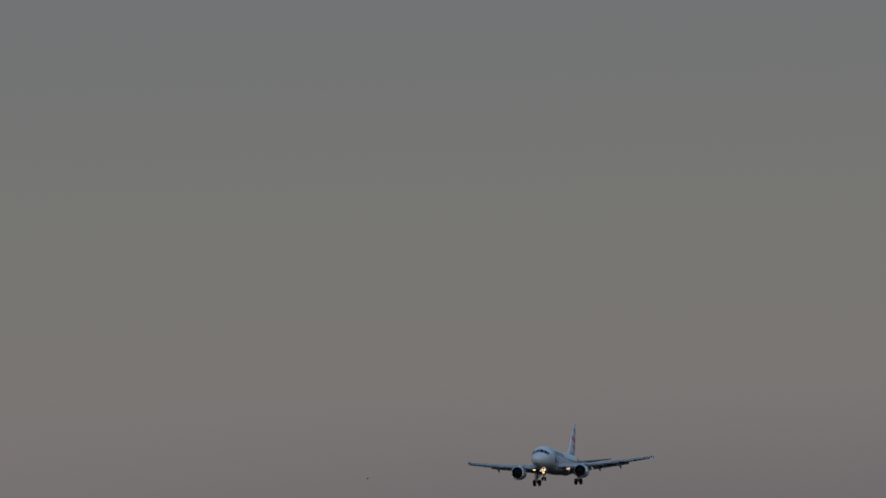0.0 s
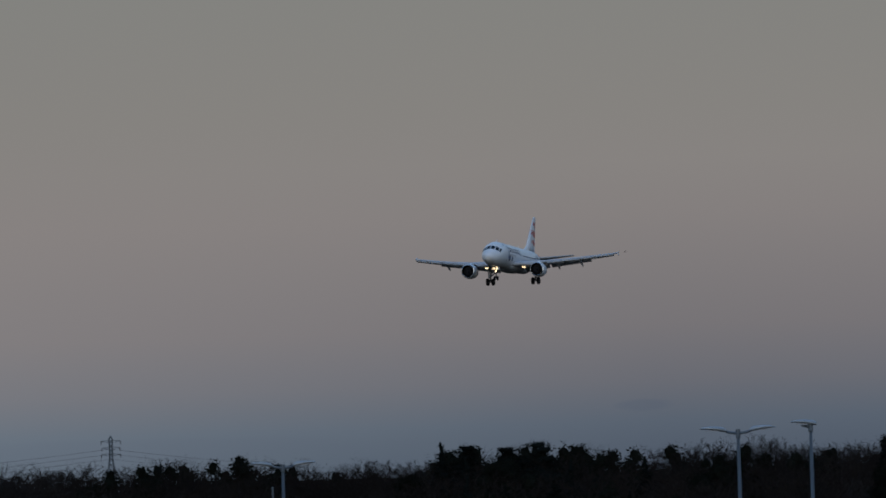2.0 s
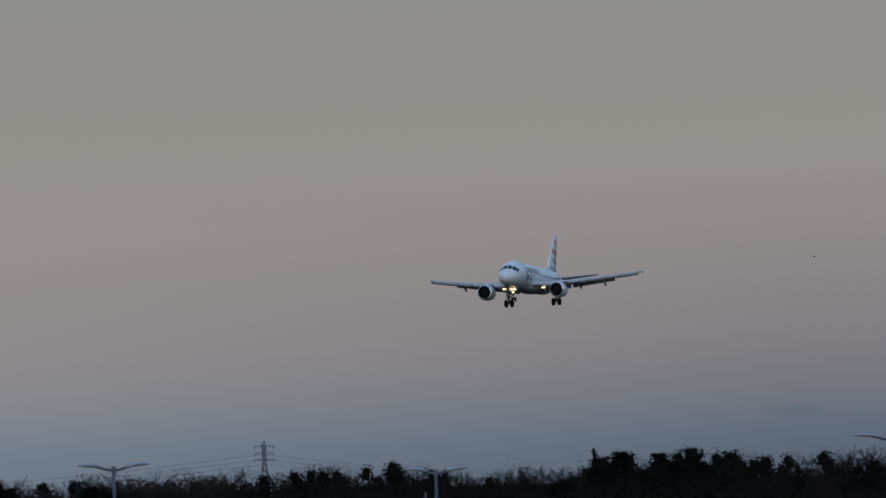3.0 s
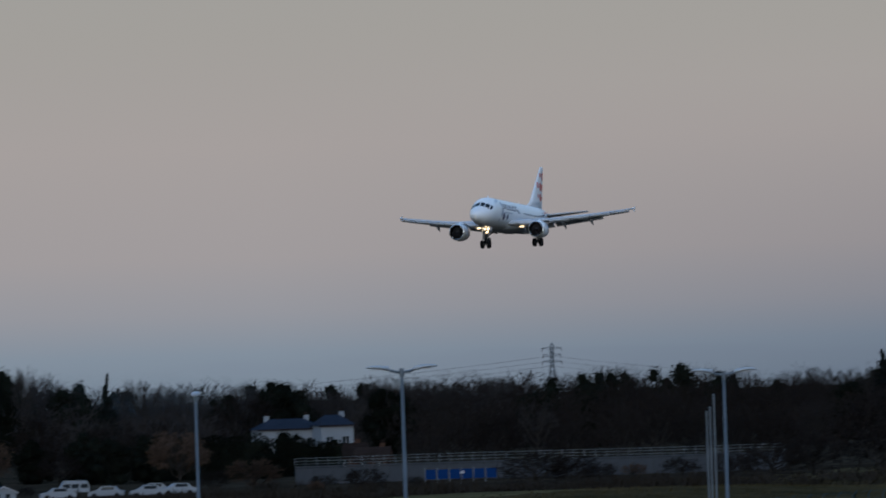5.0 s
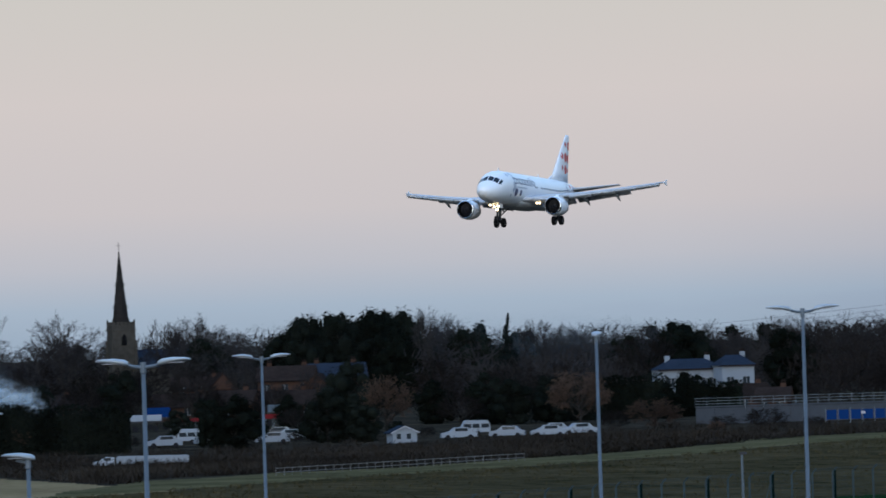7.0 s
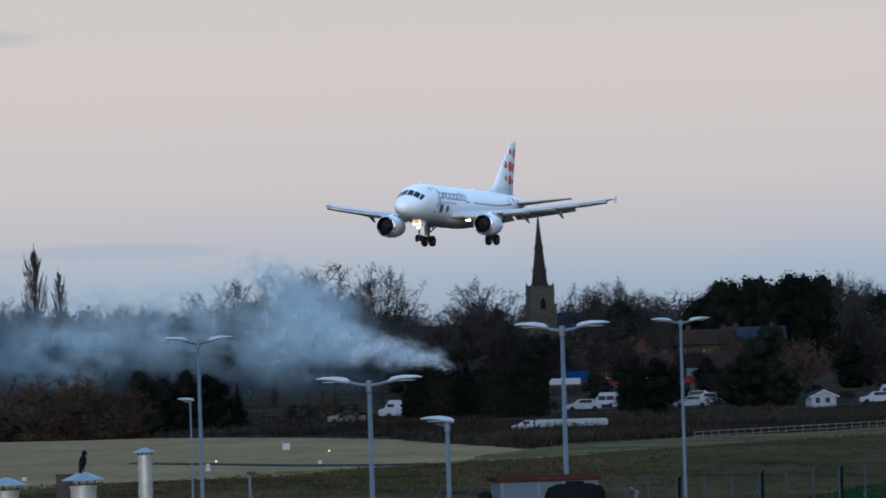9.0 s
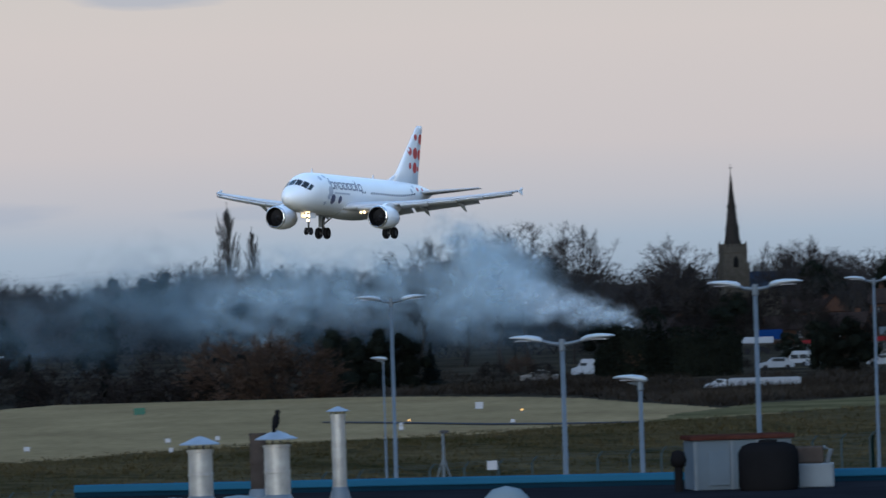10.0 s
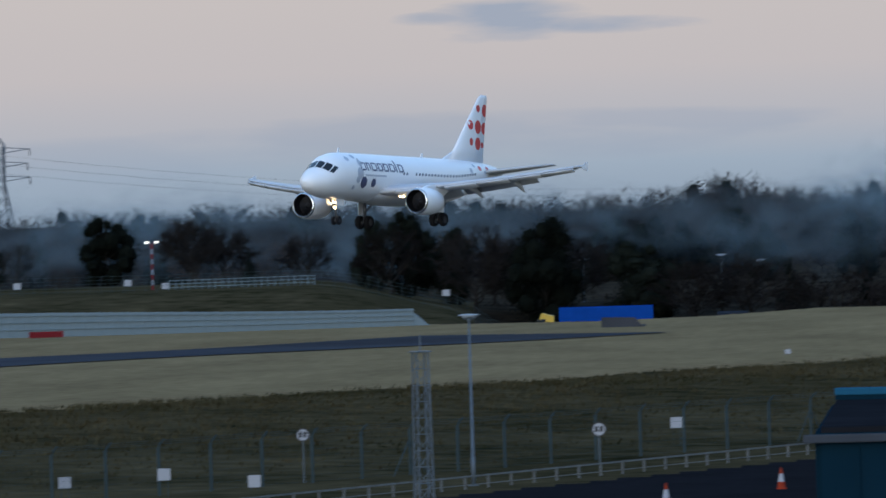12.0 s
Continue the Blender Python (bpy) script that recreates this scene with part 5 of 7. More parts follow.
retaining_wall()
white_railing("road_railing", "thin metal railing along the road above the wall", 3.15, 6.7, 1000.3, 1000.3, 44, 1.1, M["galvanised"], lift=2.35, thick=0.03)
h_ = thing("site_hoarding", "bright blue site hoarding below the concrete wall", "hoarding")
for i in range(6):
    part("panel", box(1.25, 0.06, 1.15, 0, 0, 0.0, 0.01), M["hoarding_blue"], h_, m=pose(*at(4.13 + 0.088 * i, 955, 0.75), rz=-4))
    part("post", box(0.08, 0.08, 2.1, -0.65, 0.05, -0.95), M["galvanised"], h_, m=pose(*at(4.13 + 0.088 * i, 955, 0.95), rz=-4))
part("panel_print", box(0.5, 0.02, 0.3, 0, -0.05, 0.4), M["sign_white"], h_, "white blurred print", m=pose(*at(4.36, 955, 0.95), rz=-4))


# ---- caravans, cars and sheds of the park beyond the bank ----
def caravan(b, d, turn, long=3.5, tall=1.3):
    d *= 0.935
    foot = height(*at(b, d)[:2])
    c = thing("caravan", "white touring caravan parked in a yard", "caravan", pose(*at(b, d, foot), rz=turn), "parked caravans")
    o = [(-long / 2, 0.45), (long / 2, 0.45), (long / 2, tall), (long / 2 - 0.3, tall + 0.55), (-long / 2 + 0.5, tall + 0.6), (-long / 2, tall - 0.2)]
    body = part("body", prism(o, 2.1), M["vehicle_white"], c)
    for x in (-long * 0.3, 0.0, long * 0.32):
        part("window", box(0.9, 0.04, 0.5, x, -1.06, 0.95, 0.01), M["glass_dark"], body, "dark caravan window")
    for y in (-0.95, 0.95):
        part("wheel", lathe([(0.0, -0.1), (0.3, -0.1), (0.3, 0.1), (0.0, 0.1)], 14, "Y", origin=(0.1, y, 0.3)), M["tyre"], c)
    part("drawbar", tube([(-long / 2, 0, 0.5), (-long / 2 - 1.2, 0, 0.4)], 0.05, 5), M["dark_metal"], c)


def car(b, d, turn, mat, van=False, label=""):
    d *= 0.94
    foot = height(*at(b, d)[:2])
    c = thing("van" if van else "car", label or ("white panel van parked in a yard" if van else "parked saloon car in a yard"), "van" if van else "car", pose(*at(b, d, foot), rz=turn), "parked vehicles")
    o = [(-2.5, 0.35), (2.5, 0.35), (2.5, 2.1), (-1.2, 2.15), (-1.75, 1.25), (-2.45, 1.05)] if van else [(-2.1, 0.3), (2.1, 0.3), (2.1, 0.85), (1.6, 0.95), (1.1, 1.42), (-0.5, 1.45), (-1.15, 0.98), (-2.05, 0.8)]
    body = part("body", prism(o, 1.75), mat, c)
    part("side_glass", box(1.5 if not van else 0.8, 1.78, 0.36, 0.25 if not van else -1.1, 0, 1.0 if not van else 1.35, 0.03), M["glass_dark"], body, "dark side windows")
    for x in (-1.35, 1.3):
        for y in (-0.8, 0.8):
            part("wheel", lathe([(0.0, -0.1), (0.31, -0.1), (0.31, 0.1), (0.0, 0.1)], 14, "Y", origin=(x, y, 0.31)), M["tyre"], c)


for b, d, tn in ((1.55, 1030, 5), (-0.5, 1035, -4)):
    caravan(b, d, tn)
for b, d, tn, vn in ((1.43, 985, 4, False), (1.78, 990, -6, False), (2.08, 985, 3, False), (2.12, 1010, 0, False), (2.3, 1000, 10, False), (-0.36, 1010, 6, False), (-0.7, 1000, 3, False), (-0.55, 1040, -5, False), (0.08, 1000, 0, False), (0.2, 1030, 4, False), (0.12, 1060, -8, False), (-2.03, 985, 4, True), (-2.42, 940, 2, False)):
    car(b, d, tn, M["vehicle_white"] if rng.random() < 0.75 else M["vehicle_dark"], vn)


def hut(b, d):
    foot = height(*at(b, d)[:2])
    h = thing("park_hut", "small white gabled hut with dark openings", "hut", pose(*at(b, d, foot), rz=8))
    part("wall", box(2.8, 4.5, 1.25), M["render_white"], h)
    part("gable", prism([(-1.4, 1.25), (1.4, 1.25), (0, 1.85)], 4.5), M["render_white"], h)
    bm = bmesh.new()
    for sx in (-1, 1):
        prism([(0, 1.9), (sx * 1.7, 1.13), (sx * 1.7, 1.25), (0, 2.02)], 5.0, bm=bm)
    part("roof", bm, M["slate"], h, "dark shallow roof")
    for x in (-0.7, 0.45):
        part("window", box(0.5, 0.05, 0.6, x, -2.26, 0.5), M["glass_dark"], h, "dark window")
    part("bargeboard", prism([(-1.7, 1.1), (0, 1.88), (1.7, 1.1), (1.7, 1.24), (0, 2.02), (-1.7, 1.24)], 0.06, Matrix.Translation((0, -2.52, 0))), M["sign_white"], h, "white bargeboard")


hut(1.018, 908)


def yard_trailer(b, d, long, mat, label, tall=2.0, base=0.9):
    foot = height(*at(b, d)[:2])
    t = thing("box_trailer", label, "trailer", pose(*at(b, d, foot), rz=3), "yard trailers")
    part("box", box(long, 2.4, tall, 0, 0, base, 0.05), mat, t)
    part("chassis", box(long, 2.0, 0.2, 0, 0, base - 0.21), M["dark_metal"], t)
    for x in (-long * 0.35, long * 0.3):
        for y in (-0.95, 0.95):
            part("wheel", lathe([(0.0, -0.12), (0.4, -0.12), (0.4, 0.12), (0.0, 0.12)], 14, "Y", origin=(x, y, 0.4)), M["tyre"], t)


yard_trailer(-0.83, 1105, 4.3, M["vehicle_white"], "white box trailer in the yard", 0.85, 1.5)
yard_trailer(-0.74, 1118, 3.3, M["hoarding_blue"], "blue box trailer in the yard", 1.35, 1.75)
yard_trailer(0.11, 1118, 2.2, M["cabin_blue"], "pale site cabin in the yard", 1.0, 2.0)


def site_barrier(b0, b1, d, n, e, high):
    """Red and white plastic barrier panels on feet, in a row."""
    g = thing("site_barrier", "row of red plastic site barrier panels in the yard", "barrier")
    for k in range(n):
        b = b0 + (b1 - b0) * (k + 0.5) / n
        foot = height(*at(b, d)[:2])
        wide = d * math.radians((b1 - b0) / n) - 0.06
        z = level(e, d)
        part("panel", box(wide, 0.08, high, 0, 0, z - high, 0.02), M["hoarding_red"], g, m=pose(*at(b, d), rz=-b))
        for x in (-wide * 0.4, wide * 0.4):
            part("leg", box(0.06, 0.06, z - high - foot + 0.05, x, 0, foot - 0.05), M["galvanised"], g, m=pose(*at(b, d), rz=-b))


site_barrier(-0.66, -0.4, 1102, 4, -0.495, 0.5)
site_barrier(0.03, 0.33, 1102, 5, -0.483, 0.6)


def low_tanker(b, d):
    foot = height(*at(b, d)[:2])
    t = thing("covered_trailer", "long low white covered trailer behind a car", "trailer", pose(*at(b, d, foot), rz=2))
    part("cover", prism([(-2.4, 0.45), (4.7, 0.45), (4.7, 1.12), (4.5, 1.2), (-2.2, 1.24), (-2.4, 1.1)], 1.9), M["vehicle_white"], t)
    part("car", prism([(-4.8, 0.35), (-2.6, 0.35), (-2.6, 1.15), (-3.4, 1.2), (-4.1, 0.82), (-4.8, 0.7)], 1.7), M["vehicle_white"], t)
    part("car_glass", box(0.7, 1.72, 0.3, -3.3, 0, 0.83, 0.02), M["glass_dark"], t)
    for x in (-4.3, -2.95, 0.5, 2.2, 3.2):
        for y in (-0.75, 0.75):
            part("wheel", lathe([(0.0, -0.1), (0.32, -0.1), (0.32, 0.1), (0.0, 0.1)], 14, "Y", origin=(x, y, 0.32)), M["tyre"], t)


low_tanker(-0.875, 778)


# ---- trees ----
def tapered(verts, faces, a, b, r0, r1, sides=4):
    """A tapered stick from a to b; pointed when r1 is 0."""
    d = (b - a)
    u = d.orthogonal().normalized()
    v = d.normalized().cross(u)
    k = len(verts)
    ring = [(u * math.cos(2 * math.pi * i / sides) + v * math.sin(2 * math.pi * i / sides)) for i in range(sides)]
    verts.extend(a + q * r0 for q in ring)
    if r1 <= 0:
        verts.append(b)
        faces.extend((k + i, k + (i + 1) % sides, k + sides) for i in range(sides))
    else:
        verts.extend(b + q * r1 for q in ring)
        faces.extend((k + i, k + (i + 1) % sides, k + sides + (i + 1) % sides, k + sides + i) for i in range(sides))


def bare_tree_meshes(seed, h=16.0, wide=0.42, low=0.25, limbs=9, subs=7, twigs=9, fine=5, droop=0.0, thick=1.0, lumpy=0.16, fuzz=1.5):
    """Limbs and twigs of a leafless tree that fill a rounded, uneven crown. wide: the crown's radius against the height; low: where it begins."""
    rng = random.Random(seed)
    tv, tf, cv, cf = [], [], [], []
    mid = Vector((0, 0, h * (0.5 + low / 2)))
    size = Vector((wide * h, wide * h, h * (0.5 - low / 2)))

    def crown(d, q):
        k = q * (1 + lumpy * 1.6 * noise.noise(d * 1.7 + Vector((seed, 0, 0))) + lumpy * 0.8 * noise.noise(d * 4.1 + Vector((0, seed, 0))))
        return mid + Vector((d.x * size.x, d.y * size.y, d.z * size.z)) * k

    def branch(a, b, r0, r1, sides, rise):
        """A bent branch; gives its points."""
        ln = (b - a).length
        pts = [a]
        for k in (1, 2, 3, 4):
            u = k / 4
            q = a.lerp(b, u) + Vector((rng.gauss(0, 0.04), rng.gauss(0, 0.04), rng.gauss(0, 0.03))) * ln * (0 if k == 4 else 1) + Vector((0, 0, rise * ln * 4 * u * (1 - u)))
            if sides > 3 or k % 2 == 0:
                tapered(tv, tf, pts[-1] if sides > 3 else pts[-2], q, r0 + (r1 - r0) * (u - (0.25 if sides > 3 else 0.5)), r0 + (r1 - r0) * u, sides)
            pts.append(q)
        return pts

    def along_pts(pts, u):
        k = min(3, int(u * 4))
        return pts[k].lerp(pts[k + 1], u * 4 - k)

    stem = branch(Vector((0, 0, -0.2)), Vector((rng.gauss(0, 0.01) * h, rng.gauss(0, 0.01) * h, h * (low + 0.3))), 0.017 * h * thick, 0.008 * h * thick, 6, 0)
    for i in range(limbs):
        a = 2.4 * i + rng.uniform(-0.4, 0.4)
        zd = -0.35 + 1.25 * (i + 0.5) / limbs
        d = Vector((math.cos(a) * math.sqrt(max(0.05, 1 - zd * zd)), math.sin(a) * math.sqrt(max(0.05, 1 - zd * zd)), zd)).normalized()
        start = along_pts(stem, min(0.99, max(0.25, 0.3 + 0.65 * (i + rng.random()) / limbs)))
        limb = branch(start, crown(d, 0.62), 0.0075 * h * thick, 0.003 * h * thick, 5, -0.08)
        for _ in range(subs):
            d2 = (d + Vector((rng.gauss(0, 1), rng.gauss(0, 1), rng.gauss(0.1, 0.9))) * 0.42).normalized()
            sub_ = branch(along_pts(limb, rng.uniform(0.3, 0.99)), crown(d2, rng.uniform(0.72, 0.94)), 0.003 * h * thick, 0.0011 * h * thick, 3, -0.05 + 0.1 * droop)
            for _ in range(twigs):
                p = along_pts(sub_, rng.uniform(0.3, 0.99))
                w = (d2 * 0.7 + Vector((rng.gauss(0, 1), rng.gauss(0, 1), rng.gauss(0.25, 0.8) - 2.2 * droop)) * 0.55).normalized()
                ln = rng.uniform(0.035, 0.085) * h
                q = p + w * ln
                tapered(cv, cf, p, q, 0.0011 * h * fuzz, 0, 3)
                for _ in range(fine):
                    m1 = p.lerp(q, rng.uniform(0.25, 1.0))
                    w2 = (w + Vector((rng.gauss(0, 1), rng.gauss(0, 1), rng.gauss(0.1, 0.9) - 3.0 * droop)) * 0.6).normalized()
                    side = (Matrix.Rotation(rng.uniform(0, 6.28), 3, w2) @ w2.orthogonal()).normalized() * 0.0011 * h * fuzz
                    n = len(cv)
                    cv.extend((m1 - side, m1 + side, m1 + w2 * ln * rng.uniform(0.35, 0.8) * (1 + 1.6 * droop)))
                    cf.append((n, n + 1, n + 2))
    k = h / max(v.z for v in cv)
    for arr in (tv, cv):
        for v in arr:
            v *= k
    return tv, tf, cv, cf


def leafy_meshes(seed, h=12.0, lobes=7, radius=3.4, low=0.1, tufts=1500, tuft=0.5, shape="round", lobe=0.74, core=0.8):
    """A trunk, a dark inner mass and many small leaf tufts on overlapping lobes."""
    rng = random.Random(seed)
    tv, tf, cv, cf = [], [], [], []
    tapered(tv, tf, Vector((0, 0, -0.2)), Vector((0.1, 0, h * 0.8)), 0.02 * h, 0.008 * h, 6)
    blobs = []
    for i in range(lobes):
        u = (i + 0.5) / lobes
        z = h * (low + (0.93 - low) * u)
        if shape == "round":
            rr = radius * (0.55 + 0.5 * math.sin(math.pi * (0.15 + 0.8 * u))) * rng.uniform(0.75, 1.2) * lobe
            wide = radius * 1.25 * (1 - lobe) + radius * 0.3
            taper = math.sin(math.pi * (0.16 + 0.76 * u))
            c = Vector((rng.uniform(-1, 1) * wide * taper, rng.uniform(-1, 1) * wide * taper, z + rng.uniform(-0.04, 0.05) * h))
            blobs.append((c, Vector((rr, rr, rr * rng.uniform(0.75, 1.25)))))
        elif shape == "cone":
            rr = radius * (1.05 - 0.95 * u)
            c = Vector((rng.uniform(-0.4, 0.4) * rr, rng.uniform(-0.4, 0.4) * rr, z + rng.uniform(-0.02, 0.02) * h))
            blobs.append((c, Vector((rr * rng.uniform(0.6, 0.95), rr * rng.uniform(0.6, 0.95), h * rng.uniform(1.0, 1.7) / lobes))))
        else:  # pine: flat plates on a bare stem
            ang = rng.uniform(0, 6.28)
            off = radius * rng.uniform(0.1, 0.6) * (1.1 - 0.6 * u)
            z = h * (0.45 + 0.5 * u)
            c = Vector((math.cos(ang) * off, math.sin(ang) * off, z))
            rr = radius * rng.uniform(0.45, 0.7) * (1.15 - 0.55 * u)
            blobs.append((c, Vector((rr, rr, rr * 0.42))))
            tapered(tv, tf, Vector((0.05, 0, z - h * 0.08)), c, 0.008 * h, 0.004 * h, 4)
    for c, r in blobs:
        tapered(tv, tf, Vector((0.05, 0, max(0.3, c.z - 0.25 * h))), c, 0.007 * h, 0.003 * h, 4)
    total = sum(r.x * r.y for c, r in blobs)
    for c, r in blobs:
        # inner mass
        bm = bmesh.new()
        bmesh.ops.create_icosphere(bm, subdivisions=2, radius=1)
        k = len(cv)
        for v in bm.verts:
            w = core + 0.22 * noise.noise(v.co * 2.3 + c)
            cv.append(c + Vector((v.co.x * r.x, v.co.y * r.y, v.co.z * r.z)) * w)
        cf.extend(tuple(k + v.index for v in f.verts) for f in bm.faces)
        bm.free()
        for _ in range(int(tufts * r.x * r.y / total)):
            d = Vector((rng.gauss(0, 1), rng.gauss(0, 1), rng.gauss(0, 1))).normalized()
            w = rng.uniform(0.8, 1.1) ** 1.0 + (rng.uniform(0.08, 0.3) if rng.random() < 0.3 else 0.0) + 0.14 * noise.noise(d * 2.3 + c)
            p = c + Vector((d.x * r.x, d.y * r.y, d.z * r.z)) * w
            a = Vector((rng.gauss(0, 1), rng.gauss(0, 1), rng.gauss(0, 0.7))).normalized()
            b = a.cross(d + Vector((0.01, 0.02, 0.03))).normalized()
            s = tuft * rng.uniform(0.5, 1.2)
            k = len(cv)
            cv.extend((p - a * s * 0.5, p + b * s * 0.3, p + a * s * 0.6 + d * s * 0.3, p - b * s * 0.3))
            cf.append((k, k + 1, k + 2, k + 3))
    top = max(v.z for v in cv)
    k = h / top
    for arr in (tv, cv):
        for v in arr:
            v *= k
    return tv, tf, cv, cf


def spire_meshes(seed, h=20.0):
    """A poplar: a straight stem with many steep branches and fine upright twigs."""
    rng = random.Random(seed)
    tv, tf, cv, cf = [], [], [], []
    tapered(tv, tf, Vector((0, 0, -0.2)), Vector((0.1, 0, h * 0.97)), 0.018 * h, 0.002 * h, 6)
    for i in range(110):
        u = 0.12 + 0.84 * i / 110
        a = rng.uniform(0, 6.28)
        reach = h * 0.105 * (math.sin(math.pi * min(1.0, 0.22 + 0.78 * u)) ** 0.8 * 0.9 + 0.12) * rng.uniform(0.75, 1.05) * min(1.0, 3.0 * (1.02 - u)) ** 0.7
        p = Vector((0.1 * u, 0, u * h * 0.93))
        q = p + Vector((math.cos(a) * reach, math.sin(a) * reach, min(reach * rng.uniform(2.0, 3.0), h * (1.0 - u) * 0.8)))
        tapered(tv, tf, p, q, 0.004 * h * (1.1 - u), 0.001 * h, 3)
        for _ in range(40):
            m = p.lerp(q, rng.uniform(0.15, 1.0))
            w = Vector((rng.gauss(0, 0.2), rng.gauss(0, 0.2), rng.uniform(0.5, 1.1))) * h * rng.uniform(0.015, 0.04)
            tapered(cv, cf, m, m + w, 0.0021 * h, 0, 3)
    k = h / max(v.z for v in cv)
    for arr in (tv, cv):
        for v in arr:
            v *= k
    return tv, tf, cv, cf


PROTO = {}
FAR = {"bare": [bare_tree_meshes(110 + i, 16, 0.4, 0.15, 8, 7, 9, 5, thick=1.4, fuzz=2.4, lumpy=0.1) for i in range(5)], "leafy": [leafy_meshes(120 + i, 12, 11, 4.0, 0.03, 900, 0.75, lobe=0.5, core=0.7) for i in range(3)]}


def tree_meshes(key, maker, bark, crown):
    tv, tf, cv, cf = maker
    PROTO.setdefault(key, []).append((mesh_of("trunk", tv, tf, bark), mesh_of("crown", cv, cf, crown)))


for i in range(6):
    tree_meshes("bare", bare_tree_meshes(10 + i, 16, 0.4, 0.2, 10, 8, 10, 7, fuzz=1.35), M["bark"], M["twig"])
for i in range(4):
    tree_meshes("tall", bare_tree_meshes(30 + i, 20, 0.26, 0.3, 9, 8, 10, 6, lumpy=0.22, fuzz=1.3), M["bark"], M["twig"])
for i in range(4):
    tree_meshes("thicket", bare_tree_meshes(40 + i, 10, 0.5, 0.02, 12, 9, 11, 7, thick=1.3, fuzz=2.6), M["bark"], M["dimmed_twig"])
for i in range(3):
    tree_meshes("russet", bare_tree_meshes(50 + i, 10, 0.5, 0.04, 12, 9, 12, 8, thick=1.4, lumpy=0.1, fuzz=2.8), M["bark"], M["russet_twig"])
tree_meshes("willow", bare_tree_meshes(61, 9, 0.55, 0.05, 12, 10, 11, 6, droop=0.5, thick=1.5, lumpy=0.08, fuzz=2.8), M["bark"], M["russet_twig"])
for i in range(2):
    tree_meshes("poplar", spire_meshes(65 + i), M["bark"], M["twig"])
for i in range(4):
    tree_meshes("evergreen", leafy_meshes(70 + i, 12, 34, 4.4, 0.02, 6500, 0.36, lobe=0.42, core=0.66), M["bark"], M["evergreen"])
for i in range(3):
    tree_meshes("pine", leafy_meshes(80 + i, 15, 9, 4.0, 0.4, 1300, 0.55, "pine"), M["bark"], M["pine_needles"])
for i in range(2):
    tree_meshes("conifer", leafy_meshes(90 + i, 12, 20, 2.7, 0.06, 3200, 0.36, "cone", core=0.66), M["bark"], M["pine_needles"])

TREE_WORDS = {"bare": "leafless broad-crowned tree with fine dark twigs", "tall": "tall leafless tree with an open twiggy crown", "thicket": "dense leafless dark thicket tree",
              "russet": "rounded russet-brown leafless tree", "willow": "drooping russet willow without leaves", "poplar": "slender upright leafless poplar tree",
              "evergreen": "dark dense evergreen tree with an uneven crown", "pine": "dark pine with layered flat foliage", "conifer": "dark pointed conifer with dense boughs"}
NOMINAL = {"bare": 16, "tall": 20, "thicket": 10, "russet": 10, "willow": 9, "poplar": 20, "evergreen": 12, "pine": 15, "conifer": 12}
trng = random.Random(77)


def tree(kind, b, d, top_e, broad=1.0):
    """A tree whose top shows at an elevation; broad: its width against its height."""
    foot = height(*at(b, d)[:2])
    h = max(1.5, level(top_e, d) - foot)
    k = h / NOMINAL[kind]
    pick = trng.choice(PROTO[kind])
    t = thing("tree" if kind not in ("thicket",) else "thicket_tree", TREE_WORDS[kind], "tree",
              Matrix.Translation(at(b, d, foot)) @ Matrix.Rotation(trng.uniform(0, 6.28), 4, "Z") @ Matrix.Diagonal((k * broad, k * broad, k, 1)), "woodland trees")
    part("trunk", pick[0], None, t)
    part("crown", pick[1], None, t)


# skyline of the far woods: bearing, elevation of the tops
SKY_B = [-14, -12, -10.5, -9.5, -8.5, -7.5, -7, -6.55, -6.1, -5.5, -5, -4.3, -3.7, -3.3, -2.95, -2.3, -2.05, -1.8, -1.4, -1.15, -0.8, -0.5, -0.2, 0.1, 0.3, 0.9, 1.1, 1.4, 1.8, 2.1, 2.4]
SKY_E = [0.08, 0.09, 0.11, 0.13, 0.12, 0.12, 0.14, 0.23, 0.15, 0.15, 0.22, 0.2, 0.21, 0.2, 0.2, 0.2, 0.16, 0.08, 0.18, 0.13, 0.15, 0.26, 0.2, 0.14, 0.25, 0.29, 0.27, 0.21, 0.12, 0.15, 0.13]
SKY_B += [2.9, 3.2, 3.4, 3.7, 4.2, 4.7, 5.1, 5.5, 6.0, 6.5, 7.2, 7.45, 8.3, 8.8, 9.0, 9.5, 10.2, 11, 12]
SKY_E += [0.14, 0.14, 0.08, 0.14, 0.165, 0.165, 0.145, 0.155, 0.165, 0.11, 0.12, 0.19, 0.2, 0.125, 0.145, 0.18, 0.155, 0.18, 0.18]


def skyline(b):
    return float(np.interp(b, SKY_B, SKY_E))


def leafy_zone(b):
    return 0.2 < b < 1.15 or 7.35 < b < 8.9 or 2.85 < b < 3.25 or b > 10.6 or 1.5 < b < 1.75


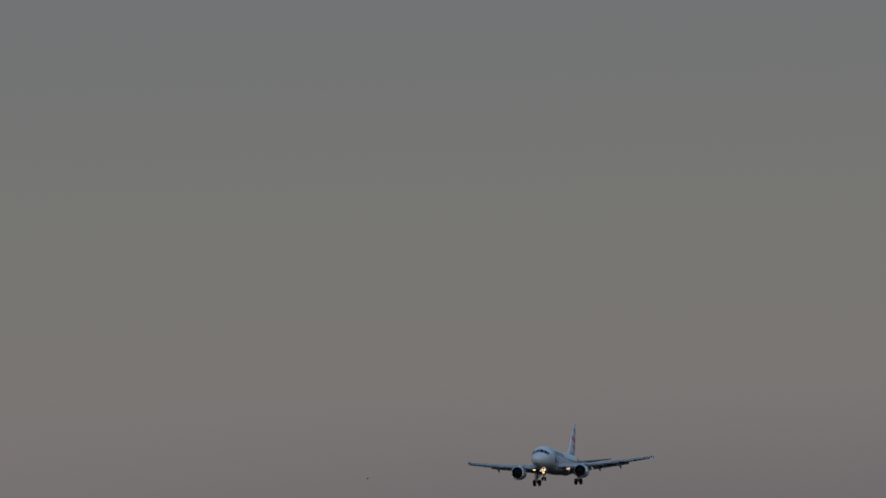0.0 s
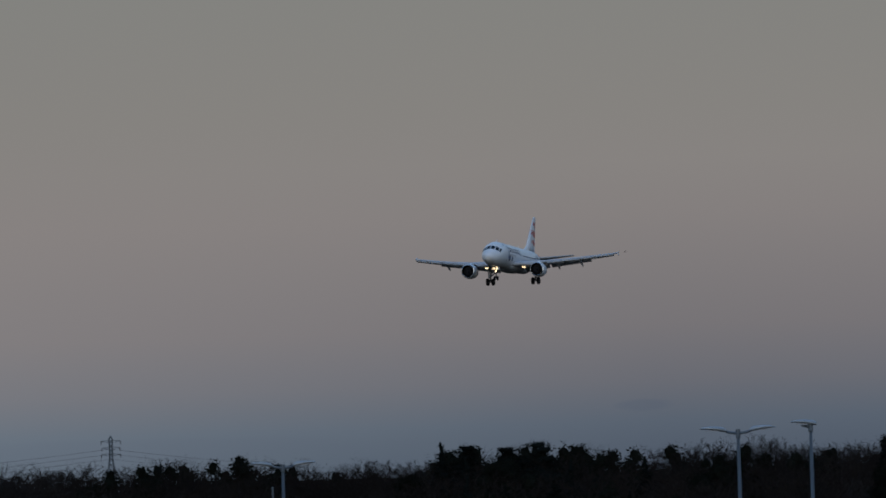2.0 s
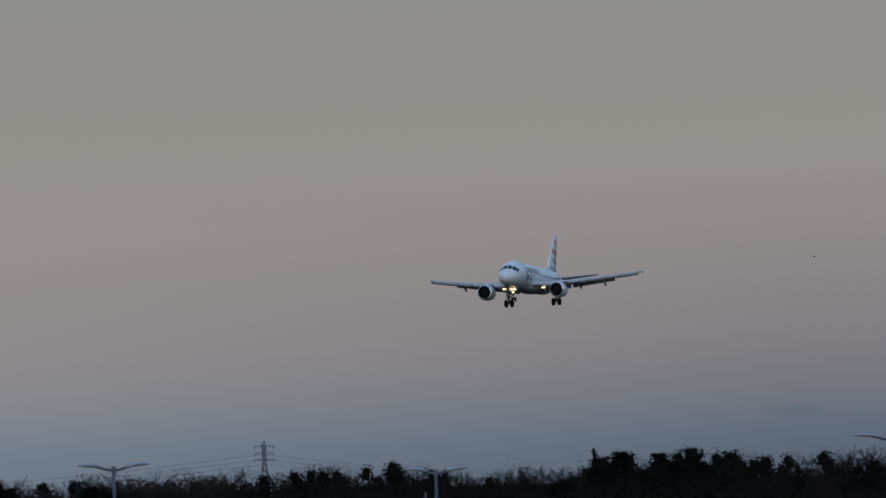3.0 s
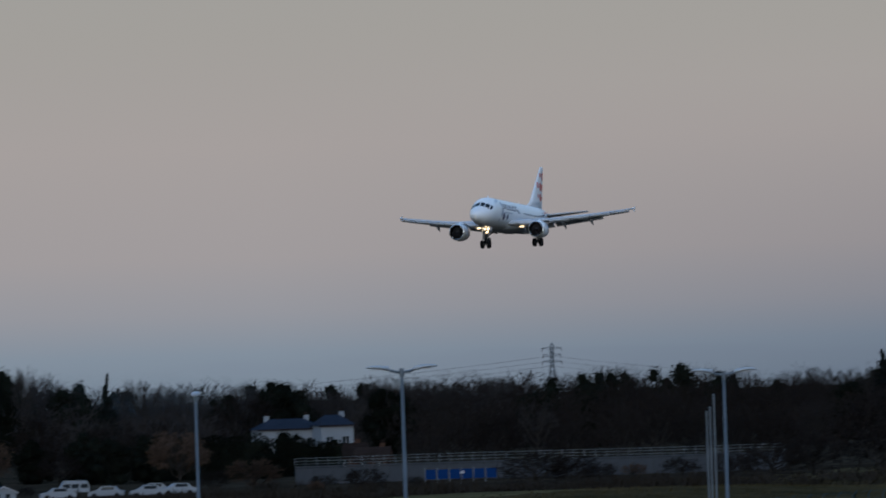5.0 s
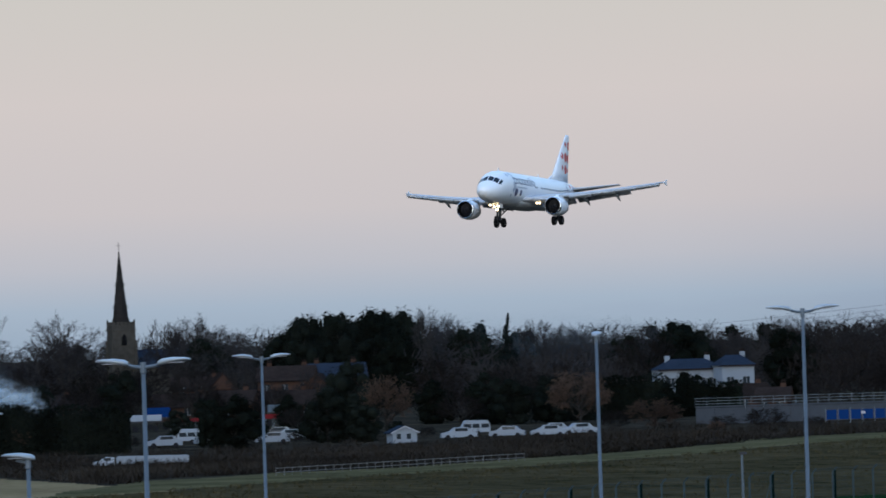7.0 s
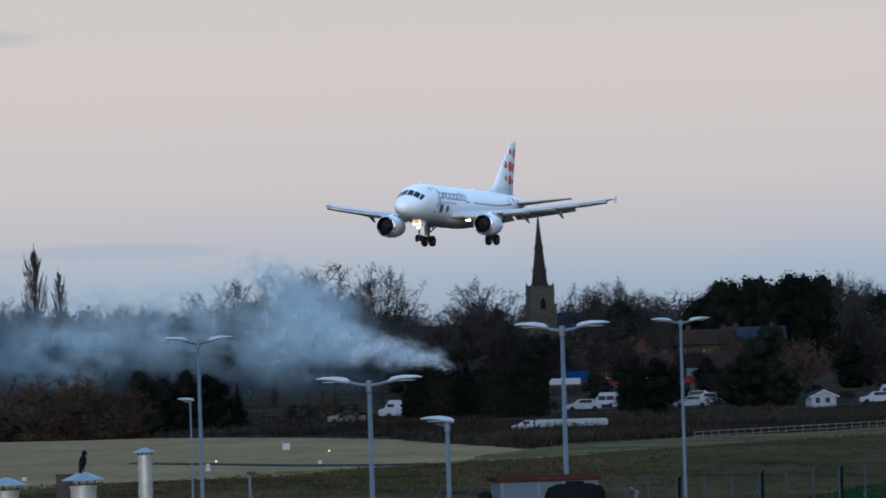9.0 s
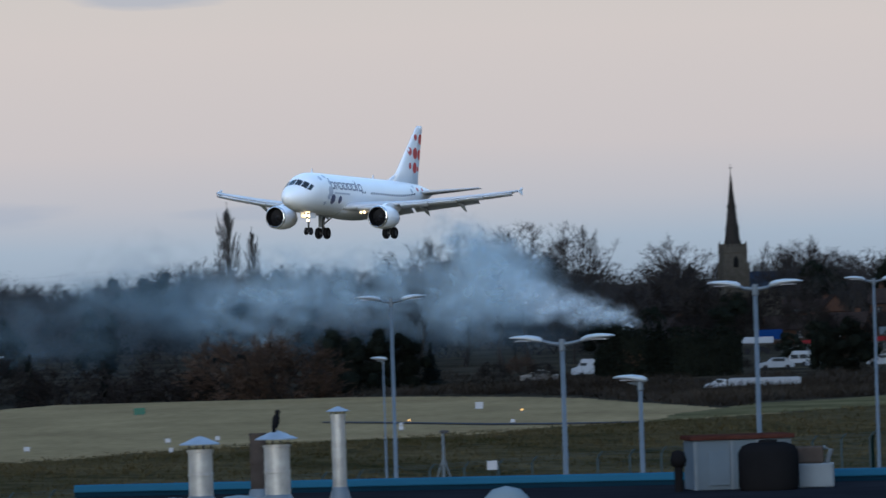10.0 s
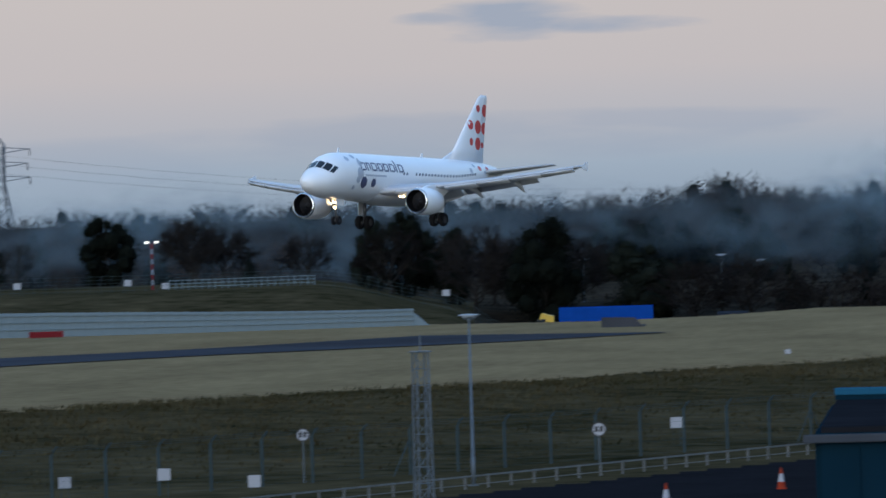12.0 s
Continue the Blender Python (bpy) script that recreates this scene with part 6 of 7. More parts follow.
for d, step, drop, jitter in ((1270, 0.25, 0.05, 0.08), (1130, 0.3, 0.2, 0.1)):
    b = -13.4
    while b < 12.6:
        bb = b + trng.uniform(-0.07, 0.07)
        skip = -1.35 < bb < 1.2 and d < 1300 and trng.random() < 0.55 or (2.75 < bb < 3.9 and d < 1200) or (-1.25 < bb < -0.72 and d < 1450)
        if not skip:
            e = skyline(bb) - drop - abs(trng.gauss(0, jitter))
            if leafy_zone(bb):
                kind = trng.choice(("evergreen", "evergreen", "pine")) if bb < 7 else trng.choice(("evergreen", "pine", "conifer"))
            # mostly the darkest kinds right of 3.9 degrees, to dim the woods there
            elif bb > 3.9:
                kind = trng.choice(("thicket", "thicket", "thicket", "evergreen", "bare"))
            elif d < 1200:
                kind = trng.choice(("thicket", "thicket", "evergreen", "russet", "bare"))
            else:
                kind = trng.choice(("bare", "bare", "bare", "tall", "evergreen", "thicket"))
            tree(kind, bb, d + trng.uniform(-45, 45), e, trng.uniform(0.85, 1.15))
        b += step

# trees that stand out on the skyline
for spec in (("poplar", -4.64, 1180, 0.6, 0.8), ("poplar", -4.47, 1185, 0.43, 0.65), ("tall", -2.95, 1060, 0.40, 1.15), ("tall", -2.68, 1065, 0.45, 1.25), ("tall", -2.48, 1070, 0.46, 1.25), ("bare", -2.16, 1060, 0.44, 0.75), ("bare", -3.25, 1070, 0.36, 0.9),
             ("bare", -1.42, 1250, 0.34, 1.1), ("bare", -0.48, 1380, 0.28, 1.0), ("bare", -0.7, 1340, 0.24, 0.8), ("conifer", 1.805, 1230, 0.2, 0.9), ("conifer", 5.39, 1400, 0.105, 0.9),
             ("bare", -6.5, 1230, 0.25, 1.15), ("bare", -9.22, 1150, 0.11, 1.15), ("thicket", -10.42, 985, 0.03, 1.2), ("bare", -4.85, 1300, 0.26, 1.0), ("conifer", 7.42, 1300, 0.2, 1.1), ("pine", 7.62, 1310, 0.18, 1.0), ("pine", 8.15, 1300, 0.19, 1.1), ("pine", 7.9, 1305, 0.16, 1.0),
             ("bare", 9.75, 1350, 0.2, 0.9), ("evergreen", 11.2, 1000, 0.16, 0.8), ("bare", 2.05, 1240, 0.16, 1.1), ("evergreen", 3.05, 1260, 0.13, 1.0), ("tall", 1.2, 1240, 0.3, 0.5), ("bare", 4.25, 1400, 0.1, 1.0),
             ("evergreen", 0.2, 1265, 0.16, 0.75), ("evergreen", 0.33, 1260, 0.22, 0.75), ("evergreen", 0.47, 1270, 0.24, 0.75), ("evergreen", 0.6, 1262, 0.25, 0.8), ("evergreen", 0.74, 1268, 0.26, 0.8), ("evergreen", 0.87, 1262, 0.29, 0.75),
             ("evergreen", 1.0, 1270, 0.28, 0.75), ("evergreen", 1.12, 1264, 0.23, 0.75), ("evergreen", 0.26, 1262, 0.04, 1.0), ("evergreen", 0.5, 1260, 0.08, 1.0), ("evergreen", 0.84, 1246, 0.1, 1.0), ("evergreen", 1.05, 1240, 0.08, 1.0),
             ("thicket", -1.18, 1200, -0.05, 1.2), ("evergreen", -1.02, 1190, -0.11, 1.1), ("thicket", -0.85, 1200, -0.06, 1.2), ("thicket", -1.0, 1215, -0.08, 1.2)):
    tree(*spec)

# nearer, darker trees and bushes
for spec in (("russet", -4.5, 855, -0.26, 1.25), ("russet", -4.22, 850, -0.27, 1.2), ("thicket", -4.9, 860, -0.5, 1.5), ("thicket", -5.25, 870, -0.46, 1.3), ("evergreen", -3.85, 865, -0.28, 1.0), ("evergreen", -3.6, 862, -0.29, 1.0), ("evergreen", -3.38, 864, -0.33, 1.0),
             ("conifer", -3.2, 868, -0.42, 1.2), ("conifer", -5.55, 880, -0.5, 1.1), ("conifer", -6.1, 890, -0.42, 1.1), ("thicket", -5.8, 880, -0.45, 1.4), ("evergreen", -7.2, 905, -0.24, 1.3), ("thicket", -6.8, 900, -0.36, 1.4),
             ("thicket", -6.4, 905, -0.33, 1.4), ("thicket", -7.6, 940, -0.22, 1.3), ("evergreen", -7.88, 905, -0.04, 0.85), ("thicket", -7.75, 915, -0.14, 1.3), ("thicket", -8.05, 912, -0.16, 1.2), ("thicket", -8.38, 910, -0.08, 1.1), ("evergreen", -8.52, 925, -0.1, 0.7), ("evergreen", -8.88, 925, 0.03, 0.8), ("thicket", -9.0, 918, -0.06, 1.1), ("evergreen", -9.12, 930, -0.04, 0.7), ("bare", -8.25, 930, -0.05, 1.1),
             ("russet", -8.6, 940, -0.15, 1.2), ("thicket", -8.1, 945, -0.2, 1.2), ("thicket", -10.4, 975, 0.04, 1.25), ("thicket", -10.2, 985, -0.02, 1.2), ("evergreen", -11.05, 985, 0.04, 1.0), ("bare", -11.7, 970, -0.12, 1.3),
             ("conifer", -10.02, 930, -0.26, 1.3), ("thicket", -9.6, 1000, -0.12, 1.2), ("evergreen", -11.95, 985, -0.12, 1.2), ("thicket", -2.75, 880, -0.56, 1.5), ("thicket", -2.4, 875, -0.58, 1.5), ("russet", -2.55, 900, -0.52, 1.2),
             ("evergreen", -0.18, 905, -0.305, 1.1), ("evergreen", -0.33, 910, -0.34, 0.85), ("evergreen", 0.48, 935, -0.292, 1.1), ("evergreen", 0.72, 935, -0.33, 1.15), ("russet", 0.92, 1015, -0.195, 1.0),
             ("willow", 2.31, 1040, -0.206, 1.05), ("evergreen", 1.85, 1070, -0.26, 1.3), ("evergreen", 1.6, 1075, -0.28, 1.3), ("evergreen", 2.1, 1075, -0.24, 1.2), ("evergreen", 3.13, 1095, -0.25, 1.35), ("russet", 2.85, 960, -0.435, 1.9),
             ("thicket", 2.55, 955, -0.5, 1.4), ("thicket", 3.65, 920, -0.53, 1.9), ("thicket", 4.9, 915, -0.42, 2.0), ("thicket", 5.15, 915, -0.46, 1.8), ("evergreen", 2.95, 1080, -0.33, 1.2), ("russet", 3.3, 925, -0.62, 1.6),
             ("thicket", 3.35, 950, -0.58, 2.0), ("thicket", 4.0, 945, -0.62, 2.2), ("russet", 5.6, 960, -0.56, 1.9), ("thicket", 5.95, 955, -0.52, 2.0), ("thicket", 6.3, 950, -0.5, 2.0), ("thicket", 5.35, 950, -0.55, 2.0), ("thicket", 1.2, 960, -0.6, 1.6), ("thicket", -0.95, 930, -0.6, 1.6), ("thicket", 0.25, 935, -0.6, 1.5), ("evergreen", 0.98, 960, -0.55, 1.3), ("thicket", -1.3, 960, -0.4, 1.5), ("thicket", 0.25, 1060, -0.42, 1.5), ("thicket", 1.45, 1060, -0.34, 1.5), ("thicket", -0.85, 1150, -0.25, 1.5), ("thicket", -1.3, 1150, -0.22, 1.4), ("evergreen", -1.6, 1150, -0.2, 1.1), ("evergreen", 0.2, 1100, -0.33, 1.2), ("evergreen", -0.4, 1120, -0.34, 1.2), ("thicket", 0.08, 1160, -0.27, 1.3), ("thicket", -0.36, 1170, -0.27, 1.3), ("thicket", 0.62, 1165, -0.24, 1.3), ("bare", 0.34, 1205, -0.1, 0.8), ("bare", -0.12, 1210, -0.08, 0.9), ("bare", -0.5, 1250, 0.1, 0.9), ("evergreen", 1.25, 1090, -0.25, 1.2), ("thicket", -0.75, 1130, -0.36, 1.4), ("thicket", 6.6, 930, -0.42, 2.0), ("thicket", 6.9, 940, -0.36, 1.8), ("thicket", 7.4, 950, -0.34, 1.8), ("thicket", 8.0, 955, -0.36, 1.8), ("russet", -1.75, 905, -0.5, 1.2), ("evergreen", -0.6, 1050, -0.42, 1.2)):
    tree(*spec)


def low_scrub():
    """Brambles and rough growth in front of the woods, joined."""
    rng_ = random.Random(9)
    verts, faces = [], []
    for _ in range(8500):
        b = rng_.uniform(-8.3, 11.5) if _ % 2 else rng_.uniform(-2.4, 3.4)
        lo = max(far_edge(b) + 12, 0) if b < -1.0 else float(np.interp(b, [-1, 1, 3, 5, 11], [715, 735, 800, 850, 880]))
        d = lo + abs(rng_.gauss(0, 70))
        x, y, _ = at(b, d)
        if -8.7 < b < -5.8 and d < 905:
            continue
        z = height(x, y)
        h = rng_.uniform(0.4, 1.5) * (0.6 + 0.8 * max(0, noise.noise((x * 0.04, y * 0.04, 2))))
        for _ in range(26):
            a = rng_.uniform(0, 6.28)
            lean = rng_.uniform(0.2, 1.3)
            p = Vector((x + rng_.gauss(0, 0.8), y + rng_.gauss(0, 0.8), z - 0.05))
            t = p + Vector((math.cos(a) * lean, math.sin(a) * lean, h * rng_.uniform(0.3, 1.0)))
            s = Vector((math.sin(a), -math.cos(a), 0.2)) * rng_.uniform(0.02, 0.07)
            k = len(verts)
            verts.extend((p - s, p + s, t + s * 0.4, t - s * 0.4))
            faces.append((k, k + 1, k + 2, k + 3))
    tagged(new("scrub", mesh_of("scrub", verts, faces, M["scrub_twig"])), "dark brambles and rough scrub below the woods", "scrub", kind="stuff")


low_scrub()


def hedge(b0, b1, d, top_e, label):
    """An evergreen hedge of several plants: each a core and many leaf tufts."""
    rng_ = random.Random(int(d))
    x0, y0, _ = at(b0, d)
    x1, y1, _ = at(b1, d)
    foot = height((x0 + x1) / 2, (y0 + y1) / 2)
    h = level(top_e, d) - foot
    row = thing("hedge", label, "hedge", pose(x0, y0, foot))
    n = int((Vector((x1, y1)) - Vector((x0, y0))).length / 0.7)
    for first in range(0, n, 4):
        verts, faces = [], []
        for i in range(first, min(n, first + 4)):
            u = i / n
            c = Vector(((x1 - x0) * u, (y1 - y0) * u, 0))
            hh = h * (0.9 + 0.16 * noise.noise(c * 0.22) + 0.12 * noise.noise(c * 0.07)) * (1 - 0.45 * max(0.0, abs(u - 0.5) * 2 - 0.85) / 0.15)
            bm = box(1.0, 2.2, hh * 0.93, c.x, c.y, -0.1)
            bm.verts.index_update()
            k = len(verts)
            verts.extend(v.co.copy() for v in bm.verts)
            faces.extend(tuple(k + v.index for v in f.verts) for f in bm.faces)
            bm.free()
            for _ in range(150):
                if rng_.random() < 0.7:
                    p = Vector((c.x + rng_.uniform(-0.6, 0.6), c.y - 1.1 + rng_.uniform(-0.9, 0.2), hh * rng_.random()))
                else:
                    p = Vector((c.x + rng_.uniform(-0.6, 0.6), c.y + rng_.uniform(-1.2, 1.2), hh * rng_.uniform(0.9, 1.12)))
                a, b = (Vector((rng_.gauss(0, 1), rng_.gauss(0, 1), rng_.gauss(0, 1))).normalized() for _ in range(2))
                k = len(verts)
                verts.extend((p - a * 0.2, p + b * 0.16, p + a * 0.24, p - b * 0.16))
                faces.append((k, k + 1, k + 2, k + 3))
        part("hedge_plant", mesh_of("hedge_plant", verts, faces, M["evergreen"]), None, row)


hedge(-1.98, -0.93, 905, -0.395, "long tall dark evergreen hedge beyond the field")
hedge(2.05, 3.0, 1085, -0.3, "dark evergreen hedge before the white house")
hedge(3.0, 3.5, 1090, -0.34, "dark evergreen hedge before the white house")


def wood_mass():
    """The crowns and undergrowth that fill the far woods, joined: short twigs round many rounded crowns."""
    rng_ = random.Random(4)
    verts, faces = [], []

    def sliver(p, t, w):
        side = (t - p).cross(Vector((0.1, 1, 0.2)))
        side = side.normalized() * w if side.length > 1e-6 else Vector((w, 0, 0))
        k = len(verts)
        verts.extend((p - side, p + side, t + side * 0.2, t - side * 0.2))
        faces.append((k, k + 1, k + 2, k + 3))

    slots = []

    def far_tree(kind, b, d, top_e, broad):
        x, y, _ = at(b, d)
        z = height(x, y)
        k = (level(top_e, d) - z) / NOMINAL["bare" if kind == "bare" else "evergreen"]
        tv, tf, cv, cf = rng_.choice(FAR[kind])
        m = Matrix.Translation((x, y, z)) @ Matrix.Rotation(rng_.uniform(0, 6.28), 4, "Z") @ Matrix.Diagonal((k * broad, k * broad, k, 1))
        for vs, fs in ((tv, tf), (cv, cf)):
            n = len(verts)
            verts.extend(m @ v for v in vs)
            faces.extend(tuple(n + q for q in f) for f in fs)
        # bare trees right of 3.9 degrees: dimness put into a darker twig colour
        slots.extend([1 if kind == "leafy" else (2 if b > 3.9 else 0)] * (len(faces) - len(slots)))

    for d, step, drop, jitter in ((1490, 0.15, 0.0, 0.05), (1380, 0.2, 0.03, 0.06)):
        b = -13.4
        while b < 12.6:
            if not (-1.25 < b < -0.72 and d < 1450):
                leafy = leafy_zone(b) or rng_.random() < (0.3 if b > 3.9 else 0.14)
                far_tree("leafy" if leafy else "bare", b + rng_.uniform(-0.06, 0.06), d + rng_.uniform(-40, 40), skyline(b) - drop - abs(rng_.gauss(0, jitter)), rng_.uniform(0.85, 1.2))
            b += step

    for d0, lower in ((1530, 0.0), (1440, 0.02), (1340, 0.05), (1240, 0.1), (1165, 0.17)):
        b = -13.8
        while b < 12.8:
            b += rng_.uniform(0.09, 0.2)
            d = d0 + rng_.uniform(-35, 35)
            if (d < 1420 and -1.6 < b < 1.25) or (d < 1235 and 2.7 < b < 3.95) or (d < 1470 and -1.2 < b < -0.75):
                continue
            x, y, _ = at(b, d)
            z0 = height(x, y)
            top = level(min(skyline(b), 0.24) - lower + rng_.uniform(-0.09, 0.03), d)
            r = rng_.uniform(2.4, 4.6)
            c = Vector((x, y, top - r))
            for _ in range(150):
                u = Vector((rng_.gauss(0, 1), rng_.gauss(0, 1), rng_.gauss(0.35, 0.9))).normalized()
                q = rng_.uniform(0.35, 0.92)
                p = c + Vector((u.x * r * 1.15, u.y * r, u.z * r)) * q
                v = (u + Vector((rng_.gauss(0, 0.4), rng_.gauss(0, 0.4), rng_.gauss(0.15, 0.4)))).normalized()
                sliver(p, p + v * rng_.uniform(0.1, 0.22) * r, rng_.uniform(0.012, 0.035) * (1.6 - q))
            for _ in range(110):
                p = Vector((x + rng_.gauss(0, 2.5), y + rng_.gauss(0, 2), z0 + (c.z - z0) * rng_.random()))
                sliver(p, p + Vector((rng_.gauss(0, 0.8), rng_.gauss(0, 0.5), rng_.uniform(0.5, 1.5))), rng_.uniform(0.05, 0.16))
            # crowns on the right take the darker twig colour too, as painted dimness
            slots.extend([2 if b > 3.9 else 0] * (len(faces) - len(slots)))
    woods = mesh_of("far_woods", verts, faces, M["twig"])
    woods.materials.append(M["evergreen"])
    woods.materials.append(M["dimmed_twig"])
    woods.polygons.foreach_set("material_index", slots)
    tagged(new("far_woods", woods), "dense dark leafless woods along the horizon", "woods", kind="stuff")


wood_mass()


def bank_grass_tufts():
    """Rough grass on the bank and its crest, joined: bent blades in tufts."""
    rng_ = random.Random(14)
    verts, faces = [], []
    for _ in range(30000):
        s, w = rng_.uniform(285, 560), rng_.triangular(231, 296, 288)
        if _ % 4 == 0:
            s = rng_.uniform(560, 900)
        x, y, _z = spot(s, w)
        z = height(x, y)
        big = 0.6 + 0.7 * max(0.0, noise.noise((x * 0.06, y * 0.06, 9)) + 0.3)
        for _b in range(4):
            a = rng_.uniform(0, 6.28)
            h = rng_.uniform(0.12, 0.34) * big
            p = Vector((x + rng_.gauss(0, 0.14), y + rng_.gauss(0, 0.14), z - 0.02))
            t = p + Vector((math.cos(a) * h * 0.8, math.sin(a) * h * 0.8, h))
            side = Vector((math.sin(a), -math.cos(a), 0)) * rng_.uniform(0.02, 0.06)
            k = len(verts)
            verts.extend((p - side, p + side, t))
            faces.append((k, k + 1, k + 2))
    tagged(new("bank_grass", mesh_of("bank_grass", verts, faces, M["grass_tuft"])), "rough tufted olive and straw grass on the bank", "grass", kind="stuff")


bank_grass_tufts()


# ---- smoke from a bonfire behind the hedge ----
def smoke_material(name, color, dense, sharp):
    m = bpy.data.materials.new(name)
    m.use_nodes = True
    nt = m.node_tree
    nt.nodes.clear()
    out_ = nt.nodes.new("ShaderNodeOutputMaterial")
    mix = nt.nodes.new("ShaderNodeMixShader")
    clear = nt.nodes.new("ShaderNodeBsdfTransparent")
    fog = nt.nodes.new("ShaderNodeBsdfDiffuse")
    thru = nt.nodes.new("ShaderNodeBsdfTranslucent")
    half = nt.nodes.new("ShaderNodeMixShader")
    half.inputs[0].default_value = 0.5
    fog.inputs[0].default_value = thru.inputs[0].default_value = (*color, 1)
    nt.links.new(fog.outputs[0], half.inputs[1])
    nt.links.new(thru.outputs[0], half.inputs[2])
    tc = nt.nodes.new("ShaderNodeTexCoord")
    sp = nt.nodes.new("ShaderNodeSeparateXYZ")
    nt.links.new(tc.outputs["Object"], sp.inputs[0])

    def mth(op, a, b=None, clamp=False):
        n = nt.nodes.new("ShaderNodeMath")
        n.operation, n.use_clamp = op, clamp
        for i, v in enumerate((a, b)):
            if isinstance(v, (int, float)):
                n.inputs[i].default_value = v
            elif v is not None:
                nt.links.new(v, n.inputs[i])
        return n.outputs[0]
    r2 = mth("ADD", mth("MULTIPLY", sp.outputs[0], sp.outputs[0]), mth("MULTIPLY", sp.outputs[2], sp.outputs[2]))
    fall = mth("POWER", mth("SUBTRACT", 1.0, r2, True), 1.3)
    oi = nt.nodes.new("ShaderNodeObjectInfo")
    nz = nt.nodes.new("ShaderNodeTexNoise")
    nz.noise_dimensions = "4D"
    nz.inputs["Scale"].default_value, nz.inputs["Detail"].default_value, nz.inputs["Distortion"].default_value = sharp, 1.6, 0.4
    nt.links.new(tc.outputs["Object"], nz.inputs["Vector"])
    nt.links.new(mth("MULTIPLY", oi.outputs["Random"], 40.0), nz.inputs["W"])
    wisps = mth("MULTIPLY", mth("SUBTRACT", nz.outputs[0], 0.36), 2.6, True)
    nt.links.new(mth("MULTIPLY", mth("MULTIPLY", fall, wisps), dense), mix.inputs[0])
    nt.links.new(clear.outputs[0], mix.inputs[1])
    nt.links.new(half.outputs[0], mix.inputs[2])
    nt.links.new(mix.outputs[0], out_.inputs[0])
    return m


SMOKE = smoke_material("smoke", (0.42, 0.54, 0.62), 0.62, 2.3)
SMOKE_THICK = smoke_material("smoke_thick", (0.58, 0.67, 0.74), 0.62, 1.8)
HAZE = smoke_material("smoke_haze", (0.2, 0.3, 0.375), 0.3, 1.9)
# blue-grey tint for added sheets that stand in for haze with distance
VEIL = smoke_material("haze_veil", (0.2, 0.29, 0.36), 0.16, 1.2)
scene.cycles.transparent_max_bounces = 48


def puff_mesh(name, seed, mat):
    """A billowing cap, open behind."""
    verts, faces = [], []
    n, rings = 28, 9
    for i in range(rings + 1):
        r = i / rings
        for k in range(n):
            a = 2 * math.pi * k / n
            x, z = r * math.cos(a), r * math.sin(a)
            bulge = -0.35 * (1 - r * r) + 0.12 * noise.noise((x * 2 + seed, z * 2, seed))
            verts.append((x, bulge, z))
    for i in range(rings):
        for k in range(n):
            faces.append((i * n + k, i * n + (k + 1) % n, (i + 1) * n + (k + 1) % n, (i + 1) * n + k))
    return mesh_of(name, verts, faces, mat, True)


PUFFS = {"thick": [puff_mesh("smoke_puff", i, SMOKE_THICK) for i in range(2)], "mid": [puff_mesh("smoke_puff", 3 + i, SMOKE) for i in range(3)], "haze": [puff_mesh("smoke_puff", 8 + i, HAZE) for i in range(2)],
         "veil": [puff_mesh("veil_puff", 12 + i, VEIL) for i in range(2)]}
srng = random.Random(21)
plume = thing("smoke_plume", "blue-grey bonfire smoke drifting over the trees, with distance-haze sheets", "smoke", pose(*at(-1.59, 1000, 4.0)))
base = Vector(at(-1.59, 1000, 4.0))
DRIFT = []


def puff(kind, b, e, d, rad, squash=1.0, drift=1.0):
    p = Vector(at(b, d, level(e, d))) - base
    ob = part("puff", srng.choice(PUFFS[kind]), None, plume)
    m = pose(p.x, p.y, p.z, 0, 0, -b)
    ob.scale = (rad, rad * 0.5, rad * squash)
    DRIFT.append((ob, m, drift))


# the dense tongue, from the fire up to the left
for i in range(18):
    u = i / 17
    puff("thick" if u < 0.55 else "mid", -1.6 - 1.15 * u + srng.uniform(-0.04, 0.04), -0.36 + 0.22 * u + 0.1 * u * u + srng.uniform(-0.03, 0.03), 990 + srng.uniform(-8, 8), 1.5 + 5.4 * u, 0.55 + 0.35 * u, 0.8)
# small billows where it is thickest
for i in range(12):
    u = i / 11
    puff("thick", -1.58 - 0.8 * u + srng.uniform(-0.03, 0.03), -0.37 + 0.2 * u + srng.gauss(0, 0.015 + 0.03 * u), 984 + srng.uniform(-6, 6), srng.uniform(1.2, 1.8) + 1.8 * u, 0.75, 0.8)
# the head that rises
for i in range(13):
    u = i / 12
    puff("mid", -2.35 - 0.55 * u + srng.uniform(-0.06, 0.06), -0.05 + 0.36 * u + srng.uniform(-0.04, 0.04), 1000 + srng.uniform(-8, 8), 5.6 - 2.2 * u, 1.0, 0.6)
# the body, spreading to the left
for i in range(20):
    u = i / 19
    puff("mid" if u < 0.7 else "haze", -2.4 - 3.0 * u + srng.uniform(-0.1, 0.1), -0.14 + 0.1 * u + srng.gauss(0, 0.07), 1015 + srng.uniform(-10, 10), srng.uniform(6.0, 9.5), 0.8, 1.0)
# thin drifting haze among the far trees
for i in range(30):
    u = i / 29
    puff("haze", -2.2 - 9.6 * u + srng.uniform(-0.2, 0.2), -0.25 + srng.gauss(0, 0.07), 1050 + srng.uniform(-15, 25), srng.uniform(10, 16), 0.52, 1.2)


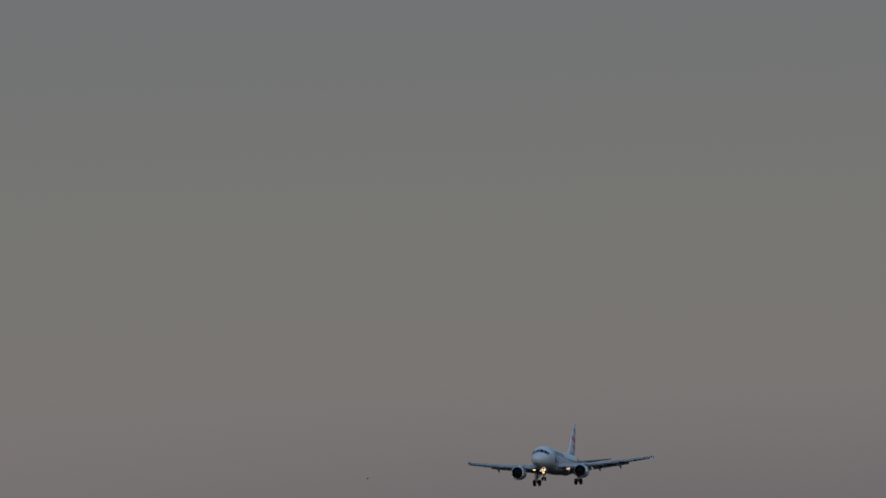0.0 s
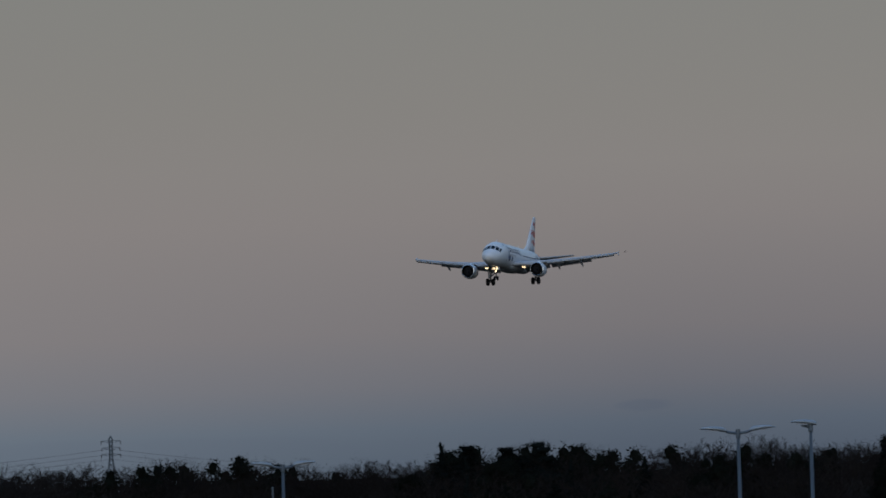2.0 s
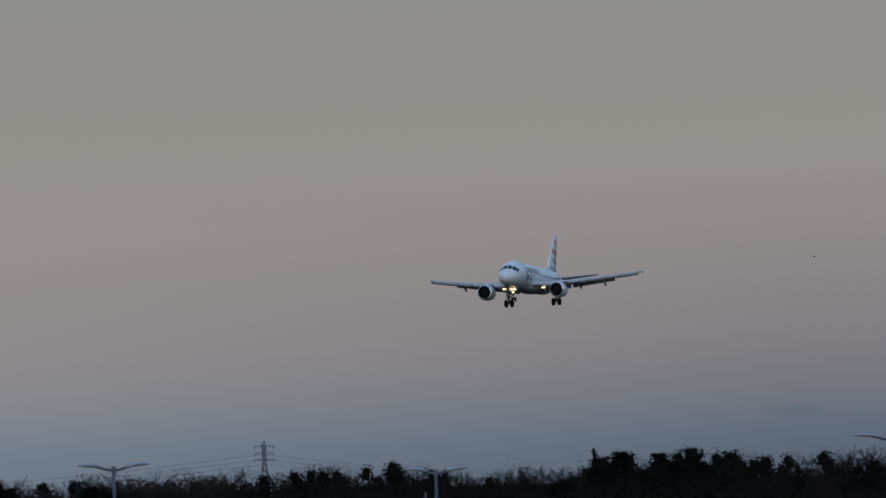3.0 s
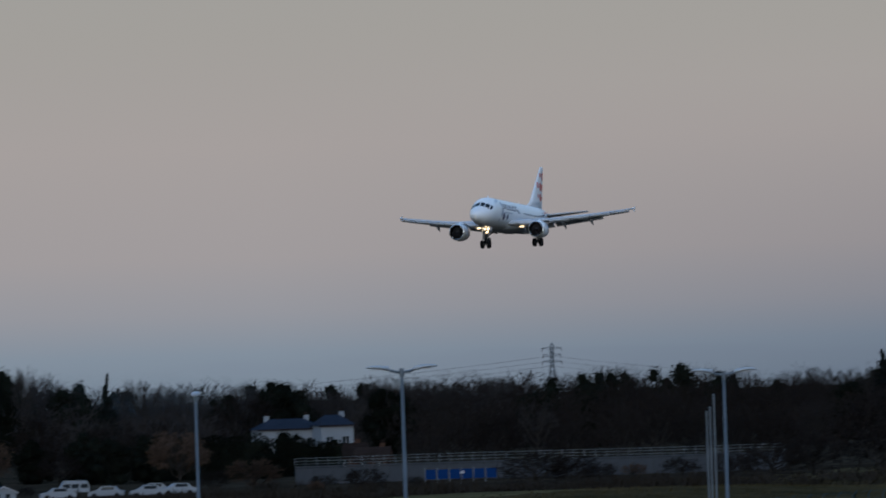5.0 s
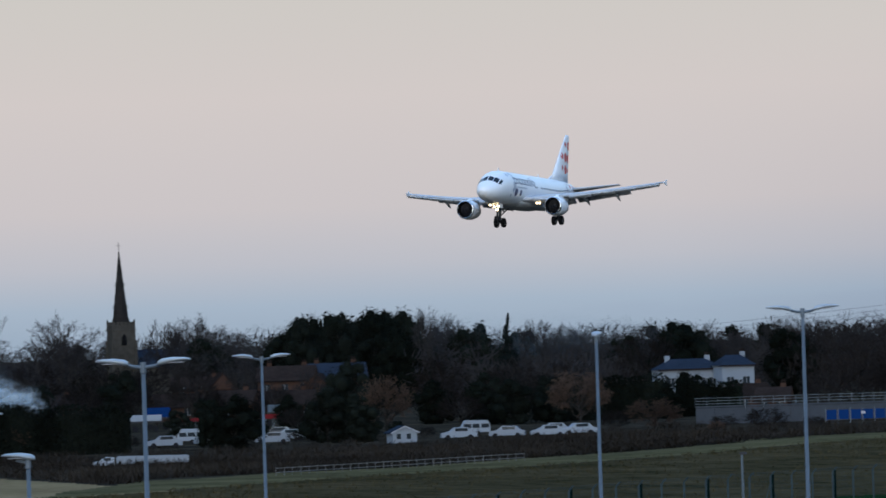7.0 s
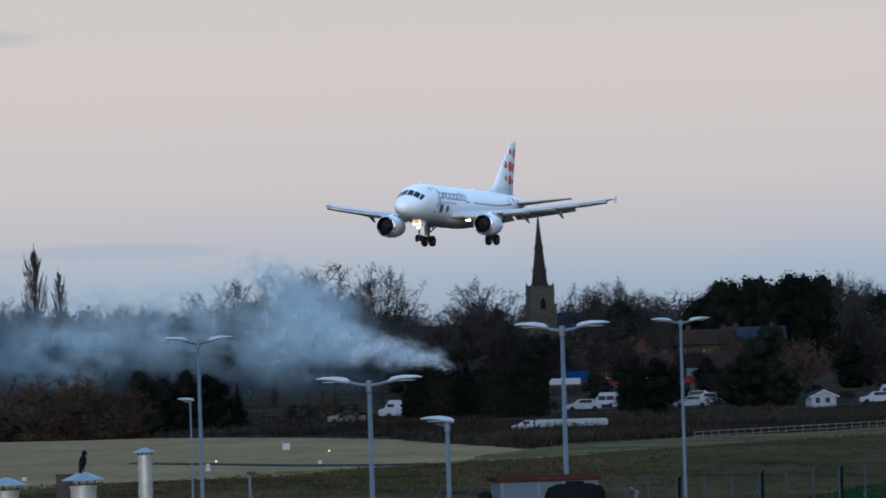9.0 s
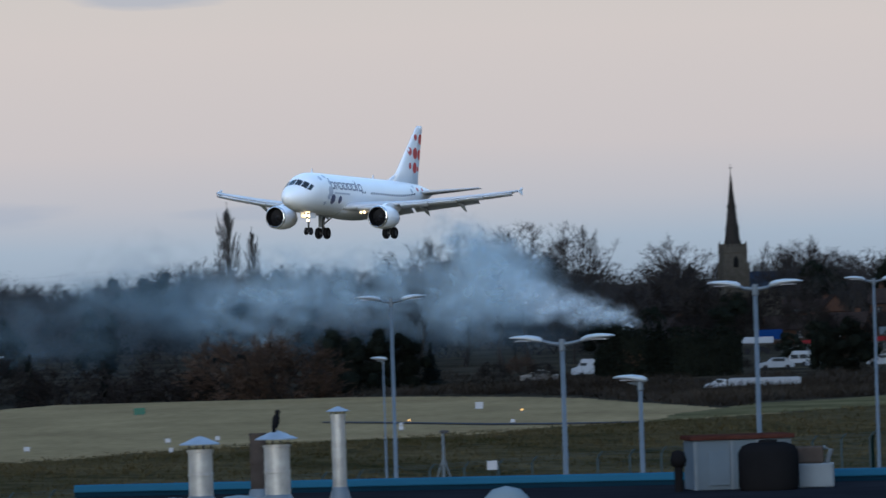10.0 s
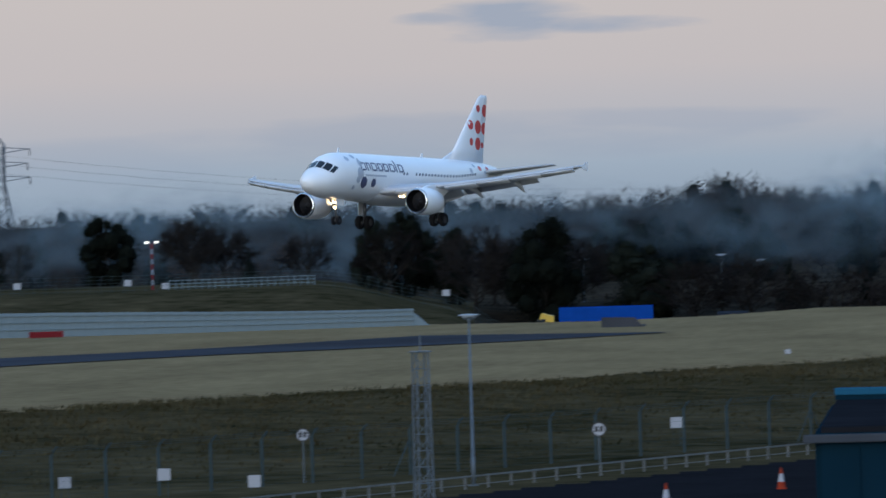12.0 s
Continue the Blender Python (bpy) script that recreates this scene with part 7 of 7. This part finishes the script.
# thin tinted sheets between the ranks of trees, painting in distance haze
for d, e, b0, b1, n in ((1200, -0.14, -12.5, -3.0, 11), (1340, -0.09, -12.5, -2.0, 15), (1330, -0.06, 1.3, 2.6, 4)):
    for i in range(n):
        puff("veil", b0 + (b1 - b0) * (i + srng.uniform(-0.3, 0.3)) / (n - 1), e + srng.gauss(0, 0.03), d + srng.uniform(-15, 15), srng.uniform(11, 17), 0.4, 0.3)

# ---- a distant bird ----
def far_bird():
    g = thing("gull", "small dark bird flying far off in the sky", "bird")
    bm = bmesh.new()
    bmesh.ops.create_uvsphere(bm, u_segments=12, v_segments=8, radius=1)
    bmesh.ops.transform(bm, matrix=Matrix.Diagonal((0.24, 0.07, 0.07, 1)), verts=bm.verts)
    part("body", bm, M["black_cast"], g, smooth=True)
    for sy in (-1, 1):
        part("wing", prism([(-0.08, 0), (0.1, 0), (0.06, 0.3), (-0.06, 0.5), (-0.1, 0.28)], 0.02, Matrix.Rotation(radians(-70 * sy), 4, "X")), M["black_cast"], g)
    part("tail", box(0.16, 0.1, 0.02, -0.28, 0, -0.01), M["black_cast"], g)
    return g


gull = far_bird()


# ---- what moves ----
FLIGHT_ROWS = [
    (0, 238.06, 1397.66, 51.34, -0.0, 3.2, -157.5), (0.5, 223.22, 1367.11, 49.76, -0.0, 3.2, -157.5),
    (1, 208.43, 1336.64, 48.19, -0.1, 3.2, -157.6), (1.5, 193.77, 1306.24, 46.98, -0.1, 3.1, -157.6),
    (2, 179.02, 1275.93, 45.29, -0.3, 3.1, -157.6), (2.5, 163.98, 1245.74, 43.52, -0.0, 3.1, -157.6),
    (3, 149.53, 1215.55, 42.03, 0.5, 3.0, -157.7), (3.5, 134.81, 1185.47, 40.11, 0.9, 3.0, -157.7),
    (4, 120.41, 1155.44, 38.41, 0.6, 3.0, -157.7), (4.5, 106.04, 1125.50, 36.72, 0.4, 2.9, -157.7),
    (5, 91.48, 1095.65, 35.16, 0.2, 2.9, -157.7), (5.5, 77.18, 1065.86, 33.89, 0.1, 2.9, -157.8),
    (6, 62.67, 1036.16, 32.52, 0.2, 2.8, -157.8), (6.5, 48.25, 1006.54, 31.17, 0.3, 2.8, -157.8),
    (7, 33.91, 976.99, 29.67, 0.4, 2.8, -157.8), (7.5, 19.47, 947.52, 28.12, 0.2, 2.7, -157.8),
    (8, 5.19, 918.12, 26.71, -0.1, 2.7, -157.9), (8.5, -9.03, 888.80, 25.11, -0.4, 2.7, -157.9),
    (9, -23.22, 859.56, 23.51, -0.7, 2.6, -157.9), (9.5, -37.36, 830.39, 21.94, -0.8, 2.6, -157.9),
    (10, -51.79, 801.28, 20.44, -1.5, 2.6, -157.9), (10.5, -65.50, 772.29, 18.89, -1.4, 2.5, -158.0),
    (11, -79.58, 743.35, 17.31, -0.9, 2.5, -158.0), (11.5, -93.70, 714.48, 15.78, -0.4, 2.5, -158.0),
    (12, -107.41, 685.74, 14.14, 0.4, 2.4, -158.0),
]


LORRY_ROWS = [(0, -4.5), (4, -4.53), (8.5, -4.58), (9.0, -4.66), (9.5, -4.9), (10, -5.39), (10.5, -5.93), (11, -6.47), (11.5, -7.01), (12, -7.55)]


def motions():
    walk(lorry_truck, [(t, pose(*at(b, 868, height(*at(b, 868)[:2])), rz=-b - 1.5)) for t, b in LORRY_ROWS])
    walk(airliner, [(t, pose(x, y, z, roll, -pitch, 90 - heading)) for t, x, y, z, roll, pitch, heading in FLIGHT_ROWS])
    walk(gull, [(t, pose(*at(8.29 + 0.256 * t, 1500, level(1.53, 1500)), rz=-6)) for t in (0, 6, 12)])
    for ob, m, drift in DRIFT:
        away = Vector((-0.9 * drift, 0.1, 0.25 * drift))
        walk(ob, [(0, Matrix.Translation(away * -6) @ m), (6, m), (12, Matrix.Translation(away * 6) @ m)])


motions()
